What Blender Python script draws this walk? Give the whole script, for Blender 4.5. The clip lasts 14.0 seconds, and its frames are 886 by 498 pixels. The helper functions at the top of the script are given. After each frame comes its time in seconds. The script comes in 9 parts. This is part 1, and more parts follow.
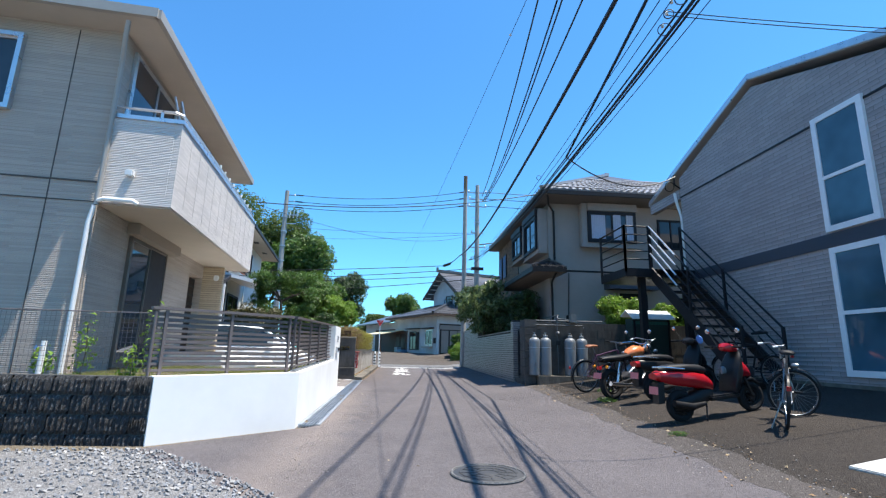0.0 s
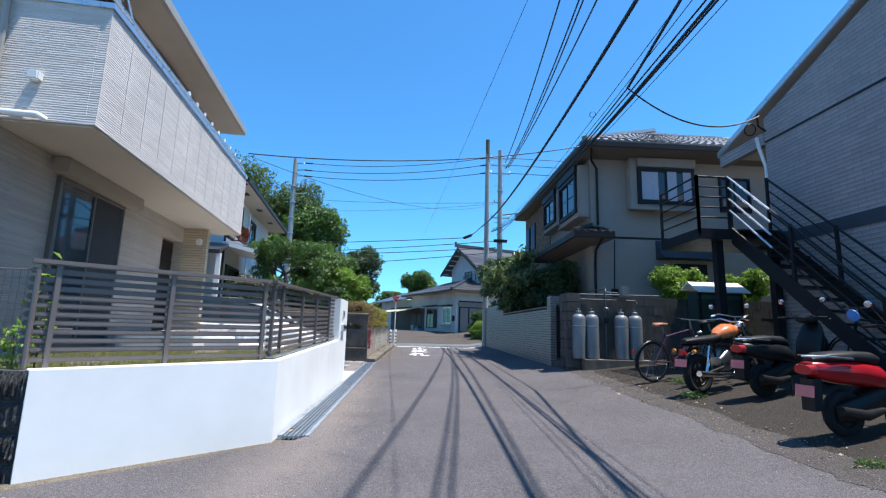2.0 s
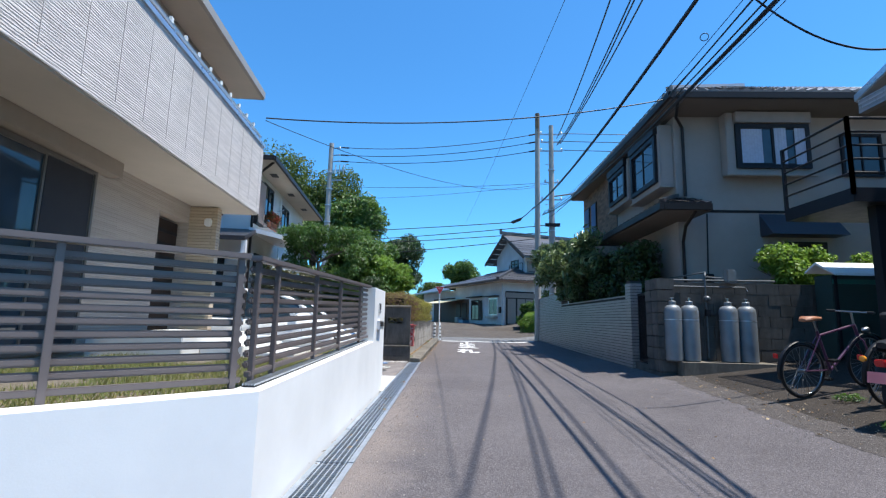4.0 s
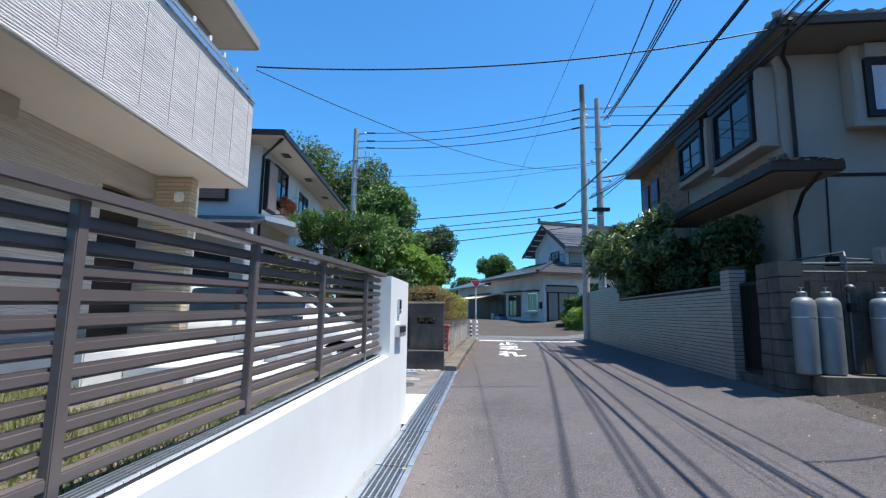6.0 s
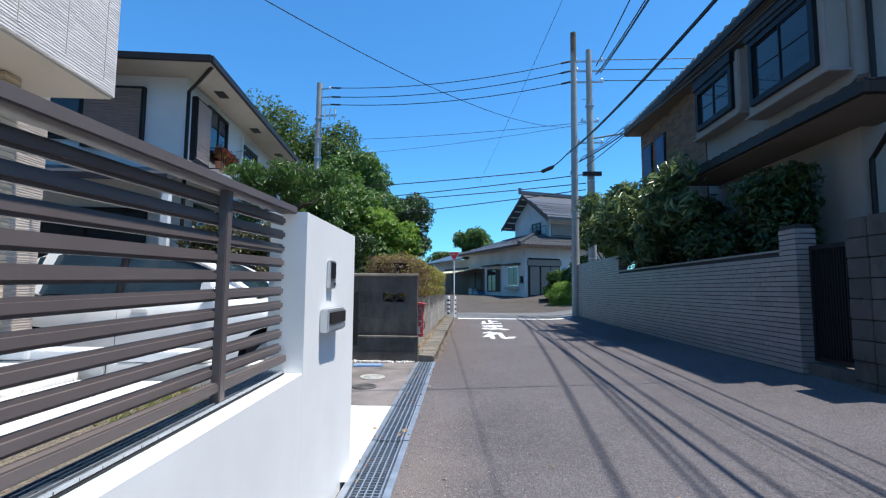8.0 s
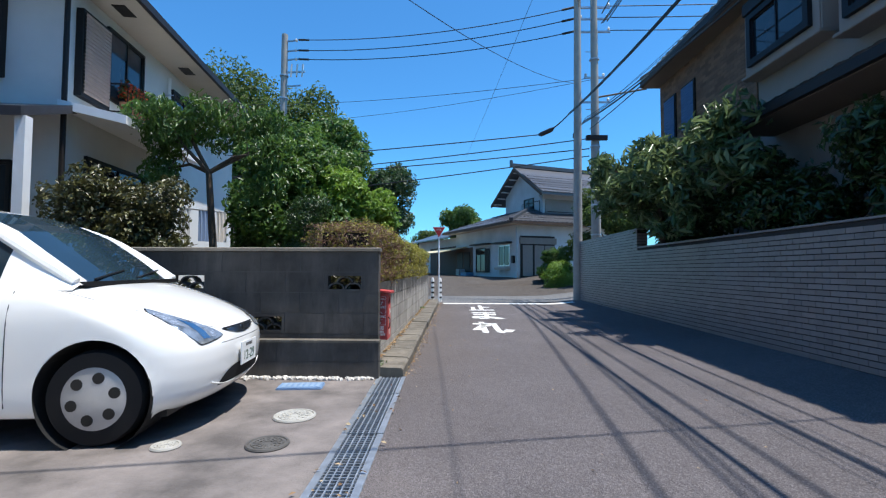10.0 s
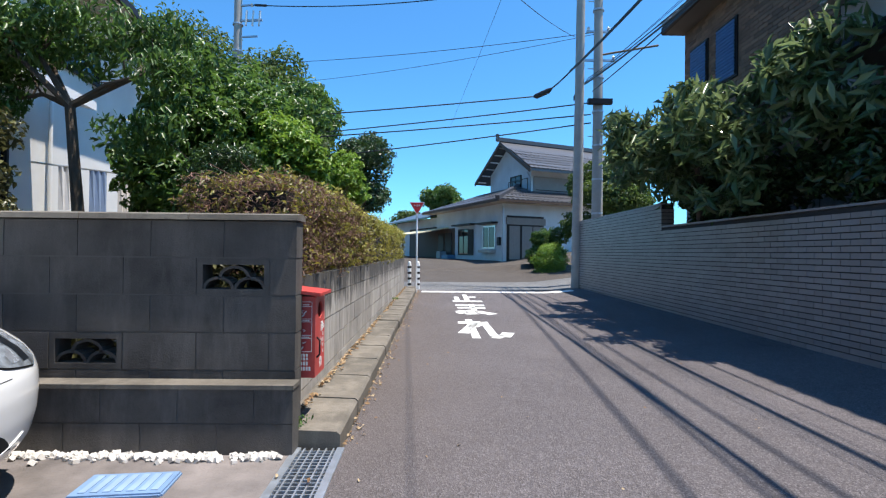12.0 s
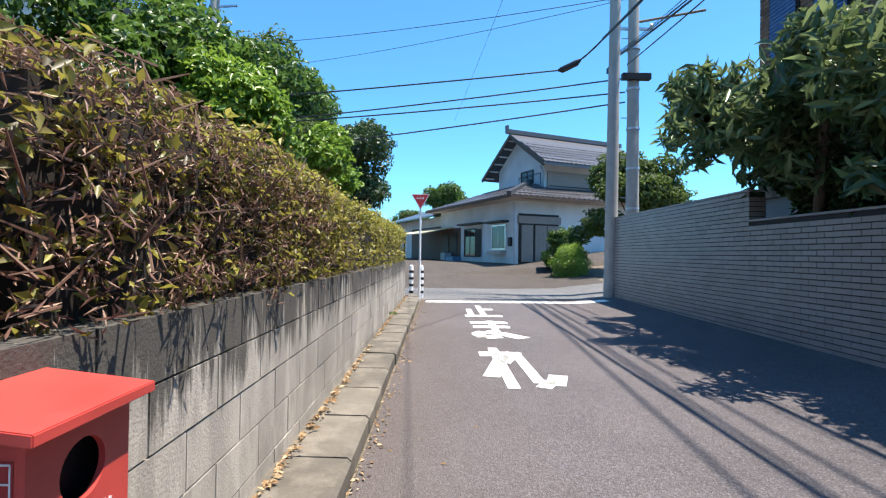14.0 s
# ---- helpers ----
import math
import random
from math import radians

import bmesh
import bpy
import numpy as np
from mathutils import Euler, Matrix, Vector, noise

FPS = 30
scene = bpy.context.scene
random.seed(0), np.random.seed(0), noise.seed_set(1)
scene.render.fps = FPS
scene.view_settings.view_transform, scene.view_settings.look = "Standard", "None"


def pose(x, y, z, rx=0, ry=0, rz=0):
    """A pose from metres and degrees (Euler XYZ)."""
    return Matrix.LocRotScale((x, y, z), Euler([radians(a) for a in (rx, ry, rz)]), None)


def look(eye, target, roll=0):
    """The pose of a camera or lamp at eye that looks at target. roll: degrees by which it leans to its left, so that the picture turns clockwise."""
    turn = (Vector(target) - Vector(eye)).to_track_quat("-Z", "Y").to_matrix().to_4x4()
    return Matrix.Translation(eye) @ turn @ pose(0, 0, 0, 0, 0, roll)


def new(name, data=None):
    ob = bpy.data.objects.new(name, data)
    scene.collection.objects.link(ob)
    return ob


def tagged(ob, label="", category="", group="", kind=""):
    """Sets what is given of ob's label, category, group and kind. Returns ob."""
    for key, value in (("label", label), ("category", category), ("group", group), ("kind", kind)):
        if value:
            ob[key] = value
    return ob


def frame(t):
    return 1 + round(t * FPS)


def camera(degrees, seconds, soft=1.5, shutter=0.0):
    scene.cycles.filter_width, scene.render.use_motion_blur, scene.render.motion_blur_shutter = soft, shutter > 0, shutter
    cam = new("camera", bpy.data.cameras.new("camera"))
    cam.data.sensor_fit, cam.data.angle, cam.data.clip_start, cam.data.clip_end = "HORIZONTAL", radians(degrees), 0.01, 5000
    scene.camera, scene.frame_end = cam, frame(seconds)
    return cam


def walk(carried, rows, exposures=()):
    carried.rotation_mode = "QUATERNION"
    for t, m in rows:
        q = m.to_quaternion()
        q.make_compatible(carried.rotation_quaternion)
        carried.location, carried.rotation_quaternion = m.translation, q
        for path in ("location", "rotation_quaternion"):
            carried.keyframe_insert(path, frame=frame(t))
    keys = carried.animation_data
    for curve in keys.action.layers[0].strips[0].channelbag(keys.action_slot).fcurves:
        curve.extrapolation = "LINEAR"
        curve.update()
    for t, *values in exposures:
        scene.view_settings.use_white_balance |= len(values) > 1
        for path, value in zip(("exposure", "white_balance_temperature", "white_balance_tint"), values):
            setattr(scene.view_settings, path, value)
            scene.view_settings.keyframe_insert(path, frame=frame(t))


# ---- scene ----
cam = camera(85.9, 14.0, 1.25)
EXPOSURES = [(0.0, 0.90, 6800, 10), (1.5, 0.76, 6500, 10), (4.0, 0.68, 6450, 10), (8.0, 0.55, 6400, 10), (10.5, 0.48, 6400, 10), (12.5, 0.84, 6850, 12), (13.3, 0.95, 7050, 12), (14.0, 1.10, 7000, 12)]
PATH = [
    (0, (0.051, 0.361, 1.073), (0.205, 2.311, 1.492), 1.4),
    (0.5, (0.03, 0.888, 1.109), (0.211, 2.826, 1.569), 1.7),
    (1, (0.044, 1.375, 1.125), (0.205, 3.321, 1.558), 1.6),
    (1.5, (0.062, 1.914, 1.083), (0.198, 3.874, 1.455), 1.6),
    (2, (-0.03, 2.439, 1.079), (0.063, 4.41, 1.409), 1.6),
    (2.5, (-0.074, 2.887, 1.067), (-0.021, 4.867, 1.344), 1.5),
    (3, (-0.153, 3.408, 1.068), (-0.128, 5.392, 1.32), 1.5),
    (3.5, (-0.182, 3.885, 1.108), (-0.205, 5.866, 1.383), 1.3),
    (4, (-0.237, 4.358, 1.148), (-0.312, 6.335, 1.438), 1.3),
    (4.2, (-0.236, 4.511, 1.135), (-0.336, 6.486, 1.434), 1.0),
    (6.3, (-0.485, 6.703, 1.21), (-0.698, 8.676, 1.464), 0.8),
    (6.5, (-0.51, 6.902, 1.162), (-0.706, 8.878, 1.398), 0.9),
    (7, (-0.528, 7.424, 1.192), (-0.698, 9.409, 1.376), 0.6),
    (7.5, (-0.564, 7.938, 1.193), (-0.677, 9.927, 1.367), 0.5),
    (8, (-0.633, 8.485, 1.197), (-0.74, 10.475, 1.368), 0.4),
    (8.2, (-0.626, 8.697, 1.187), (-0.733, 10.688, 1.349), 0.3),
    (10.3, (-0.607, 11.099, 1.206), (-0.659, 13.097, 1.277), 0.2),
    (10.5, (-0.583, 11.287, 1.192), (-0.653, 13.285, 1.248), 0.2),
    (11, (-0.61, 11.817, 1.203), (-0.65, 13.817, 1.232), 0.3),
    (11.5, (-0.671, 12.425, 1.225), (-0.689, 14.425, 1.236), 0.7),
    (12, (-0.616, 12.941, 1.227), (-0.589, 14.941, 1.242), 0.6),
    (12.5, (-0.66, 13.492, 1.208), (-0.608, 15.492, 1.212), 0.6),
    (13, (-0.662, 14.009, 1.216), (-0.623, 16.008, 1.21), 0.9),
    (13.5, (-0.748, 14.511, 1.206), (-0.695, 16.511, 1.217), 0.7),
    (14, (-0.729, 15.042, 1.242), (-0.711, 17.042, 1.262), 0.7),
]
walk(cam, [(t, look(eye, target, roll)) for t, eye, target, roll in PATH], EXPOSURES)

# ---------------------------------------------------------------- light
SUN = Vector((0.31, -0.045, 1.0)).normalized()
world = bpy.data.worlds.new("world")
scene.world = world
world.use_nodes = True
wn = world.node_tree.nodes
sky = wn.new("ShaderNodeTexSky")
sky.sky_type = "NISHITA"
sky.sun_disc = False
sky.sun_elevation = math.asin(SUN.z)
sky.sun_rotation = math.atan2(SUN.x, SUN.y)
sky.air_density, sky.dust_density, sky.ozone_density = 1.0, 0.5, 1.1
wn["Background"].inputs[1].default_value = 0.088
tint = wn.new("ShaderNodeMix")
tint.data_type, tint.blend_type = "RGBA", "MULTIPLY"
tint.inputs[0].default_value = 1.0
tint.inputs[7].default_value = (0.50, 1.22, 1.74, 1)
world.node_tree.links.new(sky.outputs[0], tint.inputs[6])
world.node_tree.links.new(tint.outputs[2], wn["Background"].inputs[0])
sun_lamp = bpy.data.lights.new("sun", "SUN")
sun_lamp.energy, sun_lamp.angle, sun_lamp.color = 5.0, radians(0.53), (1.0, 0.95, 0.87)
sun = new("sun", sun_lamp)
sun.matrix_world = look((0, 0, 60), Vector((0, 0, 60)) - SUN)


# ---------------------------------------------------------------- materials
class Mat:
    """A small wrapper to write node materials tersely."""

    def __init__(self, name, rough=0.7, metal=0.0, spec=0.5):
        self.m = bpy.data.materials.new(name)
        self.m.use_nodes = True
        self.t = self.m.node_tree
        self.b = self.t.nodes["Principled BSDF"]
        self.b.inputs["Roughness"].default_value = rough
        self.b.inputs["Metallic"].default_value = metal
        self.b.inputs["Specular IOR Level"].default_value = spec
        self.co = self.n("ShaderNodeTexCoord").outputs["Object"]

    def n(self, kind, **kw):
        node = self.t.nodes.new(kind)
        for k, v in kw.items():
            if isinstance(k, str) and k.startswith("i_"):
                node.inputs[k[2:].replace("_", " ")].default_value = v
        return node

    def link(self, a, b):
        self.t.links.new(a, b)

    def world_co(self):
        self.co = self.n("ShaderNodeNewGeometry").outputs["Position"]
        return self

    def noise(self, scale, detail=4.0, rough=0.6, stretch=None):
        nd = self.n("ShaderNodeTexNoise", i_Scale=scale, i_Detail=detail, i_Roughness=rough)
        co = self.co
        if stretch:
            mp = self.n("ShaderNodeMapping")
            mp.inputs["Scale"].default_value = stretch
            self.link(co, mp.inputs["Vector"])
            co = mp.outputs[0]
        self.link(co, nd.inputs["Vector"])
        return nd.outputs[0]

    def ramp(self, fac, stops):
        r = self.n("ShaderNodeValToRGB")
        e = r.color_ramp.elements
        while len(e) < len(stops):
            e.new(0.5)
        for el, (p, c) in zip(e, stops):
            el.position = p
            el.color = (*c, 1) if len(c) == 3 else c
        self.link(fac, r.inputs[0])
        return r.outputs[0]

    def mix(self, fac, a, b, kind="MIX"):
        x = self.n("ShaderNodeMix")
        x.data_type, x.blend_type = "RGBA", kind
        for idx, val in ((0, fac), (6, a), (7, b)):
            if isinstance(val, (int, float)):
                x.inputs[idx].default_value = val
            elif isinstance(val, tuple):
                x.inputs[idx].default_value = (*val, 1)
            else:
                self.link(val, x.inputs[idx])
        return x.outputs[2]

    def math(self, op, a, b=0.0, c=0.0):
        x = self.n("ShaderNodeMath")
        x.operation = op
        for i, val in enumerate((a, b, c)):
            if isinstance(val, (int, float)):
                x.inputs[i].default_value = val
            else:
                self.link(val, x.inputs[i])
        return x.outputs[0]

    def axis(self, which):
        s = self.n("ShaderNodeSeparateXYZ")
        self.link(self.co, s.inputs[0])
        return s.outputs[which]

    def color(self, c):
        if isinstance(c, tuple):
            self.b.inputs["Base Color"].default_value = (*c, 1)
        else:
            self.link(c, self.b.inputs["Base Color"])
        return self

    def rough(self, r):
        self.link(r, self.b.inputs["Roughness"])
        return self

    def bump(self, h, strength=0.3, dist=0.01, after=None):
        bp = self.n("ShaderNodeBump", i_Strength=strength, i_Distance=dist)
        self.link(h, bp.inputs["Height"])
        if after is not None:
            self.link(after, bp.inputs["Normal"])
        self.link(bp.outputs[0], self.b.inputs["Normal"])
        return bp.outputs[0]


def shade(c, k):
    return tuple(min(1.0, v * k) for v in c)


def plain(name, c, rough=0.6, metal=0.0, vary=0.12, scale=6.0, grain=80.0, bump=0.1, dist=0.003, spec=0.5):
    """A coloured surface with large stains, fine grain and a little relief."""
    m = Mat(name, rough, metal, spec)
    big = m.noise(scale, 5)
    fine = m.noise(grain, 3)
    col = m.ramp(big, [(0.3, shade(c, 1 - vary)), (0.7, shade(c, 1 + vary))])
    col = m.mix(m.math("MULTIPLY", fine, 0.35 * min(1.0, vary * 4)), col, shade(c, 0.6))
    m.color(col)
    m.rough(m.math("MULTIPLY_ADD", big, 0.25, max(0.0, rough - 0.12)))
    if bump:
        m.bump(fine, bump, dist)
    return m.m


def asphalt(name, dark, light, dust=None, stone=0.5):
    m = Mat(name, 0.88, 0.0, 0.25).world_co()
    vor = m.n("ShaderNodeTexVoronoi", i_Scale=135.0)
    m.link(m.co, vor.inputs["Vector"])
    big = m.noise(0.7, 6, 0.65)
    mid = m.noise(7.0, 6, 0.7)
    fine = m.noise(160.0, 2)
    col = m.ramp(big, [(0.32, dark), (0.68, light)])
    col = m.mix(m.math("MULTIPLY", m.math("SUBTRACT", mid, 0.35), 0.9), col, shade(light, 1.25))
    chip = m.n("ShaderNodeSeparateColor")
    m.link(vor.outputs["Color"], chip.inputs[0])
    col = m.mix(m.math("MULTIPLY", m.math("POWER", chip.outputs[0], 2.5), stone * 1.1), col, shade(light, 2.1))
    col = m.mix(m.math("MULTIPLY", m.math("GREATER_THAN", chip.outputs[1], 0.72), 0.4), col, shade(dark, 0.45))
    col = m.mix(m.math("MULTIPLY", m.math("GREATER_THAN", fine, 0.56), 0.45), col, shade(dark, 0.4))
    if dust:
        x, y = m.axis(0), m.axis(1)
        edge = m.math("ADD", m.math("MULTIPLY", m.noise(1.6, 5, 0.7), 1.1), m.math("MULTIPLY", x, -1.25))
        f = m.ramp(edge, [(0.0, (0, 0, 0)), (1.0, (1, 1, 1))])
        r = m.n("ShaderNodeMapRange")
        r.inputs[1].default_value, r.inputs[2].default_value = 1.15, 1.75
        m.link(edge, r.inputs[0])
        far = m.n("ShaderNodeMapRange")
        far.inputs[1].default_value, far.inputs[2].default_value = 14.5, 10.0
        m.link(y, far.inputs[0])
        side = m.n("ShaderNodeMapRange")
        side.inputs[1].default_value, side.inputs[2].default_value = -1.35, -0.75
        m.link(m.math("ADD", x, m.math("MULTIPLY", mid, 0.3)), side.inputs[0])
        col = m.mix(m.math("MULTIPLY", m.math("MULTIPLY", m.math("MULTIPLY", r.outputs[0], side.outputs[0]), far.outputs[0]), 0.55), col, dust)
        # a browner, dirtier margin further on
        worn = m.n("ShaderNodeMapRange")
        worn.inputs[1].default_value, worn.inputs[2].default_value = 0.45, -1.1
        m.link(m.math("ADD", x, m.math("MULTIPLY", big, 0.8)), worn.inputs[0])
        on = m.n("ShaderNodeMapRange")
        on.inputs[1].default_value, on.inputs[2].default_value = 13.0, 17.0
        m.link(y, on.inputs[0])
        col = m.mix(m.math("MULTIPLY", m.math("MULTIPLY", worn.outputs[0], on.outputs[0]), 0.7), col, (0.125, 0.10, 0.085))
    m.color(col)
    m.bump(m.math("ADD", vor.outputs["Distance"], m.math("MULTIPLY", fine, 0.6)), 0.9, 0.008)
    return m.m


def siding(name, c, pitch, width, relief=0.5, broken=True, gap=0.5):
    """Cladding with fine level ribs, broken into short lengths."""
    m = Mat(name, 0.75)
    z = m.axis(2)
    row = m.math("DIVIDE", z, pitch)
    x = m.math("ADD", m.axis(0), m.axis(1))
    warp = m.noise(5.0, 3, 0.6, (1.0, 1.0, 9.0))
    fr = m.math("FRACT", m.math("ADD", row, m.math("MULTIPLY", warp, 1.3 if broken else 0.0)))
    tri = m.math("ABSOLUTE", m.math("SUBTRACT", fr, 0.5))
    gapf = m.math("GREATER_THAN", tri, gap)
    big = m.noise(0.8, 4)
    col = m.ramp(big, [(0.3, shade(c, 0.93)), (0.7, shade(c, 1.05))])
    col = m.mix(m.math("MULTIPLY", m.noise(40.0, 3), 0.2), col, shade(c, 0.75))
    cell = m.n("ShaderNodeTexBrick")
    cell.inputs["Scale"].default_value = 1.0
    cell.inputs["Brick Width"].default_value = width
    cell.inputs["Row Height"].default_value = pitch
    cell.inputs["Mortar Size"].default_value = 0.004 if not broken else 0.0
    cell.inputs["Color1"].default_value = (0.82, 0.82, 0.82, 1)
    cell.inputs["Color2"].default_value = (1, 1, 1, 1)
    cell.inputs["Mortar"].default_value = (0.45, 0.45, 0.45, 1)
    cv = m.n("ShaderNodeCombineXYZ")
    m.link(x, cv.inputs[0])
    m.link(z, cv.inputs[1])
    m.link(cv.outputs[0], cell.inputs["Vector"])
    col = m.mix(1.0, col, cell.outputs["Color"], "MULTIPLY")
    m.color(col)
    rel = m.math("ADD", m.math("MULTIPLY", tri, 2.0), m.math("MULTIPLY", warp, 0.6 if broken else 0.1))
    first = m.n("ShaderNodeBump", i_Strength=0.3, i_Distance=0.004)
    m.link(m.noise(120.0, 3), first.inputs["Height"])
    m.bump(rel, relief, 0.012, first.outputs[0])
    return m.m


def stone_block(name, c, stain=0.5, streak=False):
    """Concrete block with its own tone, rain marks and pores."""
    m = Mat(name, 0.9).world_co()
    info = m.n("ShaderNodeObjectInfo")
    tone = m.math("MULTIPLY_ADD", info.outputs["Random"], 0.22, 0.8)
    big = m.noise(2.2, 6, 0.7)
    col = m.ramp(big, [(0.28, shade(c, 1 - stain)), (0.6, c), (0.8, shade(c, 1.15))])
    run = m.noise(2.6, 5, 0.7, (1.6, 1.6, 0.35))
    col = m.mix(m.math("MULTIPLY", m.ramp(run, [(0.48, (0, 0, 0)), (0.64, (1, 1, 1))]), 0.6), col, shade(c, 1.6))
    if streak:
        st = m.noise(4.0, 5, 0.75, (3.4, 3.4, 0.3))
        top = m.n("ShaderNodeMapRange")
        top.inputs[1].default_value, top.inputs[2].default_value = 0.45, 1.1
        m.link(m.axis(2), top.inputs[0])
        k = m.ramp(m.math("MULTIPLY", st, m.math("ADD", m.math("MULTIPLY", top.outputs[0], 1.0), 0.30)), [(0.40, (0, 0, 0)), (0.50, (1, 1, 1))])
        col = m.mix(m.math("MULTIPLY", k, 0.92), col, shade(c, 0.06))
    col = m.mix(1.0, col, m.ramp(tone, [(0.0, (0, 0, 0)), (1.0, (1, 1, 1))]), "MULTIPLY")
    fine = m.noise(90.0, 4)
    col = m.mix(m.math("MULTIPLY", fine, 0.35), col, shade(c, 0.45))
    m.color(col)
    m.bump(fine, 0.5, 0.006)
    return m.m


def rock_face(name, dark, light):
    """Rough split stone: deep pits and broken pale grains."""
    m = Mat(name, 0.9).world_co()
    a = m.noise(45.0, 6, 0.75, (1.0, 1.0, 0.45))
    b = m.noise(110.0, 3)
    col = m.ramp(a, [(0.40, shade(dark, 0.4)), (0.54, dark), (0.66, light)])
    m.color(m.mix(m.math("MULTIPLY", b, 0.3), col, shade(light, 0.8)))
    m.bump(m.math("ADD", a, m.math("MULTIPLY", b, 0.3)), 1.0, 0.03)
    return m.m


def piece_mat(name, c, vary=0.2, rough=0.5, grain=60.0, bump=0.2):
    """A tile or brick, each a little different from the next."""
    m = Mat(name, rough).world_co()
    info = m.n("ShaderNodeObjectInfo")
    isl = m.n("ShaderNodeNewGeometry").outputs["Random Per Island"]
    r = m.math("FRACT", m.math("ADD", info.outputs["Random"], isl))
    col = m.ramp(r, [(0.0, shade(c, 1 - vary)), (0.5, c), (1.0, shade(c, 1 + vary * 0.6))])
    dirt = m.noise(1.4, 6, 0.7)
    col = m.mix(m.math("MULTIPLY", m.math("SUBTRACT", dirt, 0.35), 0.9), col, shade(c, 0.5))
    m.color(col)
    m.bump(m.noise(grain, 3), bump, 0.003)
    return m.m


def leaf_mat(name, a, b, c, rough=0.45, glow=0.35):
    """Leaves: three greens picked leaf by leaf, with some light passing through."""
    m = Mat(name, rough)
    isl = m.n("ShaderNodeNewGeometry").outputs["Random Per Island"]
    patch = m.noise(1.6, 3)
    f = m.math("ADD", m.math("MULTIPLY", isl, 0.7), m.math("MULTIPLY", patch, 0.3))
    col = m.ramp(f, [(0.15, a), (0.5, b), (0.85, c)])
    m.color(col)
    tr = m.n("ShaderNodeBsdfTranslucent")
    m.link(m.mix(0.5, col, shade(c, 1.6)), tr.inputs[0])
    mixs = m.n("ShaderNodeMixShader")
    mixs.inputs[0].default_value = glow
    m.link(m.b.outputs[0], mixs.inputs[1])
    m.link(tr.outputs[0], mixs.inputs[2])
    m.link(mixs.outputs[0], m.t.nodes["Material Output"].inputs[0])
    return m.m


def glass_mat(name, tint=(0.02, 0.025, 0.03), rough=0.03):
    """A window pane before a dim room: dark behind a bright reflection."""
    m = Mat(name, rough, 0.0, 0.5)
    m.color(m.ramp(m.noise(0.9, 3), [(0.3, shade(tint, 0.6)), (0.7, shade(tint, 1.5))]))
    m.b.inputs["IOR"].default_value = 1.5
    return m.m


ASPHALT = asphalt("asphalt", (0.080, 0.072, 0.075), (0.134, 0.121, 0.126), (0.27, 0.225, 0.20), 0.5)
ASPHALT_OLD = asphalt("old_asphalt", (0.016, 0.013, 0.011), (0.042, 0.035, 0.030), None, 0.9)
ASPHALT_EDGE = asphalt("edge_asphalt", (0.045, 0.039, 0.036), (0.090, 0.079, 0.074), None, 0.7)
ASPHALT_LOT = asphalt("lot_asphalt", (0.055, 0.047, 0.042), (0.095, 0.082, 0.072))
ASPHALT_CROSS = asphalt("cross_asphalt", (0.11, 0.11, 0.11), (0.17, 0.17, 0.17))
GRAVEL = asphalt("gravel", (0.10, 0.10, 0.102), (0.20, 0.198, 0.2), None, 0.8)
EARTH = asphalt("earth", (0.10, 0.08, 0.06), (0.19, 0.16, 0.12))
CONCRETE = plain("concrete", (0.165, 0.145, 0.137), 0.9, vary=0.5, scale=3.0, grain=60, bump=0.8, dist=0.006)
CONCRETE_PALE = plain("pale_concrete", (0.68, 0.67, 0.64), 0.85, vary=0.1, scale=3, bump=0.3)
STUCCO_WHITE = plain("white_stucco", (0.80, 0.80, 0.79), 0.9, vary=0.07, scale=1.1, grain=120, bump=0.12)
SIDING_H1 = siding("ribbed_siding", (0.43, 0.37, 0.318), 0.024, 0.9, 0.4)
SIDING_H1_WHITE = siding("white_ribbed_siding", (0.62, 0.575, 0.54), 0.024, 0.35, 0.45)
SIDING_APT = siding("tile_pattern_siding", (0.37, 0.335, 0.335), 0.075, 0.3, 0.6, False, 0.44)
SIDING_PORCH = siding("tan_porch_siding", (0.56, 0.44, 0.31), 0.05, 0.9, 0.3, False, 0.44)
JOINT = plain("panel_joint", (0.47, 0.435, 0.41), 0.8, vary=0.1)
BRONZE = plain("bronze_sash", (0.16, 0.135, 0.115), 0.4, 0.3, vary=0.1)
SHUTTER_CASE = plain("taupe_shutter_case", (0.30, 0.25, 0.205), 0.6, vary=0.06)
# Darker copy of the soffit board, with the shade under the eaves in its colour.
SOFFIT_SHADE = plain("shade_toned_soffit", (0.13, 0.11, 0.095), 0.8, vary=0.1, scale=2)
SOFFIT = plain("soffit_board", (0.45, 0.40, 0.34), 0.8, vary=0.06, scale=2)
STUCCO_H2 = plain("beige_stucco", (0.31, 0.275, 0.25), 0.9, vary=0.1, scale=1.2, grain=200, bump=0.5)
STUCCO_H4 = plain("off_white_stucco", (0.68, 0.68, 0.66), 0.9, vary=0.08, scale=1.0, grain=200, bump=0.4)
STUCCO_H3 = plain("weathered_stucco", (0.58, 0.61, 0.63), 0.9, vary=0.14, scale=0.9, grain=160, bump=0.4)
DARK_METAL = plain("dark_brown_metal", (0.022, 0.018, 0.017), 0.5, 0.0, vary=0.2, spec=0.25)
BLACK_PAINT = plain("black_painted_steel", (0.012, 0.012, 0.015), 0.5, 0.0, vary=0.2, spec=0.25)
FENCE_METAL = plain("brown_aluminium", (0.13, 0.108, 0.105), 0.38, 0.0, vary=0.06)
ALU = plain("silver_aluminium", (0.62, 0.63, 0.65), 0.3, 0.8, vary=0.06)
GALV = plain("galvanised_steel", (0.45, 0.49, 0.54), 0.4, 0.7, vary=0.18, scale=14)
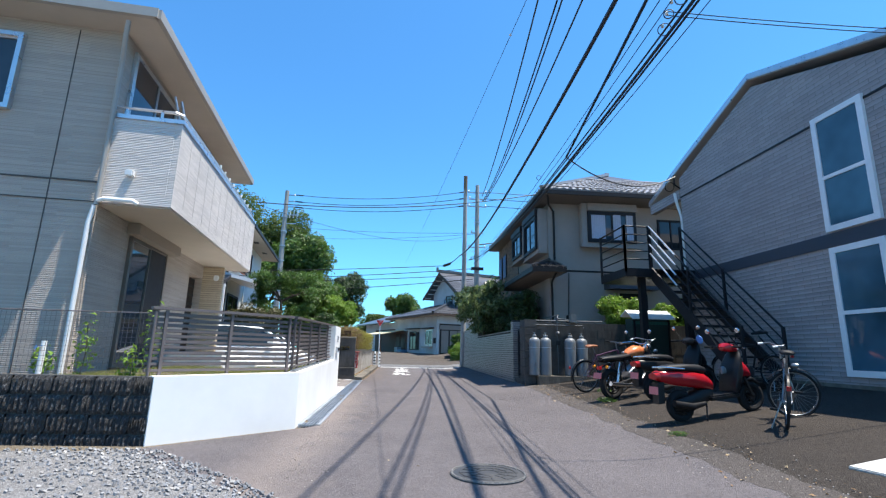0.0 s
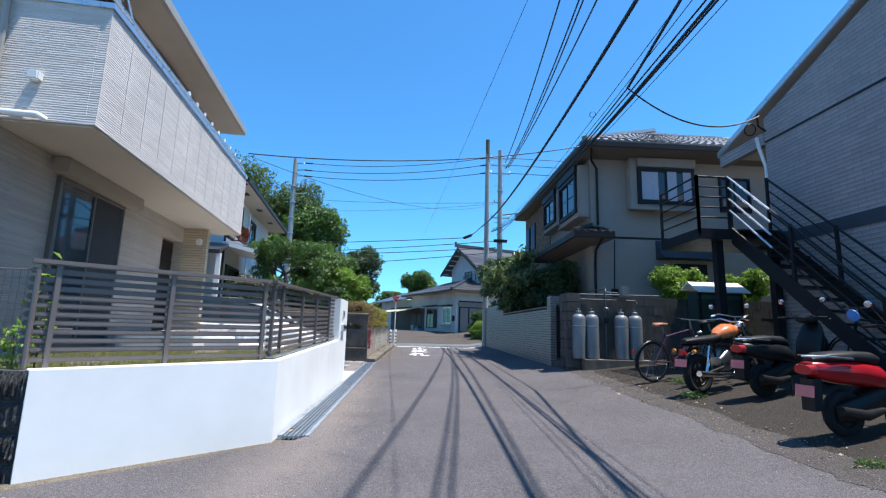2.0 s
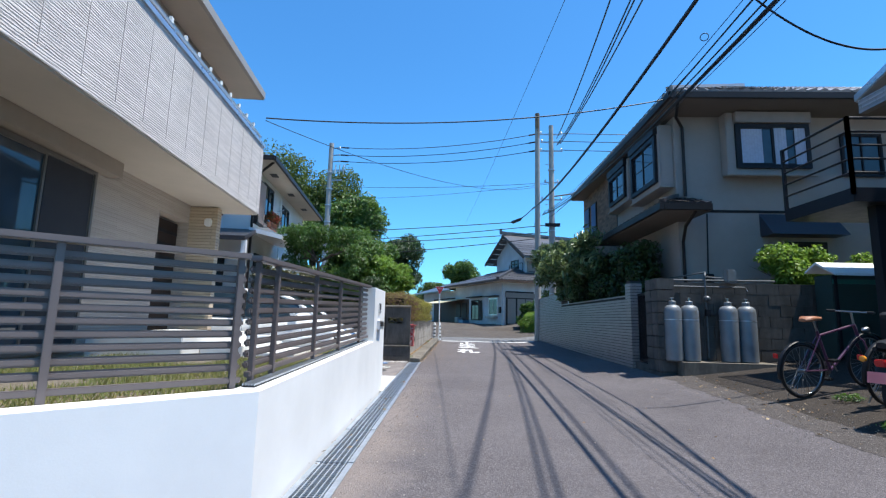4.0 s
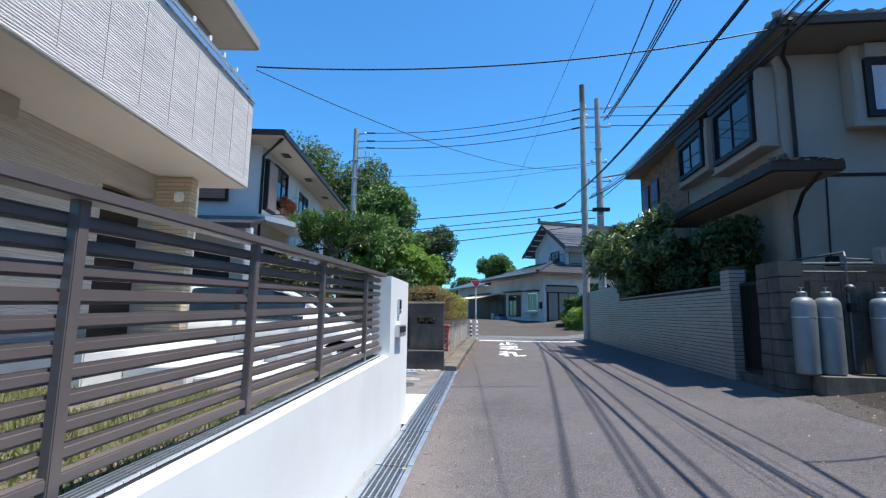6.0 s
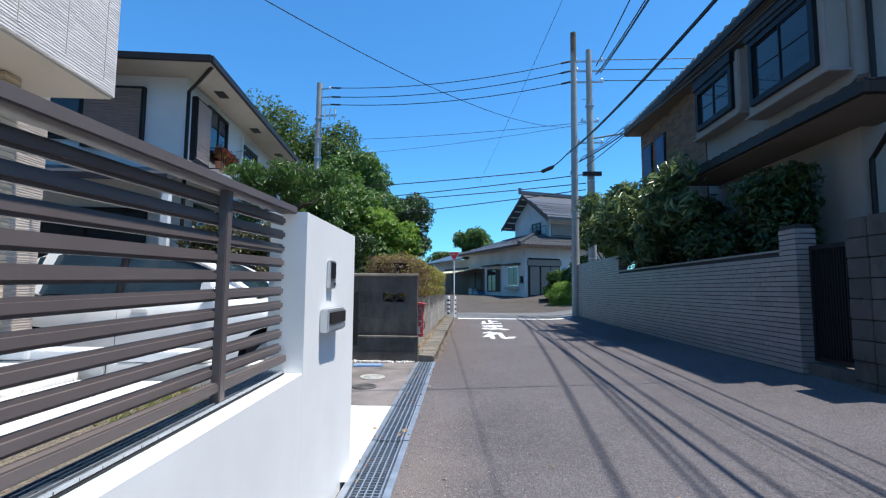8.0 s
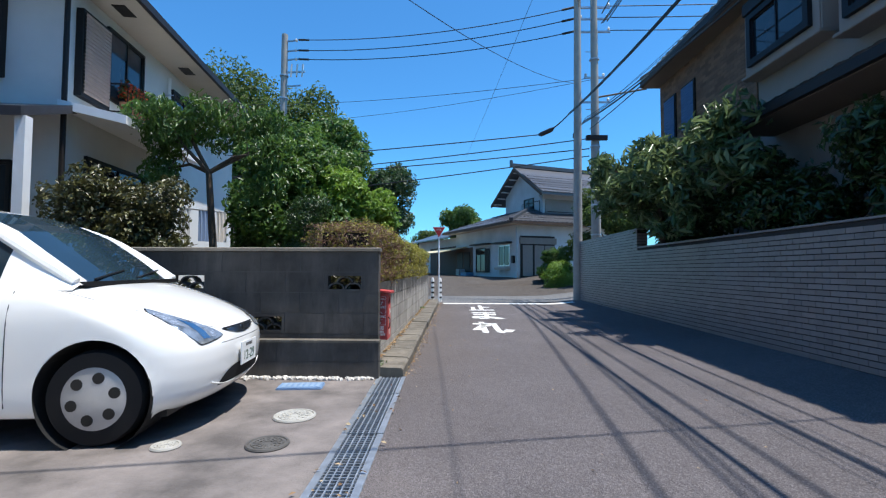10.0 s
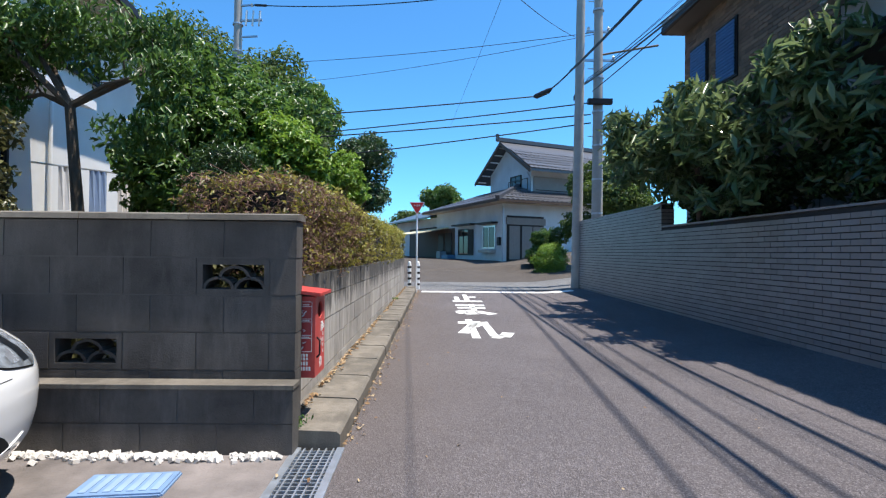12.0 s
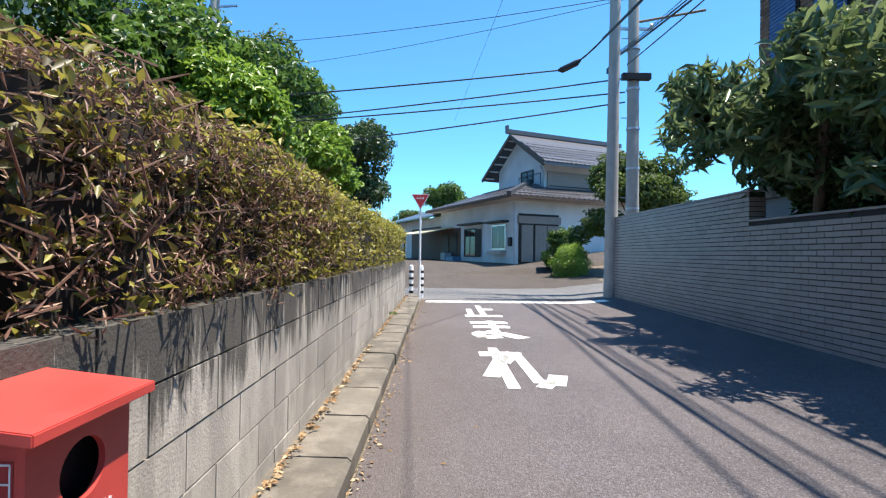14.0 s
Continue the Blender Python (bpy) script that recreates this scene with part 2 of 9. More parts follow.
WHITE_PAINT = plain("white_paint", (0.80, 0.81, 0.82), 0.4, vary=0.04)
WHITE_PVC = plain("white_pipe", (0.75, 0.75, 0.73), 0.4, vary=0.05)
NAVY = plain("navy_band", (0.035, 0.042, 0.06), 0.5, vary=0.1)
ROOF_H1 = plain("grey_fascia", (0.34, 0.32, 0.29), 0.5, vary=0.05)
ROOF_DARK = plain("dark_roof_tile", (0.045, 0.045, 0.052), 0.35, 0.1, vary=0.2, scale=9)
ROOF_GREY = piece_mat("grey_roof_tile", (0.26, 0.25, 0.25), 0.25, 0.35, 30)
ROOF_BLUE = piece_mat("slate_roof_tile", (0.085, 0.086, 0.095), 0.3, 0.35, 30)
WOOD_BROWN = plain("brown_timber", (0.085, 0.052, 0.034), 0.7, vary=0.25, scale=9)
DOOR_BROWN = plain("dark_door_brown", (0.035, 0.022, 0.017), 0.6, vary=0.2, scale=9, spec=0.25)
SHUTTER_BROWN = plain("brown_shutter", (0.30, 0.20, 0.16), 0.55, vary=0.1)
SHUTTER_PINK = plain("pinkish_shutter", (0.42, 0.30, 0.25), 0.6, vary=0.08)
SHUTTER_GREY = plain("grey_brown_shutter", (0.25, 0.22, 0.20), 0.6, vary=0.08)
POLE_CONC = plain("pole_concrete", (0.33, 0.32, 0.30), 0.85, vary=0.15, scale=3, bump=0.3)
POLE_WOOD = plain("old_pole_wood", (0.15, 0.11, 0.07), 0.85, vary=0.3, scale=4, bump=0.4)
CABLE = plain("black_cable", (0.012, 0.012, 0.014), 0.5, vary=0.1, bump=0)
PORCELAIN = plain("porcelain", (0.7, 0.7, 0.68), 0.2, vary=0.03)
GLASS = glass_mat("window_glass")
GLASS_BLUE = glass_mat("tinted_window_glass", (0.03, 0.045, 0.06))
GLASS_CURTAIN = glass_mat("curtained_window_glass", (0.045, 0.11, 0.155))
CURTAIN = plain("pale_curtain", (0.42, 0.44, 0.52), 0.9, vary=0.1, scale=20)
BLOCK_DARK = stone_block("dark_concrete_block", (0.094, 0.085, 0.077), 0.65)
BLOCK_STREAK = stone_block("streaked_concrete_block", (0.40, 0.37, 0.33), 0.35, True)
BLOCK_KERB = stone_block("kerb_concrete", (0.17, 0.15, 0.122), 0.5)
BLOCK_BLACK = rock_face("split_black_block", (0.028, 0.028, 0.030), (0.19, 0.19, 0.195))
MORTAR = plain("mortar", (0.085, 0.08, 0.075), 0.95, vary=0.15)
MORTAR_PALE = plain("pale_mortar", (0.30, 0.28, 0.25), 0.95, vary=0.15)
MORTAR_TILE = plain("dark_grout", (0.03, 0.028, 0.027), 0.95, vary=0.12)
TILE_WALL = piece_mat("pale_wall_tile", (0.245, 0.22, 0.216), 0.14, 0.4)
BRICK = piece_mat("brown_brick", (0.22, 0.125, 0.075), 0.4, 0.75)
ROAD_WHITE = plain("road_marking", (0.72, 0.72, 0.70), 0.7, vary=0.1, scale=9, bump=0.4)
RED_PAINT = plain("red_paint", (0.50, 0.055, 0.045), 0.5, vary=0.15, scale=5)
SIGN_RED = plain("sign_red", (0.62, 0.03, 0.03), 0.4, vary=0.06)
GRASS = leaf_mat("grass", (0.07, 0.10, 0.025), (0.13, 0.17, 0.04), (0.28, 0.24, 0.09), 0.6)
BARK = plain("bark", (0.09, 0.065, 0.045), 0.9, vary=0.3, scale=12, bump=0.6, dist=0.02)
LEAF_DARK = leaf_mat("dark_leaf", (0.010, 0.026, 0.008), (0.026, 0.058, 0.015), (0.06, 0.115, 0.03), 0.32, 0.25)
LEAF_MID = leaf_mat("mid_leaf", (0.03, 0.07, 0.015), (0.06, 0.13, 0.025), (0.11, 0.20, 0.04), 0.4)
LEAF_LOQUAT = leaf_mat("loquat_leaf", (0.022, 0.05, 0.016), (0.065, 0.12, 0.036), (0.19, 0.25, 0.11), 0.28)
LEAF_OLIVE = leaf_mat("olive_hedge_leaf", (0.022, 0.024, 0.009), (0.06, 0.06, 0.02), (0.15, 0.15, 0.055), 0.4, 0.2)
LEAF_BRIGHT = leaf_mat("bright_leaf", (0.08, 0.16, 0.02), (0.14, 0.26, 0.03), (0.22, 0.34, 0.05), 0.4)
LEAF_FAR = leaf_mat("far_leaf", (0.02, 0.05, 0.012), (0.05, 0.095, 0.02), (0.10, 0.15, 0.03), 0.6)
LEAF_HEDGE = leaf_mat("hedge_leaf", (0.045, 0.034, 0.012), (0.14, 0.12, 0.022), (0.34, 0.31, 0.06), 0.45)
LEAF_GOLD = leaf_mat("gold_hedge_leaf", (0.14, 0.13, 0.02), (0.27, 0.25, 0.035), (0.44, 0.42, 0.10), 0.45)
LEAF_DRY = leaf_mat("dry_twig_leaf", (0.070, 0.028, 0.022), (0.175, 0.084, 0.062), (0.36, 0.235, 0.17), 0.6, 0.12)
FLOWER_RED = leaf_mat("red_flower", (0.5, 0.04, 0.02), (0.65, 0.08, 0.03), (0.7, 0.15, 0.05), 0.5)


# ---------------------------------------------------------------- building helpers
class Geo:
    """Collects vertices and faces for one mesh."""

    def __init__(self):
        self.v, self.f = [], []

    def add(self, verts, faces):
        k = len(self.v)
        self.v += [tuple(p) for p in verts]
        self.f += [tuple(k + i for i in face) for face in faces]
        return self

    def box(self, x0, y0, z0, x1, y1, z1):
        p = [(x, y, z) for z in (z0, z1) for y in (y0, y1) for x in (x0, x1)]
        return self.add(p, [(0, 2, 3, 1), (4, 5, 7, 6), (0, 1, 5, 4), (2, 6, 7, 3), (0, 4, 6, 2), (1, 3, 7, 5)])

    def obox(self, c, size, rot=(0, 0, 0)):
        m = Matrix.Translation(c) @ Euler([radians(a) for a in rot]).to_matrix().to_4x4()
        p = [m @ Vector((x * size[0] / 2, y * size[1] / 2, z * size[2] / 2)) for z in (-1, 1) for y in (-1, 1) for x in (-1, 1)]
        return self.add(p, [(0, 2, 3, 1), (4, 5, 7, 6), (0, 1, 5, 4), (2, 6, 7, 3), (0, 4, 6, 2), (1, 3, 7, 5)])

    def bar(self, a, b, w, h):
        """A square bar from a to b, w across and h high."""
        a, b = Vector(a), Vector(b)
        d = (b - a).normalized()
        side = d.cross(Vector((0, 0, 1)))
        side = side.normalized() if side.length > 1e-4 else Vector((1, 0, 0))
        up = side.cross(d).normalized()
        p = [q + side * sx * w / 2 + up * sz * h / 2 for q in (a, b) for sz in (-1, 1) for sx in (-1, 1)]
        return self.add(p, [(0, 1, 3, 2), (4, 6, 7, 5), (0, 4, 5, 1), (2, 3, 7, 6), (0, 2, 6, 4), (1, 5, 7, 3)])

    def tube(self, pts, r, seg=8, caps=True):
        """A round tube along pts; r a number or a list."""
        pts = [Vector(p) for p in pts]
        rs = r if isinstance(r, (list, tuple)) else [r] * len(pts)
        rings = []
        ref = None
        for i, p in enumerate(pts):
            d = (pts[min(i + 1, len(pts) - 1)] - pts[max(i - 1, 0)]).normalized()
            if ref is None:
                ref = d.orthogonal().normalized()
            side = (ref - d * ref.dot(d)).normalized()
            ref = side
            up = d.cross(side)
            rings.append([p + (side * math.cos(2 * math.pi * k / seg) + up * math.sin(2 * math.pi * k / seg)) * rs[i] for k in range(seg)])
        faces = [(i * seg + k, i * seg + (k + 1) % seg, (i + 1) * seg + (k + 1) % seg, (i + 1) * seg + k) for i in range(len(pts) - 1) for k in range(seg)]
        if caps:
            faces += [tuple(range(seg))[::-1], tuple((len(pts) - 1) * seg + k for k in range(seg))]
        return self.add([p for ring in rings for p in ring], faces)

    def lathe(self, c, profile, seg=20, axis=(0, 0, 1)):
        """Turned shape about axis through c; profile of (radius, along)."""
        ax = Vector(axis).normalized()
        s = ax.orthogonal().normalized()
        u = ax.cross(s)
        c = Vector(c)
        p = [c + ax * h + (s * math.cos(2 * math.pi * k / seg) + u * math.sin(2 * math.pi * k / seg)) * max(r, 1e-4) for r, h in profile for k in range(seg)]
        f = [(i * seg + k, i * seg + (k + 1) % seg, (i + 1) * seg + (k + 1) % seg, (i + 1) * seg + k) for i in range(len(profile) - 1) for k in range(seg)]
        f += [tuple(range(seg))[::-1], tuple((len(profile) - 1) * seg + k for k in range(seg))]
        return self.add(p, f)

    def torus(self, c, R, r, axis, seg=32, ring=8, flat=1.0):
        ax = Vector(axis).normalized()
        s = ax.orthogonal().normalized()
        u = ax.cross(s)
        c = Vector(c)
        p = []
        for i in range(seg):
            a = 2 * math.pi * i / seg
            d = s * math.cos(a) + u * math.sin(a)
            for k in range(ring):
                b = 2 * math.pi * k / ring
                p.append(c + d * (R + r * math.cos(b)) + ax * r * flat * math.sin(b))
        f = [(i * ring + k, ((i + 1) % seg) * ring + k, ((i + 1) % seg) * ring + (k + 1) % ring, i * ring + (k + 1) % ring) for i in range(seg) for k in range(ring)]
        return self.add(p, f)

    def prism(self, outline, lo, hi, plane="xy"):
        """An outline of 2D points drawn out from lo to hi along the third axis."""
        def put(a, b, c):
            return {"xy": (a, b, c), "xz": (a, c, b), "yz": (c, a, b)}[plane]
        n = len(outline)
        p = [put(a, b, lo) for a, b in outline] + [put(a, b, hi) for a, b in outline]
        f = [tuple(range(n))[::-1], tuple(range(n, 2 * n))] + [(i, (i + 1) % n, n + (i + 1) % n, n + i) for i in range(n)]
        return self.add(p, f)

    def quad(self, a, b, c, d):
        return self.add([a, b, c, d], [(0, 1, 2, 3)])

    def loft(self, rings, caps=True):
        n = len(rings[0])
        f = [(i * n + k, i * n + (k + 1) % n, (i + 1) * n + (k + 1) % n, (i + 1) * n + k) for i in range(len(rings) - 1) for k in range(n)]
        if caps:
            f += [tuple(range(n))[::-1], tuple((len(rings) - 1) * n + k for k in range(n))]
        return self.add([p for r in rings for p in r], f)

    def mesh(self, name, smooth=False, bevel=0.0, fix=True):
        me = bpy.data.meshes.new(name)
        me.from_pydata(self.v, [], self.f)
        if fix or bevel:
            bm = bmesh.new()
            bm.from_mesh(me)
            if bevel:
                bmesh.ops.bevel(bm, geom=[e for e in bm.edges if e.is_manifold and e.calc_face_angle(0) > 0.5], offset=bevel, segments=2, affect="EDGES", clamp_overlap=True)
            bmesh.ops.recalc_face_normals(bm, faces=bm.faces)
            bm.to_mesh(me)
            bm.free()
        if smooth:
            me.polygons.foreach_set("use_smooth", [True] * len(me.polygons))
            me.set_sharp_from_angle(angle=radians(40))
        return me


def part(name, geo, mat, parent=None, label="", smooth=False, bevel=0.0, fix=True):
    """One mesh object from collected geometry, under a thing or a part."""
    me = geo if isinstance(geo, bpy.types.Mesh) else geo.mesh(name, smooth, bevel, fix)
    if not me.materials:
        me.materials.append(mat)
    ob = new(name, me)
    ob.parent = parent
    if label:
        ob["label"] = label
    return ob


def thing(name, label, category, m=None, group="", kind=""):
    ob = new(name)
    ob.empty_display_size = 0.2
    if m is not None:
        ob.matrix_world = m
    return tagged(ob, label, category, group, kind)


def gz(x, y):
    """Height of the ground: the lane climbs gently, the forecourt and the lot beyond rise."""
    z = 0.06 + 0.005 * min(y, 60)
    t = max(0.0, x - 2.2)
    z += 0.135 * t * t / (t + 0.5) if x < 9 else 0.135 * 6.8 * 6.8 / 7.3
    if y > 28.3:
        t = min(y - 28.3, 8.0)
        z += 0.082 * t * t / (t + 0.6)
    return z


def sheet(name, left, right, y0, y1, dz, mat, label, nx=12, step=0.5, kind="structure", category="ground"):
    """A strip of ground between two edges given as functions of y."""
    g = Geo()
    ny = max(2, int((y1 - y0) / step))
    for j in range(ny + 1):
        y = y0 + (y1 - y0) * j / ny
        a, b = left(y), right(y)
        for i in range(nx + 1):
            x = a + (b - a) * i / nx
            g.v.append((x, y, gz(x, y) + dz))
    for j in range(ny):
        for i in range(nx):
            k = j * (nx + 1) + i
            g.f.append((k, k + 1, k + nx + 2, k + nx + 1))
    ob = part(name, g, mat, smooth=True, fix=False)
    return tagged(ob, label, category, kind=kind)


def wob(y, seed, amp=0.05, f=1.3):
    return amp * (noise.noise((y * f, seed, 0.3)) + 0.5 * noise.noise((y * f * 4, seed, 1.7)))


# ---------------------------------------------------------------- ground
def gravel_edge(y):
    return (-2.35 + 1.0 * (5.3 - y) if y > 3.6 else -0.65) + wob(y, 8, 0.10, 2.6)


def gutter_x(y):
    """The middle of the gutter, which drifts from the lane as it goes."""
    return -1.105 - 0.0169 * (y - 7.0)


def wall_x(y):
    """The lane face of the white garden wall."""
    return -1.265 - 0.0184 * (y - 6.86)


def build_ground():
    g = Geo()
    xs = [-700, -300, -120, -60, -30, -16, -10, -7, -5, -3.5, -2.5, -1.6, -1, 0, 1, 2, 2.5, 3, 4, 5, 6, 7, 8, 9.2, 12, 20, 40, 90, 300, 700]
    ys = [-500, -200, -60, -30, -12, -6, 0, 4, 8, 12, 16, 20, 24, 27, 28.3, 29, 30, 32, 34, 36.3, 40, 50, 60, 90, 150, 400, 900]
    g.v = [(x, y, gz(x, y) - 0.03) for y in ys for x in xs]
    n = len(xs)
    g.f = [(j * n + i, j * n + i + 1, (j + 1) * n + i + 1, (j + 1) * n + i) for j in range(len(ys) - 1) for i in range(n - 1)]
    tagged(part("ground", g, EARTH, smooth=True, fix=False), "bare brown earth around the houses", "ground", kind="structure")
    rightedge = lambda y: 3.02 + 0.055 * (y - 4) + wob(y, 3, 0.07, 1.6) if y < 13.2 else 3.45
    sheet("road", lambda y: gutter_x(min(y, 15.6)) + 0.128 if y > 6.9 else -0.98 - 1.0 * min(9.0, (6.9 - y)), rightedge, -9, 26.0, 0.0, ASPHALT, "worn grey asphalt lane with a dusty edge", 18, 0.2)
    sheet("parking_forecourt", lambda y: rightedge(y) - 0.06, lambda y: 9.0, -9, 13.4, -0.006, ASPHALT_OLD, "dark old asphalt forecourt rising to the apartments", 14)
    sheet("road_margin", lambda y: rightedge(y) - 0.22 + wob(y, 12, 0.08, 2.3), lambda y: rightedge(y) + 0.16 + wob(y, 14, 0.06, 2.4), -2.0, 13.1, 0.003, ASPHALT_EDGE, "crumbling dirty margin of the lane", 5, 0.12)
    sheet("gravel_ground", lambda y: -12.0, gravel_edge, -9, 5.3, 0.004, GRAVEL, "pale loose gravel beside the lane", 14)
    sheet("cross_road", lambda y: -40.0, lambda y: 40.0, 26.0, 29.0, 0.0, ASPHALT_CROSS, "pale asphalt crossing street", 60)
    sheet("lot_ground", lambda y: -9.0 - 0.5 * (y - 29), lambda y: 4.2 + wob(y, 5, 0.3) if y < 33 else 12.0, 29.0, 60.0, 0.0, ASPHALT_LOT, "brownish asphalt yard before the far house", 26)
    sheet("driveway", lambda y: -7.5, lambda y: gutter_x(y) - 0.13, 12.9, 15.62, 0.006, CONCRETE, "grey concrete driveway with stains", 10)
    sheet("white_slab", lambda y: -4.2, lambda y: gutter_x(y) - 0.13, 11.2, 12.9, 0.012, CONCRETE_PALE, "white concrete slab at the gate", 4)


build_ground()


# ---------------------------------------------------------------- boundary walls on the lane's left
def path_wall(outline_pts, thick, z0, tops, g):
    """A wall along points in plan, thickened to the left, with its own top height at each point."""
    pts = [Vector((x, y, 0)) for x, y in outline_pts]
    offs = []
    for i, p in enumerate(pts):
        d1 = (pts[i] - pts[i - 1]).normalized() if i else (pts[1] - pts[0]).normalized()
        d2 = (pts[i + 1] - pts[i]).normalized() if i < len(pts) - 1 else d1
        d = (d1 + d2).normalized()
        nrm = Vector((-d.y, d.x, 0))
        offs.append(p + nrm * thick / max(0.3, nrm.dot(Vector((-d1.y, d1.x, 0)))))
    for i in range(len(pts) - 1):
        a, b, c, d = pts[i], pts[i + 1], offs[i + 1], offs[i]
        g.add([(a.x, a.y, z0), (b.x, b.y, z0), (c.x, c.y, z0), (d.x, d.y, z0), (a.x, a.y, tops[i]), (b.x, b.y, tops[i + 1]), (c.x, c.y, tops[i + 1]), (d.x, d.y, tops[i])],
              [(0, 3, 2, 1), (4, 5, 6, 7), (0, 1, 5, 4), (2, 3, 7, 6), (1, 2, 6, 5), (0, 4, 7, 3)])
    return g


def build_white_wall():
    g = path_wall([(-2.50, 5.70), (wall_x(6.86), 6.86), (wall_x(10.50), 10.50)], 0.16, -0.05, [0.742, 0.755, 0.840], Geo())
    g = path_wall([(wall_x(10.501), 10.501), (wall_x(11.44), 11.44)], 0.16, -0.05, [1.53, 1.53], g)
    w = tagged(part("garden_wall", g, STUCCO_WHITE), "white stuccoed garden wall with a tall gate pier", "wall", kind="structure")
    # intercom, letter slot and latch on the pier
    p = thing("intercom", "black and silver door intercom on the white pier", "intercom", pose(-0.056, 0.16, 0.0))
    part("body", Geo().box(-1.28, 10.66, 1.20, -1.262, 10.76, 1.34), ALU, p, bevel=0.004)
    part("screen", Geo().box(-1.262, 10.672, 1.25, -1.258, 10.748, 1.33), BLACK_PAINT, p, "black screen")
    part("button", Geo().lathe((-1.262, 10.735, 1.222), [(0.009, 0), (0.009, 0.005)], 12, (1, 0, 0)), BLACK_PAINT, p)
    q = thing("mail_slot", "silver letter box flap on the white pier", "mailbox", pose(-0.056, 0.16, 0.0))
    part("frame", Geo().box(-1.28, 10.56, 0.99, -1.235, 10.86, 1.10), ALU, q, bevel=0.006)
    part("flap", Geo().box(-1.236, 10.575, 1.03, -1.228, 10.845, 1.085), DARK_METAL, q, "dark flap")
    part("slot", Geo().box(-1.236, 10.575, 1.0, -1.23, 10.845, 1.022), GALV, q)
    h = thing("gate_stop", "black metal latch plate at the pier's edge", "latch", pose(-0.066, 0.22, 0.0))
    part("plate", Geo().box(-1.30, 11.22, 0.85, -1.255, 11.245, 1.18), BLACK_PAINT, h, bevel=0.004)
    part("knob", Geo().lathe((-1.275, 11.245, 1.0), [(0.02, 0), (0.025, 0.02), (0.012, 0.03)], 12, (0, 1, 0)), BLACK_PAINT, h)


def build_slat_fence():
    f = thing("slat_fence", "brown aluminium fence of level slats on the white wall", "fence")
    runs = [((-2.66, 5.78), (-1.425, 6.98), [0.09, 0.517, 0.975], (0.70, 0.72), (0.795, 0.795), (0.862, 0.0, 0.0595), (1.458, 1.468)),
            ((-1.42, 7.06), (-1.41, 10.49), [0.012, 0.10, 0.345, 0.575, 0.845], (0.74, 0.85), (0.815, 0.905), (0.866, 0.082, 0.0600), (1.472, 1.535))]
    for k, ((ax, ay), (bx, by), posts, foot, low, (first, climb, pitch), high) in enumerate(runs):
        ang = math.degrees(math.atan2(by - ay, bx - ax))
        off = Vector((by - ay, -(bx - ax), 0)).normalized() * -0.026
        for t in posts:
            x, y = ax + (bx - ax) * t, ay + (by - ay) * t
            z0, z1 = foot[0] + (foot[1] - foot[0]) * t, high[0] + (high[1] - high[0]) * t
            part("post", Geo().obox((x, y, (z0 + z1) / 2), (0.034, 0.030, z1 - z0), (0, 0, ang)), FENCE_METAL, f, bevel=0.003)
        part("top_rail", Geo().bar((ax, ay, high[0]), (bx, by, high[1]), 0.075, 0.032), FENCE_METAL, f, bevel=0.004)
        for i in range(10):
            zz = first + i * pitch
            part("slat", Geo().bar((ax + off.x, ay + off.y, zz), (bx + off.x, by + off.y, zz + climb), 0.030, 0.038), FENCE_METAL, f, bevel=0.009)
        part("bottom_rail", Geo().bar((ax + off.x * 0.3, ay + off.y * 0.3, low[0]), (bx + off.x * 0.3, by + off.y * 0.3, low[1]), 0.035, 0.030), FENCE_METAL, f, bevel=0.004)


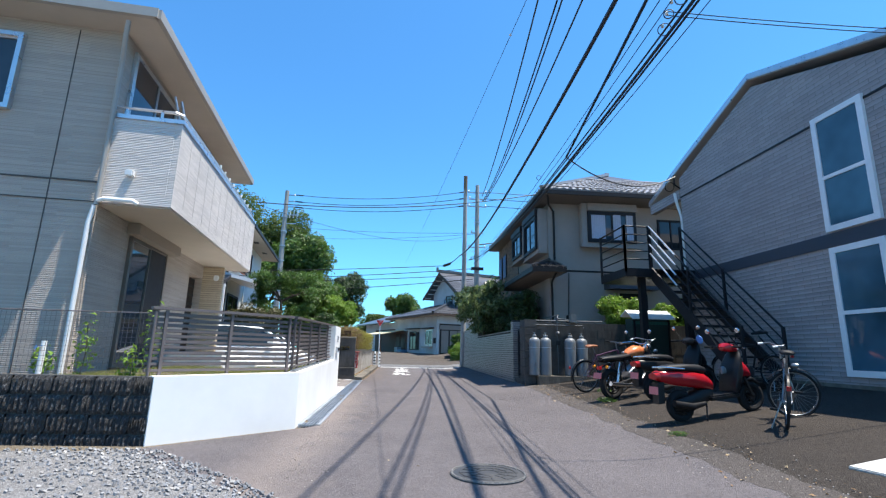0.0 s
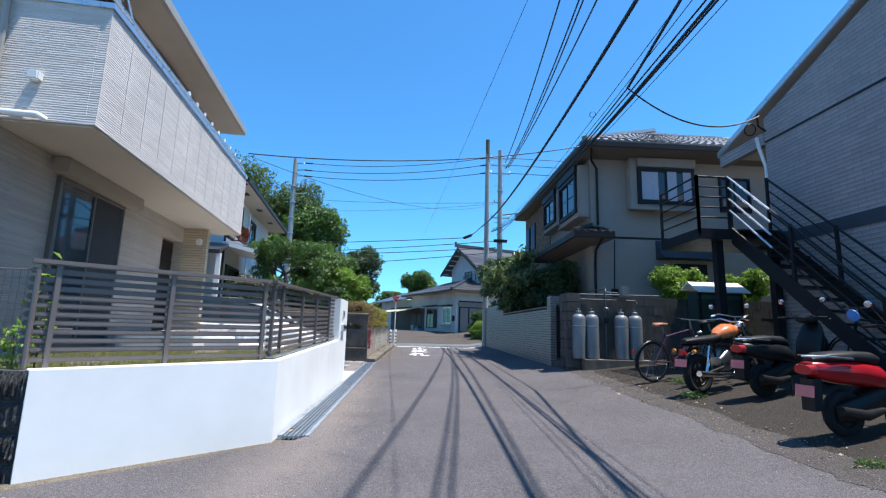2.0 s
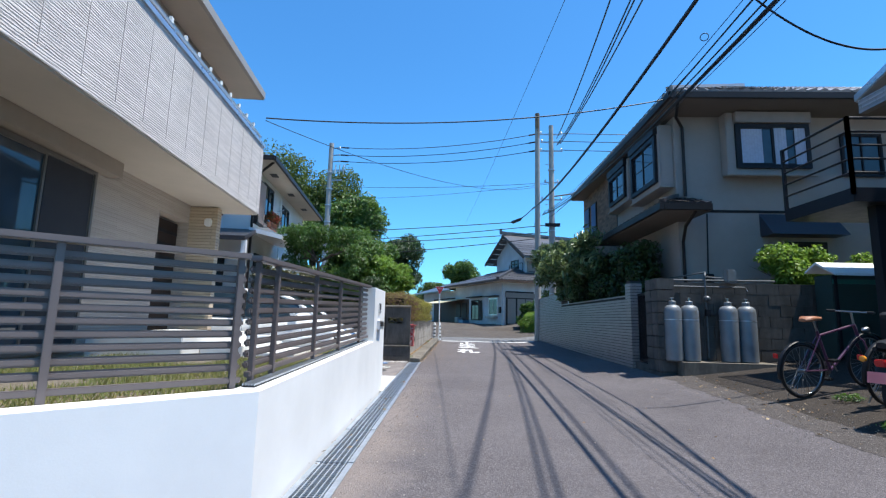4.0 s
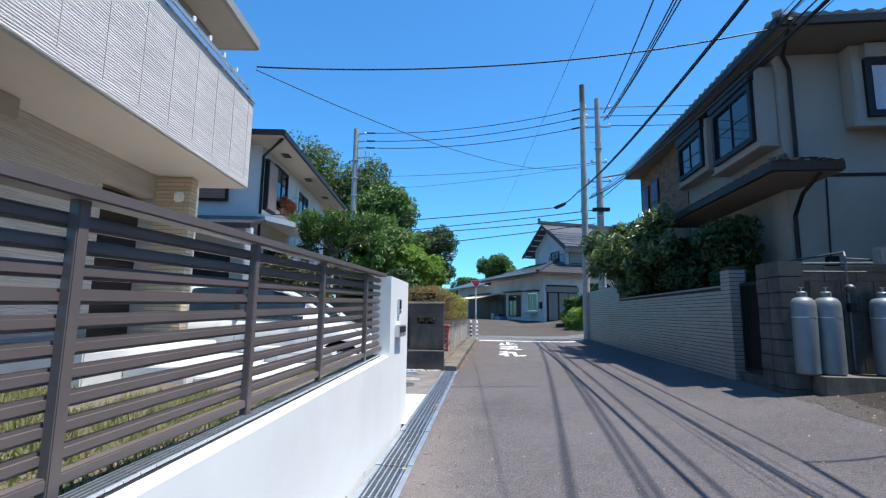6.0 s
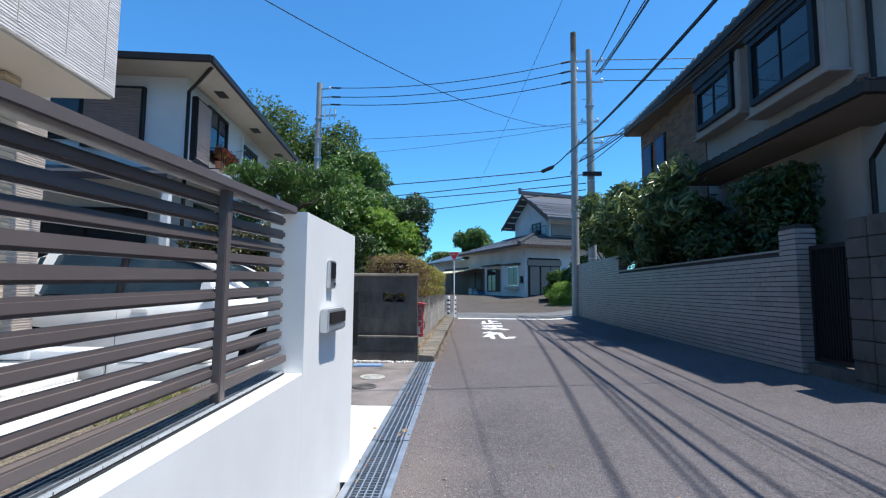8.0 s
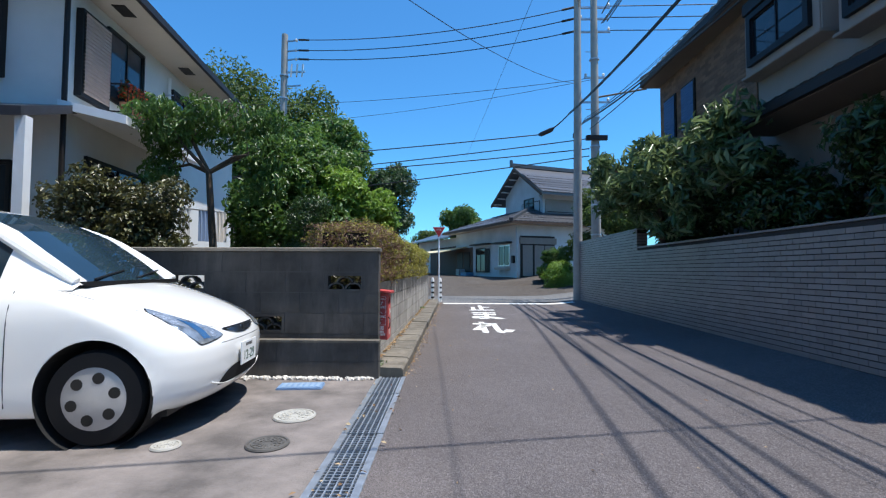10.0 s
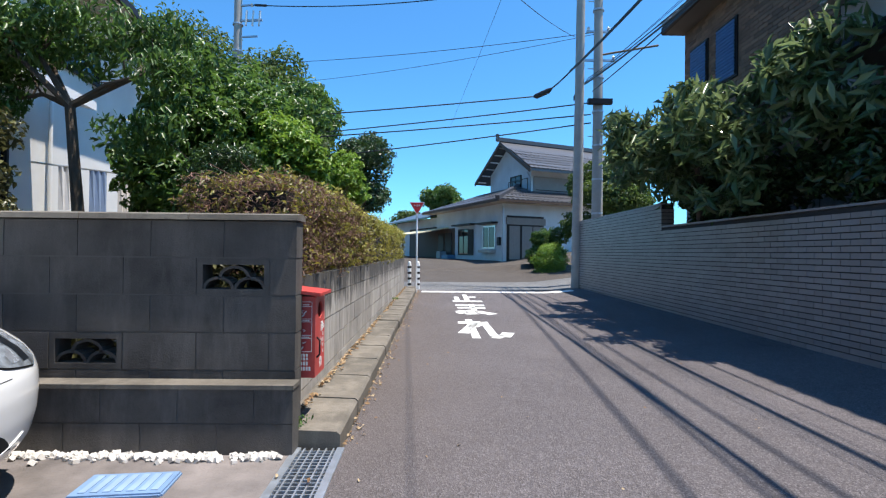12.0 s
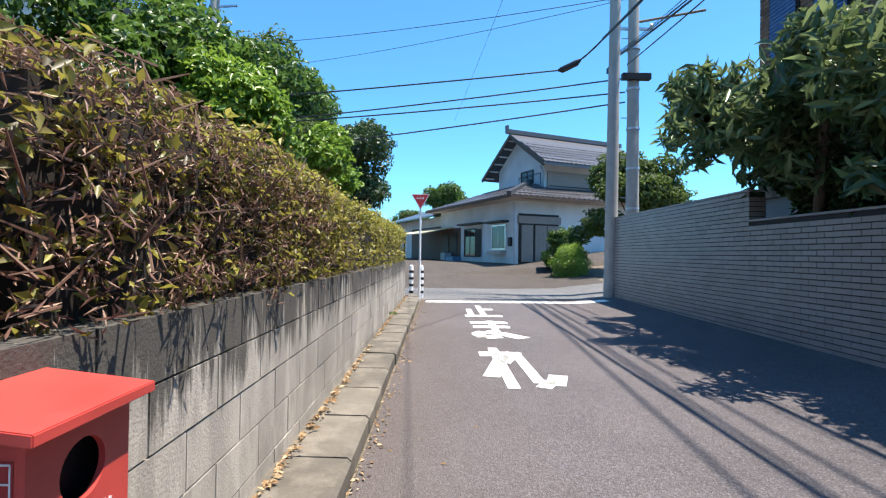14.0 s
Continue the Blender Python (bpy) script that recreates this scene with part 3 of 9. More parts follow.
def build_black_wall():
    w = thing("wall_black_block", "wall of rough split black concrete blocks", "wall", kind="structure")
    part("core", Geo().box(-9.0, 5.74, -0.05, -2.52, 5.86, 0.735), MORTAR, w)
    rnd = random.Random(4)
    for row in range(4):
        x = -2.50 - (0.2 if row % 2 else 0.0)
        n = 0
        while x > -8.6:
            w0 = 0.39
            z = -0.02 + row * 0.19
            xa, xb = max(-8.9, x - w0), x if row % 2 == 0 or n else -2.50
            if row % 2 and n == 0:
                xa, xb = -2.50 - 0.19, -2.505
                x = -2.50 - 0.2 + 0.4 - 0.4
            g = Geo()
            nx, nz = 15, 5
            rib = [0.012 + (0.022 if i % 2 else 0.0) + rnd.uniform(0, 0.010) for i in range(nx + 1)]
            for j in range(nz + 1):
                for i in range(nx + 1):
                    edge = i in (0, nx) or j in (0, nz)
                    d = 0.010 if edge else rib[i] + rnd.uniform(-0.008, 0.010)
                    g.v.append((xa + (xb - xa) * i / nx, 5.735 - d, z + 0.18 * j / nz))
            for j in range(nz):
                for i in range(nx):
                    k = j * (nx + 1) + i
                    g.f.append((k, k + 1, k + nx + 2, k + nx + 1))
            g.box(xa, 5.725, z, xb, 5.741, z + 0.18)
            part("block", g, BLOCK_BLACK, w, fix=False)
            x = xa - 0.01
            n += 1
    # wire mesh fence above
    f = thing("mesh_fence", "thin green wire mesh fence above the black wall", "fence")
    for x in (-2.62, -4.6, -6.6):
        part("post", Geo().tube([(x, 5.80, 0.72), (x, 5.80, 1.42)], 0.016, 8), FENCE_METAL, f)
    part("top_wire", Geo().tube([(-9, 5.80, 1.40), (-2.62, 5.80, 1.40)], 0.006, 6), FENCE_METAL, f)
    g = Geo()
    for i in range(160):
        x = -2.64 - i * 0.05
        if x > -9:
            g.bar((x, 5.80, 0.76), (x, 5.80, 1.40), 0.0025, 0.0025)
    for i in range(13):
        g.bar((-9, 5.80, 0.77 + i * 0.052), (-2.62, 5.80, 0.77 + i * 0.052), 0.0025, 0.0025)
    part("mesh", g, FENCE_METAL, f, fix=False)


def build_block_walls():
    rnd = random.Random(7)
    w = thing("wall_end_block", "weathered dark grey concrete block wall with pierced blocks", "wall", kind="structure")
    core = Geo()
    holes = [(-1.75, 4), (-2.55, 2), (-3.35, 4)]
    for r, gaps in ((0, ()), (1, ()), (2, ((-2.742, -2.355),)), (3, ()), (4, ((-3.548, -3.161), (-1.936, -1.549))), (5, ())):
        xs = [-8.0] + [x for gap in gaps for x in gap] + [-1.40]
        za, zb = (0.0 if r == 0 else 0.145 + 0.208 * r + 0.012), min(1.39, 0.145 + 0.208 * (r + 1) - 0.006)
        for xa, xb in zip(xs[::2], xs[1::2]):
            core.box(xa, 15.6045, za, xb, 15.70, zb)
        core.box(-8.0, 15.6045, zb, -1.40, 15.70, min(1.391, zb + 0.018))
    part("core", core, MORTAR, w)
    for row in range(6):
        z = 0.15 + row * 0.208
        x = -1.395 - (0.0 if row % 2 else 0.15)
        first = row % 2 == 0
        if first:
            part("block", Geo().box(-1.538, 15.60, z, -1.397, 15.725, z + 0.199), BLOCK_DARK, w)
        while x > -7.8:
            xa = x - 0.395
            mid = (xa + x) / 2
            hole = [h for h in holes if h[1] == row and abs(mid - h[0]) < 0.2]
            if hole:
                g = Geo()
                g.box(xa, 15.60, z, xa + 0.028, 15.72, z + 0.199).box(x - 0.028, 15.60, z, x, 15.72, z + 0.199)
                g.box(xa + 0.028, 15.60, z, x - 0.028, 15.72, z + 0.03).box(xa + 0.028, 15.60, z + 0.165, x - 0.028, 15.72, z + 0.199)
                for cx, up in ((xa + 0.11, 0.0), (x - 0.11, 0.0), (mid, 0.062)):
                    r = 0.064
                    pts = [(cx + r * 1.25 * math.cos(a), 15.66, z + 0.028 + up + r * math.sin(a)) for a in [math.pi * k / 8 for k in range(9)]]
                    for p0, p1 in zip(pts, pts[1:]):
                        g.bar(p0, p1, 0.10, 0.016)
                part("pierced_block", g, BLOCK_DARK, w, "concrete block pierced with a fan pattern", fix=False)
            else:
                y = 15.60 + rnd.uniform(-0.0015, 0.0015)
                part("block", Geo().box(xa, y, z, x, 15.72, z + 0.199), BLOCK_DARK, w)
            x = xa - 0.008
    for i in range(11):
        part("cap", Geo().prism([(15.575, 1.396), (15.745, 1.396), (15.74, 1.425), (15.66, 1.438), (15.58, 1.425)], -1.385 - 0.6 * i, -1.385 - 0.6 * i - 0.595, "yz"), BLOCK_KERB, w)
    low = thing("wall_ledge", "low double course of grey block along the driveway", "wall", kind="structure")
    part("top_slab", Geo().box(-7.0, 15.47, 0.492, -1.365, 15.595, 0.515), BLOCK_KERB, low, "worn pale mortar top")
    part("core", Geo().box(-6.9, 15.484, 0.1, -1.374, 15.594, 0.49), MORTAR, low)
    for row in range(2):
        x = -1.37
        while x > -6.9:
            xa = x - (0.395 if x < -1.38 or row == 0 else 0.2)
            part("block", Geo().box(xa, 15.48, 0.13 + row * 0.182, x, 15.595, 0.13 + row * 0.182 + 0.177), BLOCK_DARK, low)
            x = xa - 0.008
    s = thing("wall_hedge_block", "low block wall streaked black with damp under the hedge", "wall", kind="structure")
    part("core", Geo().box(-1.70, 15.73, 0.0, -1.515, 26.0, 1.05), MORTAR_PALE, s)
    for row in range(5):
        y = 15.73 + (0.2 if row % 2 else 0.0)
        z = 0.12 + row * 0.19
        if row % 2:
            part("block", Geo().box(-1.72, 15.73, z, -1.50, 15.92, z + 0.182), BLOCK_STREAK, s)
        while y < 25.8:
            part("block", Geo().box(-1.72, y, z, -1.50 + rnd.uniform(-0.002, 0.002), y + 0.392, z + 0.182), BLOCK_STREAK, s)
            y += 0.40
    k = thing("kerb", "row of worn concrete gutter covers along the wall", "kerb", kind="structure")
    y = 15.60
    i = 0
    while y < 26.0:
        z = gz(-1.3, y)
        g = Geo()
        t = rnd.uniform(-0.006, 0.006)
        g.prism([(-1.475, z - 0.06), (-1.145 + t, z - 0.06), (-1.145 + t, z + 0.07), (-1.165 + t, z + 0.088), (-1.475, z + 0.094 + t)], y, y + 0.588, "xz")
        part("kerb_stone", g, BLOCK_KERB, k)
        y += 0.60
    part("footing", Geo().box(-1.51, 15.86, 0.05, -1.478, 26.0, 0.235), BLOCK_KERB, k)


def build_gutter():
    g = thing("drain_grating", "galvanised steel gutter grating along the lane", "grating", kind="structure")
    y = 6.95
    while y < 15.55:
        y1 = min(y + 0.995, 15.58)
        m = pose(gutter_x(y), y, gz(-1.2, y), 0, 0, math.degrees(math.atan(0.0169)))
        ln = y1 - y
        b = Geo()
        for x in (-0.118, 0.118):
            b.box(x - 0.02, 0, -0.04, x + 0.02, ln, 0.012)
        for i in range(5):
            x = -0.118 + 0.236 * (i + 1) / 6
            b.box(x - 0.004, 0, -0.035, x + 0.004, ln, 0.008)
        yy = 0.02
        while yy < ln - 0.01:
            b.box(-0.098, yy - 0.003, -0.012, 0.098, yy + 0.003, 0.007)
            yy += 0.036
        b.v = [tuple(m @ Vector(p)) for p in b.v]
        part("grate", b, GALV, g, fix=False)
        y += 1.0
    # Solid block just under the bars, coloured black for the shade in the gutter.
    ends = [(gutter_x(y) + dx, y, z) for z in (None, -0.2) for dx, y in ((-0.137, 6.95), (0.137, 6.95), (0.137, 15.58), (-0.137, 15.58))]
    part("trough", Geo().add([(x, y, gz(-1.25, y) - 0.022 if z is None else z) for x, y, z in ends],
                             [(0, 1, 2, 3), (4, 7, 6, 5), (0, 4, 5, 1), (1, 5, 6, 2), (2, 6, 7, 3), (3, 7, 4, 0)]), BLACK_PAINT, g, "black block standing for the shaded channel below")


build_white_wall()
build_slat_fence()
build_black_wall()
build_block_walls()
build_gutter()


# ---------------------------------------------------------------- houses
def frame_at(x, y, azimuth):
    """Local axes of a house: x' along its front to the right, y' away, turned clockwise by azimuth."""
    return pose(x, y, 0, 0, 0, -azimuth)


def window(parent, x0, x1, z0, z1, y, facing, frame_mat, glass, panes=2, depth=0.06, name="window", bar=0.04, rail=None):
    """A window in a wall. facing 'x-','x+','y-': the plane is at y (or at x for the x facings)."""
    def put(a, b, c):
        return {"y-": (a, y + b, c), "x+": (y - b, a, c), "x-": (y + b, a, c)}[facing]

    def bx(g, a0, b0, c0, a1, b1, c1):
        p, q = put(a0, b0, c0), put(a1, b1, c1)
        g.box(min(p[0], q[0]), min(p[1], q[1]), p[2], max(p[0], q[0]), max(p[1], q[1]), q[2])
        return g
    w = part(name, bx(bx(bx(bx(Geo(), x0, -depth, z0, x0 + bar, 0.03, z1), x1 - bar, -depth, z0, x1, 0.03, z1), x0 + bar, -depth, z0, x1 - bar, 0.03, z0 + bar), x0 + bar, -depth, z1 - bar, x1 - bar, 0.03, z1), frame_mat, parent)
    n = panes
    for i in range(n):
        a = x0 + bar + (x1 - x0 - 2 * bar) * i / n
        b = x0 + bar + (x1 - x0 - 2 * bar) * (i + 1) / n
        o = -0.004 if i % 2 else -0.022
        part("pane", bx(Geo(), a + 0.015, o - 0.01, z0 + bar + 0.01, b - 0.015, o - 0.004, z1 - bar - 0.01), glass, w)
        s = Geo()
        for aa in (a, b - 0.025):
            bx(s, aa, o - 0.03, z0 + bar, aa + 0.025, o - 0.002, z1 - bar)
        for zz in (z0 + bar, z1 - bar - 0.025):
            bx(s, a + 0.025, o - 0.03, zz, b - 0.025, o - 0.002, zz + 0.025)
        if rail:
            bx(s, a + 0.025, o - 0.03, rail - 0.03, b - 0.025, o - 0.002, rail + 0.03)
        part("sash", s, frame_mat, w)
    return w


def ribbed_panel(parent, name, x0, x1, z0, z1, y, facing, mat, pitch=0.05, horiz=True, proud=0.03, label=""):
    """A shutter or storm door of level ribs."""
    def put(a, b, c):
        return {"y-": (a, y + b, c), "x+": (y - b, a, c), "x-": (y + b, a, c)}[facing]
    g = Geo()
    n = max(2, int((z1 - z0) / pitch) if horiz else int((x1 - x0) / pitch))
    prof = []
    for i in range(n):
        for t, d in ((0.0, 0.0), (0.2, -proud * 0.6), (0.8, -proud * 0.6), (1.0, 0.0)):
            prof.append(((i + t) / n, d - 0.004))
    for t, d in prof:
        if horiz:
            zz = z0 + (z1 - z0) * t
            g.v += [put(x0, d, zz), put(x1, d, zz)]
        else:
            xx = x0 + (x1 - x0) * t
            g.v += [put(xx, d, z0), put(xx, d, z1)]
    g.f = [(2 * i, 2 * i + 1, 2 * i + 3, 2 * i + 2) for i in range(len(prof) - 1)]
    return part(name, g, mat, parent, label)


def hip_roof(x0, y0, x1, y1, z, rise, thick=0.12):
    """A hipped roof slab as (top, soffit) geometry."""
    w = min(x1 - x0, y1 - y0) / 2
    if (x1 - x0) >= (y1 - y0):
        ra, rb = (x0 + w, (y0 + y1) / 2), (x1 - w, (y0 + y1) / 2)
    else:
        ra, rb = ((x0 + x1) / 2, y0 + w), ((x0 + x1) / 2, y1 - w)
    v = [(x0, y0, z + thick), (x1, y0, z + thick), (x1, y1, z + thick), (x0, y1, z + thick), (*ra, z + thick + rise), (*rb, z + thick + rise)]
    if (x1 - x0) >= (y1 - y0):
        f = [(0, 1, 5, 4), (1, 2, 5), (2, 3, 4, 5), (3, 0, 4)]
    else:
        f = [(0, 1, 4), (1, 2, 5, 4), (2, 3, 5), (3, 0, 4, 5)]
    top = Geo().add(v, f)
    fascia = Geo()
    for (ax, ay), (bx, by) in (((x0, y0), (x1, y0)), ((x1, y0), (x1, y1)), ((x1, y1), (x0, y1)), ((x0, y1), (x0, y0))):
        fascia.bar((ax, ay, z + thick / 2), (bx, by, z + thick / 2), 0.07, thick)
    soffit = Geo().box(x0 + 0.03, y0 + 0.03, z - 0.004, x1 - 0.03, y1 - 0.03, z + 0.03)
    return top, fascia, soffit, (ra, rb, z + thick + rise)


def roof_rows(a, b, c, d, rows, cols, mat, parent, lift=0.035):
    """Rows of curved roof tiles laid on the slope a-b (eave) to d-c (ridge), as one relief."""
    a, b, c, d = map(Vector, (a, b, c, d))
    nrm = (b - a).cross(d - a).normalized()
    if nrm.z < 0:
        nrm = -nrm
    g = Geo()
    per = 6
    for r in range(rows):
        t0, t1 = r / rows, (r + 1) / rows
        for s in range(cols * per + 1):
            u = s / (cols * per)
            wave = lift * (0.5 + 0.5 * math.cos(2 * math.pi * s / per))
            for t, up in ((t0, 0.03), (t1 + 0.02, 0.0)):
                p = (a.lerp(b, u)).lerp(d.lerp(c, u), min(t, 1.0))
                g.v.append(tuple(p + nrm * (wave + up + 0.004)))
        k = r * 2 * (cols * per + 1)
        for s in range(cols * per):
            i = k + 2 * s
            g.f.append((i, i + 2, i + 3, i + 1))
        # front lip of the row
        base = len(g.v)
        for s in range(cols * per + 1):
            p = Vector(g.v[k + 2 * s])
            g.v.append(tuple(p - nrm * 0.035))
        for s in range(cols * per):
            g.f.append((base + s, base + s + 1, k + 2 * s + 2, k + 2 * s))
    ob = part("roof_tiles", g, mat, parent, smooth=True, fix=False)
    return tagged(ob, kind="stuff")


def build_house_one():
    h = thing("house", "two-storey beige house clad in ribbed siding with a long balcony", "house", frame_at(-3.18, 6.9, -6.6))
    # x' = 0 at the balcony front, negative into the plot; y' along the lane
    for bx in ((-9.0, 0.0, 0.3, -0.91, 4.12, 5.47), (-9.0, 4.12, 0.3, -1.12, 5.05, 5.47), (-9.0, 5.05, 0.3, -0.91, 6.1, 5.47), (-1.12, 4.12, 2.6, -0.91, 5.05, 5.47)):
        part("wall", Geo().box(*bx), SIDING_H1, h)
    part("wing_wall", Geo().box(-0.91, 5.05, 0.3, -0.47, 5.2, 2.87), SIDING_PORCH, h, "tan tiled porch wing wall")
    b = part("balcony", Geo().box(-0.905, -0.004, 2.90, 0.0, 5.62, 3.0).box(-0.09, 0.0, 3.0, 0.0, 5.62, 4.13).box(-0.905, -0.004, 3.0, -0.09, 0.09, 4.13).box(-0.905, 5.53, 3.0, -0.09, 5.62, 4.13), SIDING_H1_WHITE, h, "white ribbed balcony front")
    for i in range(1, 13):
        part("panel_joint", Geo().box(0.0005, 0.455 * i - 0.004, 3.0, 0.003, 0.455 * i + 0.004, 4.13), JOINT, b)
    part("balcony_soffit", Geo().box(-0.905, 0.02, 2.88, -0.02, 5.6, 2.898), SOFFIT, b)
    part("balcony_cap", Geo().box(-0.11, -0.02, 4.131, 0.02, 5.64, 4.19).box(-0.905, -0.02, 4.131, -0.112, 0.11, 4.19), ALU, b, "grey metal coping")
    rail = part("handrail", Geo().tube([(-0.9, 0.04, 4.31), (-0.12, 0.04, 4.31), (-0.05, 0.10, 4.31), (-0.05, 5.55, 4.31)], 0.022, 8), ALU, b, smooth=True)
    for y in (0.5, 1.4, 2.3, 3.2, 4.1, 5.0, 5.5):
        part("rail_bracket", Geo().box(-0.065, y - 0.015, 4.19, -0.035, y + 0.015, 4.30), ALU, rail)
    for x in (-0.75, -0.3):
        part("rail_bracket", Geo().box(x - 0.015, 0.025, 4.19, x + 0.015, 0.055, 4.30), ALU, rail)
    top, fascia, soffit, _ = hip_roof(-9.4, -0.43, -0.36, 6.5, 5.46, 1.9, 0.14)
    part("roof", top, ROOF_DARK, h)
    part("fascia", fascia, ROOF_H1, h)
    part("soffit", soffit, SOFFIT, h)
    # sliding window on the ground floor with a shutter box above
    w = window(h, 1.10, 2.62, 0.72, 2.69, -0.91, "x+", BRONZE, GLASS_BLUE, 2, 0.05, bar=0.035)
    part("insect_screen", Geo().box(-0.878, 1.89, 0.77, -0.874, 2.57, 2.64), plain("screen_mesh", (0.02, 0.02, 0.024), 0.7, vary=0.1, bump=0), w, "dark insect screen")
    part("shutter_box", Geo().box(-0.91, 0.98, 2.70, -0.73, 2.86, 2.878), SHUTTER_CASE, w, bevel=0.008)
    door = part("door", Geo().box(-1.12, 4.16, 0.75, -1.05, 4.98, 2.55), DOOR_BROWN, h, "dark brown front door")
    for i in range(8):
        part("bar", Geo().box(-1.05, 4.18, 0.95 + i * 0.2, -1.035, 4.96, 1.0 + i * 0.2), BLACK_PAINT, door)
    window(h, 0.3, 2.1, 4.2, 5.35, -0.91, "x+", ALU, GLASS, 2, 0.04)
    window(h, 2.9, 4.8, 4.2, 5.35, -0.91, "x+", ALU, GLASS, 2, 0.04)
    window(h, -3.6, -2.12, 4.08, 5.2, 0.0, "y-", ALU, GLASS_BLUE, 2, 0.08, bar=0.06)
    part("trim_band", Geo().box(-9.0, -0.012, 3.17, -0.91, 0.0, 3.19).box(-9.0, -0.012, 2.9, -0.91, 0.0, 2.912), MORTAR, h, "dark joint between siding courses")
    for x in (-1.5, -2.9):
        part("trim_joint", Geo().box(x - 0.006, -0.006, 0.3, x + 0.006, 0.0, 5.4), MORTAR, h)
    d = part("downpipe", Geo().tube([(-0.75, -0.35, 5.42), (-0.78, -0.30, 5.2), (-0.88, -0.06, 4.95), (-0.88, -0.06, 2.85)], 0.032, 10), ROOF_H1, h, "grey rain downpipe", smooth=True)
    part("lower_pipe", Geo().tube([(-0.90, -0.06, 2.84), (-0.93, -0.07, 2.6), (-0.93, -0.07, 0.4)], 0.03, 10), WHITE_PVC, d, "white lower pipe", smooth=True)
    part("elbow", Geo().tube([(-0.88, -0.06, 2.90), (-0.8, -0.08, 2.93), (-0.45, -0.08, 2.93), (-0.40, -0.04, 2.90)], 0.03, 10), WHITE_PVC, d, smooth=True)
    part("corner_trim", Geo().box(-0.93, -0.03, 0.3, -0.89, 0.0, 2.88), SIDING_H1, h)
    v = part("vent_cover", Geo().box(-0.60, -0.09, 3.28, -0.50, 0.0, 3.37), WHITE_PVC, h, "small white vent hood", bevel=0.012)
    # laundry pole arms on the balcony
    for q in (0.0, 0.15):
        part("laundry_bracket", Geo().tube([(-0.35 + q / 3, 1.2 + q, 4.25), (-0.5 + q / 3, 0.9 + q, 5.0)], 0.02, 6), GALV, h)
    for i in range(9):
        part("peg", Geo().obox((-0.04, 2.2 + 0.36 * i, 4.345), (0.03, 0.05, 0.06), (0, 0, 10 * i)), WHITE_PVC, b)
    part("porch_light", Geo().box(-0.66, 5.0, 2.55, -0.55, 5.16, 2.68), WHITE_PVC, h, bevel=0.02)


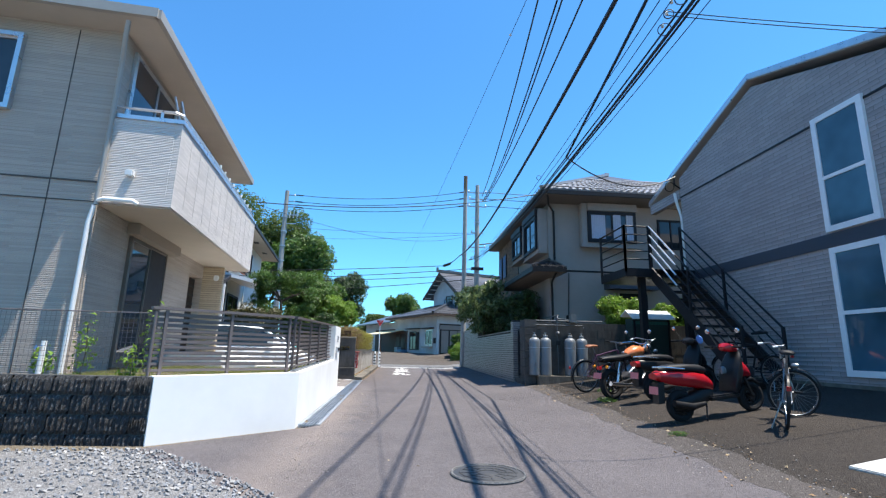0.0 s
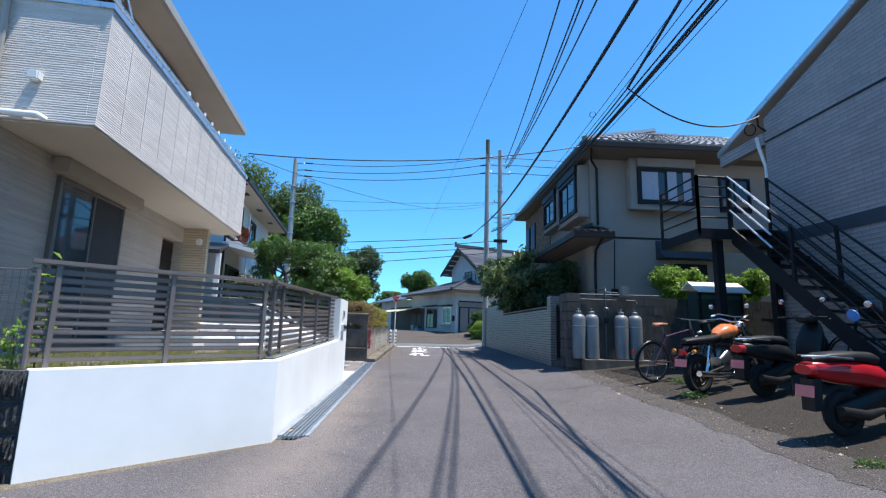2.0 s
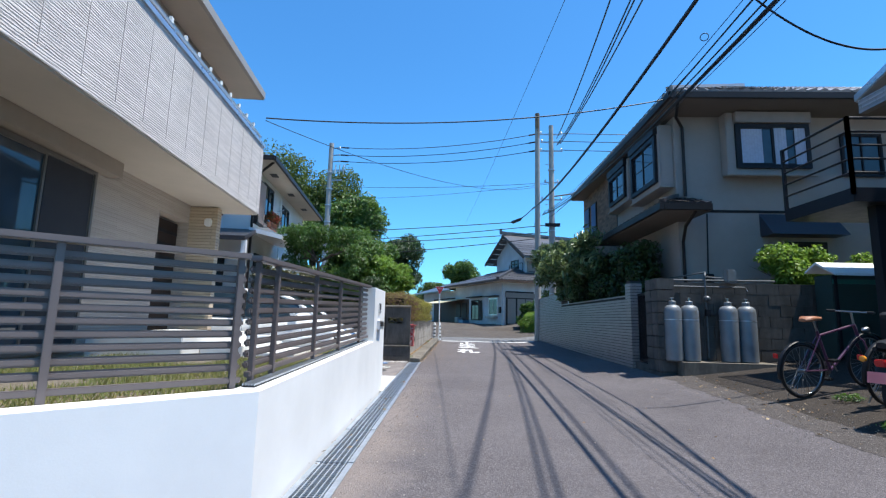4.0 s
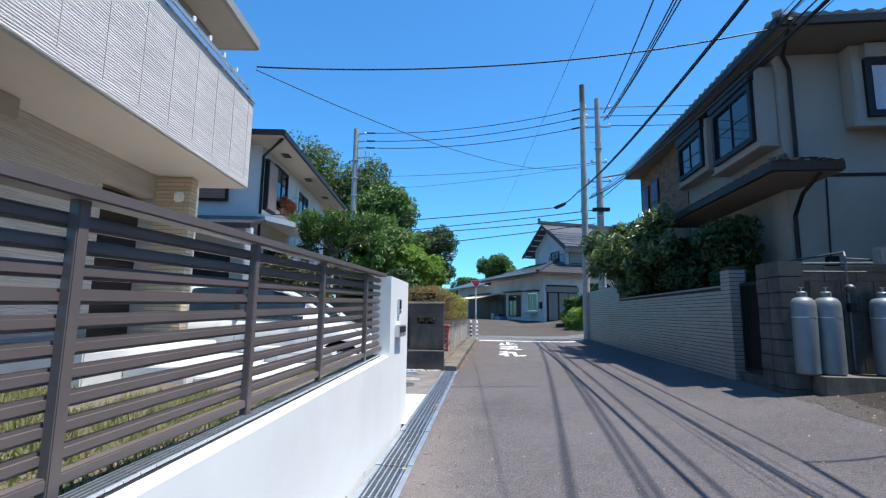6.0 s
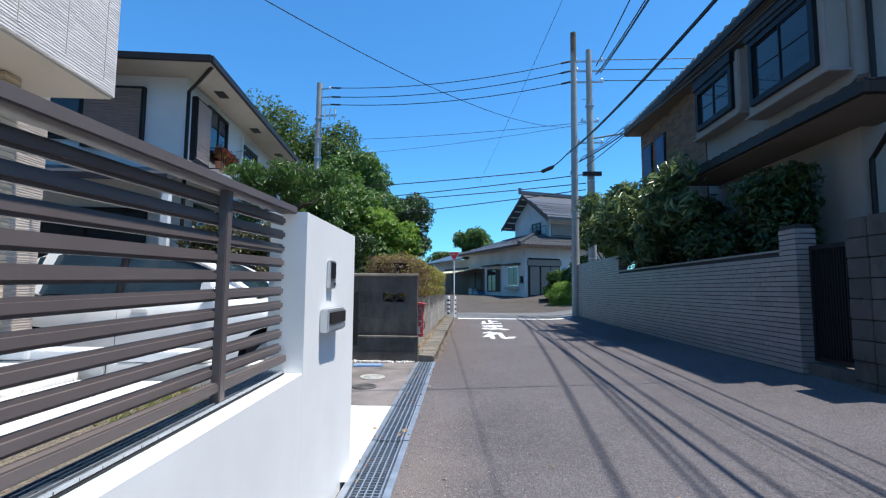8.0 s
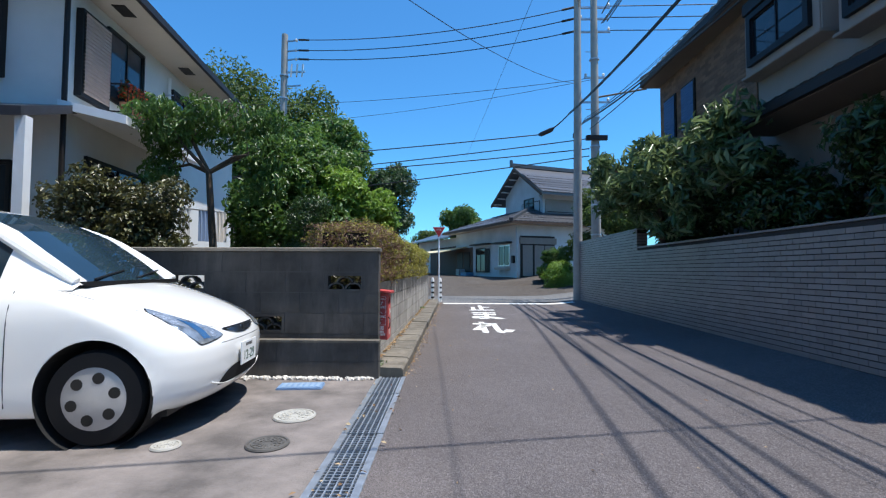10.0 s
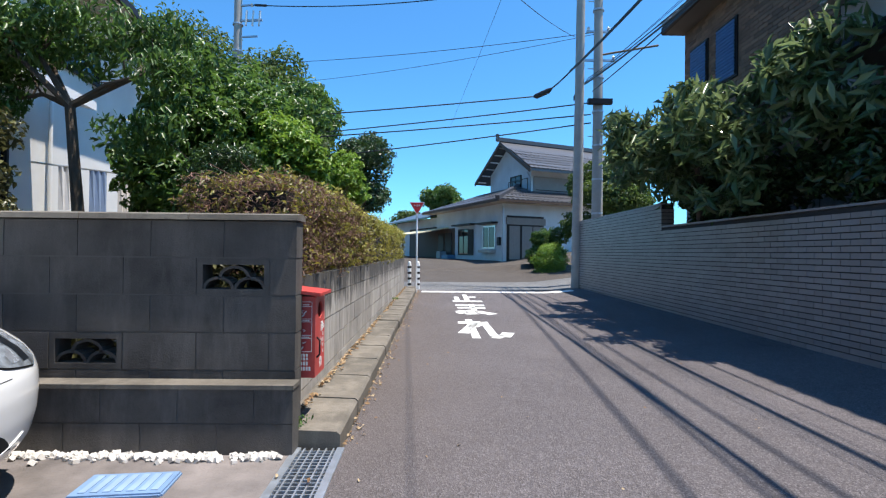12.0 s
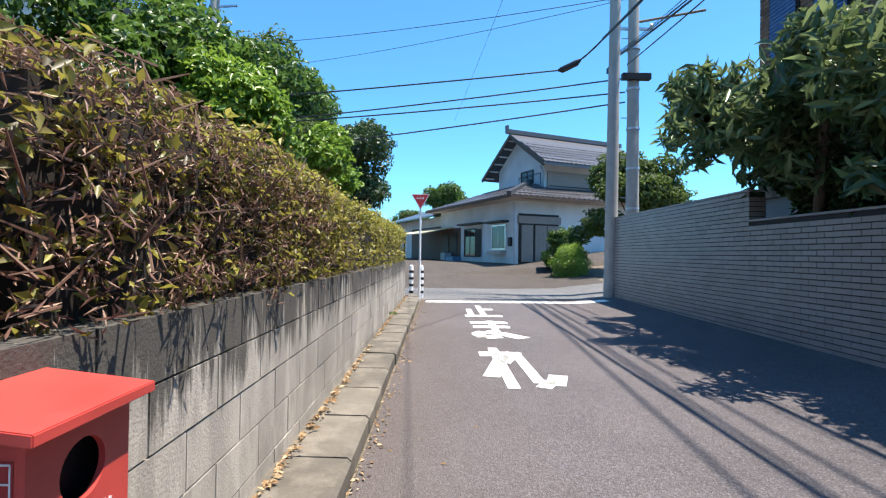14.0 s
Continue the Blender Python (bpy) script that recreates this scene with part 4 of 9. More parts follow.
def build_house_two():
    h = thing("house", "beige stuccoed two-storey house with bay windows and brick corner", "house")
    X, Y = 4.62, 15.0
    part("wall", Geo().box(X, Y, 0.2, 11.0, 19.05, 5.95), STUCCO_H2, h)
    part("wall", Geo().box(X + 0.03, 19.05, 0.2, 11.0, 22.9, 5.95), STUCCO_H2, h)
    part("string_course", Geo().box(X - 0.012, Y - 0.012, 3.64, 11.0, Y, 3.70).box(X - 0.012, Y, 3.64, X, 19.05, 3.70), DARK_METAL, h, "dark line between the storeys")
    top, fascia, soffit, (ra, rb, zr) = hip_roof(4.14, 14.05, 11.9, 22.95, 5.90, 2.1, 0.13)
    part("roof", top, ROOF_DARK, h)
    part("fascia", fascia, DARK_METAL, h)
    part("soffit", soffit, SOFFIT_SHADE, h)
    z = 6.05
    roof_rows((4.14, 14.05, z), (11.9, 14.05, z), (*ra, zr), (*ra, zr), 12, 34, ROOF_GREY, h)
    roof_rows((4.14, 22.95, z), (4.14, 14.05, z), (*ra, zr), (*rb, zr), 12, 34, ROOF_GREY, h)
    part("ridge", Geo().bar((*ra, zr + 0.06), (*rb, zr + 0.06), 0.16, 0.14).bar((4.14, 14.05, z + 0.06), (*ra, zr + 0.06), 0.14, 0.10).bar((4.14, 22.95, z + 0.06), (*rb, zr + 0.06), 0.14, 0.10), ROOF_GREY, h)
    # bay window to the south
    bay = part("bay", Geo().box(5.64, 14.72, 4.46, 7.5, 15.0, 5.89), STUCCO_H2, h, bevel=0.02)
    part("sill", Geo().box(5.58, 14.66, 4.41, 7.56, 14.74, 4.47), STUCCO_H2, bay, bevel=0.01)
    window(bay, 5.82, 7.42, 4.58, 5.60, 14.72, "y-", BLACK_PAINT, GLASS_BLUE, 2, 0.06, bar=0.09)
    part("shutter_box", Geo().box(5.80, 14.60, 5.61, 7.44, 14.72, 5.86), SHUTTER_GREY, bay, bevel=0.01)
    for i, x in enumerate((5.9, 6.14, 6.66, 7.1)):
        c = Geo()
        for k in range(9):
            xx = x + 0.26 * k / 8
            c.v += [(xx, 14.684 - 0.004 * (k % 2), 4.64), (xx, 14.684 - 0.004 * (k % 2), 5.55)]
        c.f = [(2 * k, 2 * k + 2, 2 * k + 3, 2 * k + 1) for k in range(8)]
        part("curtain", c, CURTAIN, bay)
    # bays to the lane
    for y0, y1, z0, z1, out in ((15.08, 16.95, 4.28, 5.74, 0.30), (17.28, 18.98, 4.52, 5.72, 0.26)):
        bay = part("bay", Geo().box(X - out, y0, z0, X, y1, z1), STUCCO_H2, h, bevel=0.02)
        part("sill", Geo().box(X - out - 0.05, y0 - 0.04, z0 - 0.05, X, y1 + 0.04, z0), STUCCO_H2, bay, bevel=0.01)
        window(bay, y0 + 0.15, y1 - 0.15, z0 + 0.12, z1 - 0.2, X - out, "x-", BLACK_PAINT, GLASS, 2, 0.07, bar=0.10)
        part("shutter_box", Geo().box(X - out - 0.1, y0 + 0.1, z1 - 0.19, X - out, y1 - 0.1, z1 + 0.02), DARK_METAL, bay, bevel=0.01)
    # brick corner and blue shutters
    bw = part("brick_facing", Geo().box(X - 0.02, 19.05, 2.2, X + 0.03, 22.9, 5.92), MORTAR, h)
    g = Geo()
    for r in range(50):
        zz = 2.2 + r * 0.0745
        y = 19.05 - (0.11 if r % 2 else 0)
        while y < 22.9:
            g.box(X - 0.032, max(19.05, y), zz, X - 0.021, min(22.9, y + 0.212), zz + 0.065)
            y += 0.222
    tagged(part("bricks", g, BRICK, bw, fix=False), kind="stuff")
    for y0, y1 in ((22.05, 22.6), (21.15, 21.7)):
        w = part("window", Geo().box(X - 0.06, y0 - 0.04, 4.36, X - 0.033, y1 + 0.04, 5.42), DARK_METAL, h)
        ribbed_panel(w, "shutter", y0, y1, 4.4, 5.38, X - 0.061, "x-", plain("blue_shutter", (0.04, 0.14, 0.32), 0.5), 0.06, label="blue louvred shutter")
    # lean-to canopy over the entrance
    A, B, C, D = (3.80, 13.9, 3.56), (4.80, 13.9, 3.56), (4.62, 15.0, 3.98), (4.80, 15.0, 3.98)
    c = part("canopy_roof", Geo().add([A, B, D, C, (4.62, 18.7, 3.98), (3.80, 18.7, 3.56)], [(0, 1, 2, 3), (0, 3, 4, 5)]), ROOF_DARK, h, "dark tiled canopy roof")
    roof_rows((3.80, 18.7, 3.565), (3.80, 13.9, 3.565), (4.62, 15.0, 3.985), (4.62, 18.7, 3.985), 5, 18, ROOF_DARK, c, 0.02)
    roof_rows((3.80, 13.9, 3.565), (4.80, 13.9, 3.565), (4.80, 15.0, 3.985), (4.62, 15.0, 3.985), 6, 5, ROOF_DARK, c, 0.02)
    part("hip", Geo().bar((3.80, 13.9, 3.62), (4.62, 15.0, 4.03), 0.10, 0.07), ROOF_DARK, c)
    part("canopy_edge", Geo().bar((3.80, 13.86, 3.50), (3.80, 18.7, 3.50), 0.08, 0.13).bar((3.845, 13.9, 3.50), (4.80, 13.9, 3.50), 0.08, 0.13).bar((4.80, 13.945, 3.50), (4.80, 14.995, 3.50), 0.05, 0.13), DARK_METAL, c)
    part("canopy_soffit", Geo().box(3.842, 13.942, 3.42, 4.615, 18.66, 3.45).box(4.616, 13.942, 3.42, 4.77, 14.995, 3.45), SOFFIT_SHADE, c)
    part("downpipe", Geo().tube([(4.30, 13.99, 5.98), (4.55, 14.7, 5.75), (4.78, 14.93, 5.6), (4.78, 14.93, 3.99)], 0.035, 8), DARK_METAL, h, smooth=True)
    part("downpipe", Geo().tube([(4.5, 13.95, 3.42), (4.5, 14.4, 3.2), (4.68, 14.93, 2.95), (4.68, 14.93, 0.4)], 0.035, 8), DARK_METAL, h, smooth=True)
    part("conduit", Geo().tube([(5.25, 14.97, 3.6), (5.2, 14.97, 2.2)], 0.014, 6), BLACK_PAINT, h)
    part("meter_box", Geo().box(5.12, 14.88, 2.0, 5.28, 15.0, 2.25), BLACK_PAINT, h, bevel=0.01)
    part("awning", Geo().add([(6.4, 15.0, 3.62), (8.0, 15.0, 3.62), (8.0, 14.55, 3.1), (6.4, 14.55, 3.1), (6.4, 15.0, 3.1), (8.0, 15.0, 3.1)], [(0, 1, 2, 3), (0, 3, 4), (1, 5, 2), (3, 2, 5, 4)]), NAVY, h, "dark awning over the side door")
    part("side_door", Geo().box(6.9, 14.96, 0.6, 7.8, 15.0, 3.0), BLACK_PAINT, h)
    part("wall_light", Geo().lathe((6.35, 14.99, 2.75), [(0.02, 0), (0.09, 0.02), (0.08, 0.08), (0.02, 0.1)], 14, (0, -1, 0)), WHITE_PVC, h, smooth=True)
    window(h, 8.3, 9.2, 4.5, 5.5, 15.0, "y-", BLACK_PAINT, GLASS, 2, 0.05)


def build_apartment():
    h = thing("apartment_building", "grey-beige gabled apartment block clad in tile-pattern siding", "apartment house")
    X = 6.9
    prof = [(4.2, 0.3), (11.3, 0.3), (11.3, 5.50), (8.6, 6.48), (4.2, 4.92)]
    part("wall", Geo().prism(prof, X, 14.0, "yz"), SIDING_APT, h)
    part("band", Geo().box(X - 0.02, 4.2, 2.86, X, 11.3, 3.08), NAVY, h, "navy band between the storeys")
    for a, b in (((12.75, 5.18), (8.6, 6.62)), ((8.6, 6.62), (3.9, 5.0))):
        part("roof", Geo().prism([(a[0], a[1]), (b[0], b[1]), (b[0], b[1] + 0.13), (a[0], a[1] + 0.13)], X - 0.04, 14.2, "yz"), ROOF_H1, h)
    part("barge_board", Geo().prism([(12.75, 5.2), (8.6, 6.64), (8.6, 6.76), (12.75, 5.32)], X - 0.06, X - 0.041, "yz").prism([(8.6, 6.64), (3.9, 5.02), (3.9, 5.14), (8.6, 6.76)], X - 0.06, X - 0.041, "yz"), ALU, h, "pale verge board")
    part("eave_beam", Geo().box(X - 0.04, 11.3, 4.95, X + 0.1, 12.7, 5.2), SIDING_APT, h)
    part("trim_line", Geo().box(X - 0.012, 4.2, 4.98, X, 11.3, 5.02), DARK_METAL, h)
    for z0, z1, r in ((3.10, 5.08, 4.0), (0.84, 2.84, 1.80)):
        window(h, 6.42, 7.34, z0, z1, X, "x-", WHITE_PAINT, GLASS_CURTAIN, 1, 0.05, bar=0.07, rail=r)
    part("downpipe", Geo().tube([(X - 0.06, 11.45, 5.15), (X - 0.06, 11.4, 4.9), (X + 0.02, 11.36, 4.5), (X + 0.02, 11.36, 0.5)], 0.035, 8), WHITE_PVC, h, smooth=True)
    part("service_bracket", Geo().tube([(X - 0.05, 11.2, 5.2), (X - 0.2, 11.2, 5.3), (X - 0.2, 11.2, 5.55)], 0.02, 6), BLACK_PAINT, h)
    part("cable_coil", Geo().torus((X - 0.15, 11.5, 5.35), 0.12, 0.012, (0, 1, 0.3), 20, 6), BLACK_PAINT, h)
    part("upper_door", Geo().box(X + 0.3, 11.3, 3.1, X + 1.15, 11.33, 5.1), BLACK_PAINT, h)
    part("gallery", Geo().box(X - 0.05, 11.3, 2.9, 14.0, 12.4, 3.06), NAVY, h, "upper access gallery")
    part("plinth", Geo().box(X - 0.01, 4.2, 0.2, X, 11.3, 0.72), BLOCK_KERB, h)
    # outside steel stair
    s = thing("steel_stair", "black steel outside staircase with pipe rails", "stair")
    z_top, y_top, y_bot = 3.08, 10.95, 8.15
    zb = gz(6.2, y_bot)
    n = 13
    for x in (5.82, 6.58):
        part("stringer", Geo().prism([(y_top, z_top - 0.28), (y_top, z_top + 0.04), (y_bot, zb + 0.22), (y_bot, zb - 0.05)], x - 0.02, x + 0.02, "yz"), BLACK_PAINT, s)
    for i in range(n):
        t = (i + 0.5) / n
        y, z = y_bot + (y_top - y_bot) * t, zb + (z_top - zb) * (i + 1) / n - 0.08
        part("tread", Geo().box(5.84, y - 0.13, z, 6.56, y + 0.13, z + 0.035), BLACK_PAINT, s)
    part("landing", Geo().box(5.18, 10.95, z_top - 0.2, X + 0.2, 12.35, z_top), BLACK_PAINT, s)
    for x in (5.82, 6.58):
        part("handrail", Geo().tube([(x, y_top, z_top + 1.02), (x, y_bot, zb + 1.02)], 0.02, 8), BLACK_PAINT, s, smooth=True)
        for k in range(1, 4):
            part("rail", Geo().tube([(x, y_top, z_top + 1.02 - 0.22 * k), (x, y_bot, zb + 1.02 - 0.22 * k)], 0.014, 6), BLACK_PAINT, s, smooth=True)
        for t in (0.0, 0.5, 1.0):
            y, z = y_top + (y_bot - y_top) * t, z_top + (zb - z_top) * t
            part("post", Geo().bar((x, y, z - 0.05), (x, y, z + 1.04), 0.045, 0.045), BLACK_PAINT, s)
    for k in range(4):
        d = (zb - z_top) * 0.36
        part("grey_rail", Geo().tube([(5.80, y_top, z_top + 1.03 - 0.22 * k), (5.80, y_top + (y_bot - y_top) * 0.36, z_top + 1.03 - 0.22 * k + d)], 0.018, 8), ALU, s, "bare grey upper rail", smooth=True)
    for (ax, ay), (bx, by) in (((5.2, 10.97), (5.8, 10.97)), ((5.2, 10.97), (5.2, 12.33))):
        for k in range(5):
            zz = z_top + 1.02 - 0.2 * k
            part("rail", Geo().tube([(ax, ay, zz), (bx, by, zz)], 0.016 if k else 0.02, 6), BLACK_PAINT, s, smooth=True)
        for x, y in ((ax, ay), (bx, by)):
            part("post", Geo().bar((x, y, z_top - 0.1), (x, y, z_top + 1.04), 0.045, 0.045), BLACK_PAINT, s)
    for x, y in ((5.68, 11.2), (6.75, 11.15)):
        part("column", Geo().box(x - 0.07, y - 0.07, gz(x, y) - 0.05, x + 0.07, y + 0.07, z_top - 0.2), BLACK_PAINT, s)


def build_house_four():
    h = thing("house", "off-white two-storey house with brown shutters and flowered balcony", "house", frame_at(-6.12, 17.2, -7.5))
    part("wall", Geo().box(-8.0, 0.0, 0.2, 0.0, 7.0, 5.32), STUCCO_H4, h)
    top, fascia, soffit, _ = hip_roof(-8.7, -0.72, 0.72, 7.6, 5.30, 1.7, 0.12)
    part("roof", top, ROOF_DARK, h)
    part("fascia", fascia, DARK_METAL, h)
    part("soffit", soffit, SOFFIT, h)
    for y in (0.6, 2.9, 5.2):
        part("soffit_vent", Geo().box(0.25, y, 5.285, 0.45, y + 0.35, 5.295), DARK_METAL, h)
    # lane side
    part("shutter_case", Geo().box(0.0, 0.22, 3.72, 0.10, 0.92, 5.02), DARK_METAL, h)
    ribbed_panel(h, "shutter", 0.26, 0.88, 3.78, 4.98, 0.101, "x+", SHUTTER_PINK, 0.055)
    w = window(h, 0.95, 2.05, 3.95, 5.12, 0.0, "x+", DARK_METAL, GLASS_BLUE, 2, 0.05)
    window(h, 3.2, 4.3, 4.1, 4.95, 0.0, "x+", DARK_METAL, GLASS_BLUE, 2, 0.05)
    bal = part("flower_rail", Geo().tube([(0, 1.0, 4.2), (0.3, 1.0, 4.2), (0.3, 2.1, 4.2), (0, 2.1, 4.2)], 0.014, 6), DARK_METAL, h, "window rail with flower pots")
    part("lower_rail", Geo().tube([(0, 1.0, 3.75), (0.3, 1.0, 3.75), (0.3, 2.1, 3.75), (0, 2.1, 3.75)], 0.014, 6), DARK_METAL, bal)
    for i in range(9):
        part("bar", Geo().tube([(0.3, 1.05 + 0.125 * i, 3.75), (0.3, 1.05 + 0.125 * i, 4.2)], 0.008, 6), DARK_METAL, bal)
    part("tv_bracket", Geo().tube([(0, 2.7, 4.6), (0.2, 2.7, 4.65), (0.2, 2.85, 4.7)], 0.012, 6), GALV, h)
    part("downpipe", Geo().tube([(0.65, -0.5, 5.3), (0.3, -0.2, 5.15), (0.05, -0.04, 5.0), (0.05, -0.04, 0.4)], 0.035, 8), DARK_METAL, h, smooth=True)
    # south side
    w2 = window(h, -3.4, -1.9, 4.0, 5.0, 0.0, "y-", DARK_METAL, GLASS, 2, 0.05)
    part("shutter_case", Geo().box(-1.86, -0.10, 3.85, -0.75, 0.0, 5.05), DARK_METAL, h)
    ribbed_panel(h, "shutter", -1.82, -0.79, 3.9, 5.0, -0.101, "y-", SHUTTER_BROWN, 0.055)
    # small lean-to roofs and the ground floor
    p = part("lean_to_roof", Geo().add([(0.0, -0.1, 3.55), (0.9, -0.1, 3.35), (0.9, 2.6, 3.35), (0.0, 2.6, 3.55), (0.0, -0.1, 3.43), (0.9, -0.1, 3.23), (0.9, 2.6, 3.23), (0.0, 2.6, 3.43)],
                                       [(0, 1, 2, 3), (4, 7, 6, 5), (0, 4, 5, 1), (1, 5, 6, 2), (2, 6, 7, 3)]), WHITE_PAINT, h, "white-edged lean-to roof")
    part("porch_roof", Geo().add([(-3.2, 0.0, 3.5), (0.2, 0.0, 3.5), (0.2, -1.0, 3.15), (-3.2, -1.0, 3.15), (-3.2, 0.0, 3.38), (0.2, 0.0, 3.38), (0.2, -1.0, 3.03), (-3.2, -1.0, 3.03)],
                                 [(0, 3, 2, 1), (4, 5, 6, 7), (3, 7, 6, 2), (1, 2, 6, 5), (0, 4, 7, 3)]), ROOF_DARK, h, "dark porch roof")
    part("porch_post", Geo().box(0.1, -0.95, 0.2, 0.22, -0.83, 3.05), WHITE_PAINT, h)
    window(h, 0.5, 2.2, 0.9, 2.9, 0.0, "x+", DARK_METAL, GLASS, 2, 0.05)
    window(h, -2.8, -0.6, 0.9, 2.7, 0.0, "y-", DARK_METAL, GLASS, 2, 0.05)
    part("drain", Geo().tube([(0.06, 3.0, 5.1), (0.06, 3.0, 0.3)], 0.03, 8), WHITE_PVC, h, smooth=True)


def build_house_three():
    h = thing("house", "old white house with slate tile roofs and closed brown shutters", "house", frame_at(2.52, 35.7, -23))
    G = 0.55
    part("wall", Geo().box(0.0, 0.0, G, 7.0, 8.0, 3.7), STUCCO_H3, h)
    part("wing", Geo().box(0.35, 8.0, G, 6.0, 17.0, 3.5), STUCCO_H3, h)
    part("upper_wall", Geo().prism([(1.3, 3.6), (5.6, 3.6), (5.6, 5.9), (3.45, 7.35), (1.3, 5.9)], 2.5, 8.5, "yz"), STUCCO_H3, h)
    # lower roof: hipped
    top, fascia, soffit, (ra, rb, zr) = hip_roof(-0.75, -0.8, 7.6, 8.6, 3.62, 1.5, 0.1)
    part("roof", top, ROOF_BLUE, h)
    part("fascia", fascia, WOOD_BROWN, h)
    part("soffit", soffit, SOFFIT, h)
    z = 3.72
    roof_rows((-0.75, -0.8, z), (7.6, -0.8, z), (rb[0], rb[1], zr) if rb[0] > ra[0] else (*ra, zr), (*ra, zr), 10, 30, ROOF_BLUE, h)
    roof_rows((-0.75, 8.6, z), (-0.75, -0.8, z), (*ra, zr), (*rb, zr), 10, 30, ROOF_BLUE, h)
    part("hip", Geo().bar((-0.75, -0.8, z + 0.08), (*ra, zr + 0.08), 0.2, 0.16), ROOF_BLUE, h)
    part("wing_roof", Geo().add([(-0.5, 8.0, 3.5), (-0.5, 17.5, 3.5), (3.2, 17.5, 4.7), (3.2, 8.0, 4.7), (-0.5, 8.0, 3.4), (-0.5, 17.5, 3.4), (3.2, 17.5, 4.6), (3.2, 8.0, 4.6)],
                                [(0, 3, 2, 1), (4, 5, 6, 7), (0, 1, 5, 4), (1, 2, 6, 5), (0, 4, 7, 3)]), ROOF_BLUE, h)
    # upper gabled roof, the ridge running to the right
    for sgn in (-1, 1):
        y_e = 3.45 + sgn * 3.0
        part("upper_roof", Geo().add([(1.85, 3.45, 7.5), (9.2, 3.45, 7.5), (9.2, y_e, 5.55), (1.85, y_e, 5.55), (1.85, 3.45, 7.38), (9.2, 3.45, 7.38), (9.2, y_e, 5.43), (1.85, y_e, 5.43)],
                                     [(0, 3, 2, 1), (4, 5, 6, 7), (0, 4, 7, 3), (3, 7, 6, 2), (1, 2, 6, 5)]), ROOF_BLUE, h)
    roof_rows((1.85, 0.45, 5.56), (9.2, 0.45, 5.56), (9.2, 3.45, 7.51), (1.85, 3.45, 7.51), 10, 28, ROOF_BLUE, h)
    part("upper_ridge", Geo().bar((1.7, 3.45, 7.6), (9.3, 3.45, 7.6), 0.22, 0.22).box(1.63, 3.36, 7.52, 1.75, 3.54, 7.9), ROOF_BLUE, h)
    part("verge", Geo().bar((1.87, 3.45, 7.36), (1.87, 0.45, 5.42), 0.06, 0.16).bar((1.87, 3.45, 7.36), (1.87, 6.45, 5.42), 0.06, 0.16), WOOD_BROWN, h, "dark timber verge boards")
    for k in range(6):
        t = (k + 0.5) / 6
        part("rafter", Geo().box(1.9, 3.45 + 3.0 * t - 0.05, 7.32 - 1.95 * t, 2.5, 3.45 + 3.0 * t + 0.05, 7.38 - 1.95 * t), WHITE_PAINT, h)
    # closed shutters on the front
    part("shutter_frame", Geo().box(0.25, -0.06, G + 0.3, 2.35, 0.0, 3.05), DARK_METAL, h)
    for a in (0.36, 1.08, 1.72):
        ribbed_panel(h, "shutter", a, a + 0.6, G + 0.38, 2.55, -0.065, "y-", SHUTTER_GREY, 0.09, False, 0.02)
    part("door_panel", Geo().box(2.45, -0.03, G + 0.2, 3.2, 0.0, 2.6), plain("pale_blue_door", (0.5, 0.58, 0.68), 0.5), h)
    part("beam", Geo().box(0.2, -0.09, 2.62, 2.45, 0.0, 2.95), SHUTTER_GREY, h)
    window(h, 0.6, 1.9, 1.45, 2.6, 0.0, "x-", ALU, GLASS_BLUE, 2, 0.05)
    ribbed_panel(h, "shutter", 2.9, 3.5, 1.1, 2.5, -0.03, "x-", DARK_METAL, 0.06)
    window(h, 3.5, 4.8, 1.1, 2.55, 0.0, "x-", DARK_METAL, GLASS, 2, 0.05)
    part("window_hood", Geo().box(-0.4, 0.4, 2.68, 0.0, 2.1, 2.76), DARK_METAL, h)
    part("window_hood", Geo().box(-0.4, 2.7, 2.72, 0.0, 5.0, 2.8), DARK_METAL, h)
    part("flower_box", Geo().box(-0.3, 0.6, 1.25, 0.0, 1.9, 1.38), SOFFIT, h)
    window(h, 2.2, 3.3, 4.55, 5.5, 2.5, "x-", DARK_METAL, GLASS, 2, 0.05)
    part("window_rail", Geo().tube([(2.35, 1.4, 4.6), (2.35, 1.4, 5.2), (2.35, 3.3, 5.2), (2.35, 3.3, 4.6)], 0.02, 6), DARK_METAL, h)
    part("upper_shutters", Geo().box(2.65, 1.24, 4.1, 5.3, 1.3, 5.3), SHUTTER_GREY, h, "closed grey-brown upper shutters")
    for z in (4.25, 4.55):
        part("rail", Geo().tube([(2.6, 1.0, z), (5.5, 1.0, z)], 0.022, 6), DARK_METAL, h)
    part("downpipe", Geo().tube([(2.2, 1.2, 5.5), (2.45, 1.25, 5.2), (2.45, 1.25, 3.9)], 0.04, 8), GALV, h, smooth=True)
    part("downpipe", Geo().tube([(0.0, -0.05, 3.5), (0.0, -0.05, 0.6)], 0.04, 8), GALV, h, smooth=True)
    part("gas_meter", Geo().box(-0.12, 0.1, 1.6, 0.0, 0.3, 2.0), BLACK_PAINT, h)
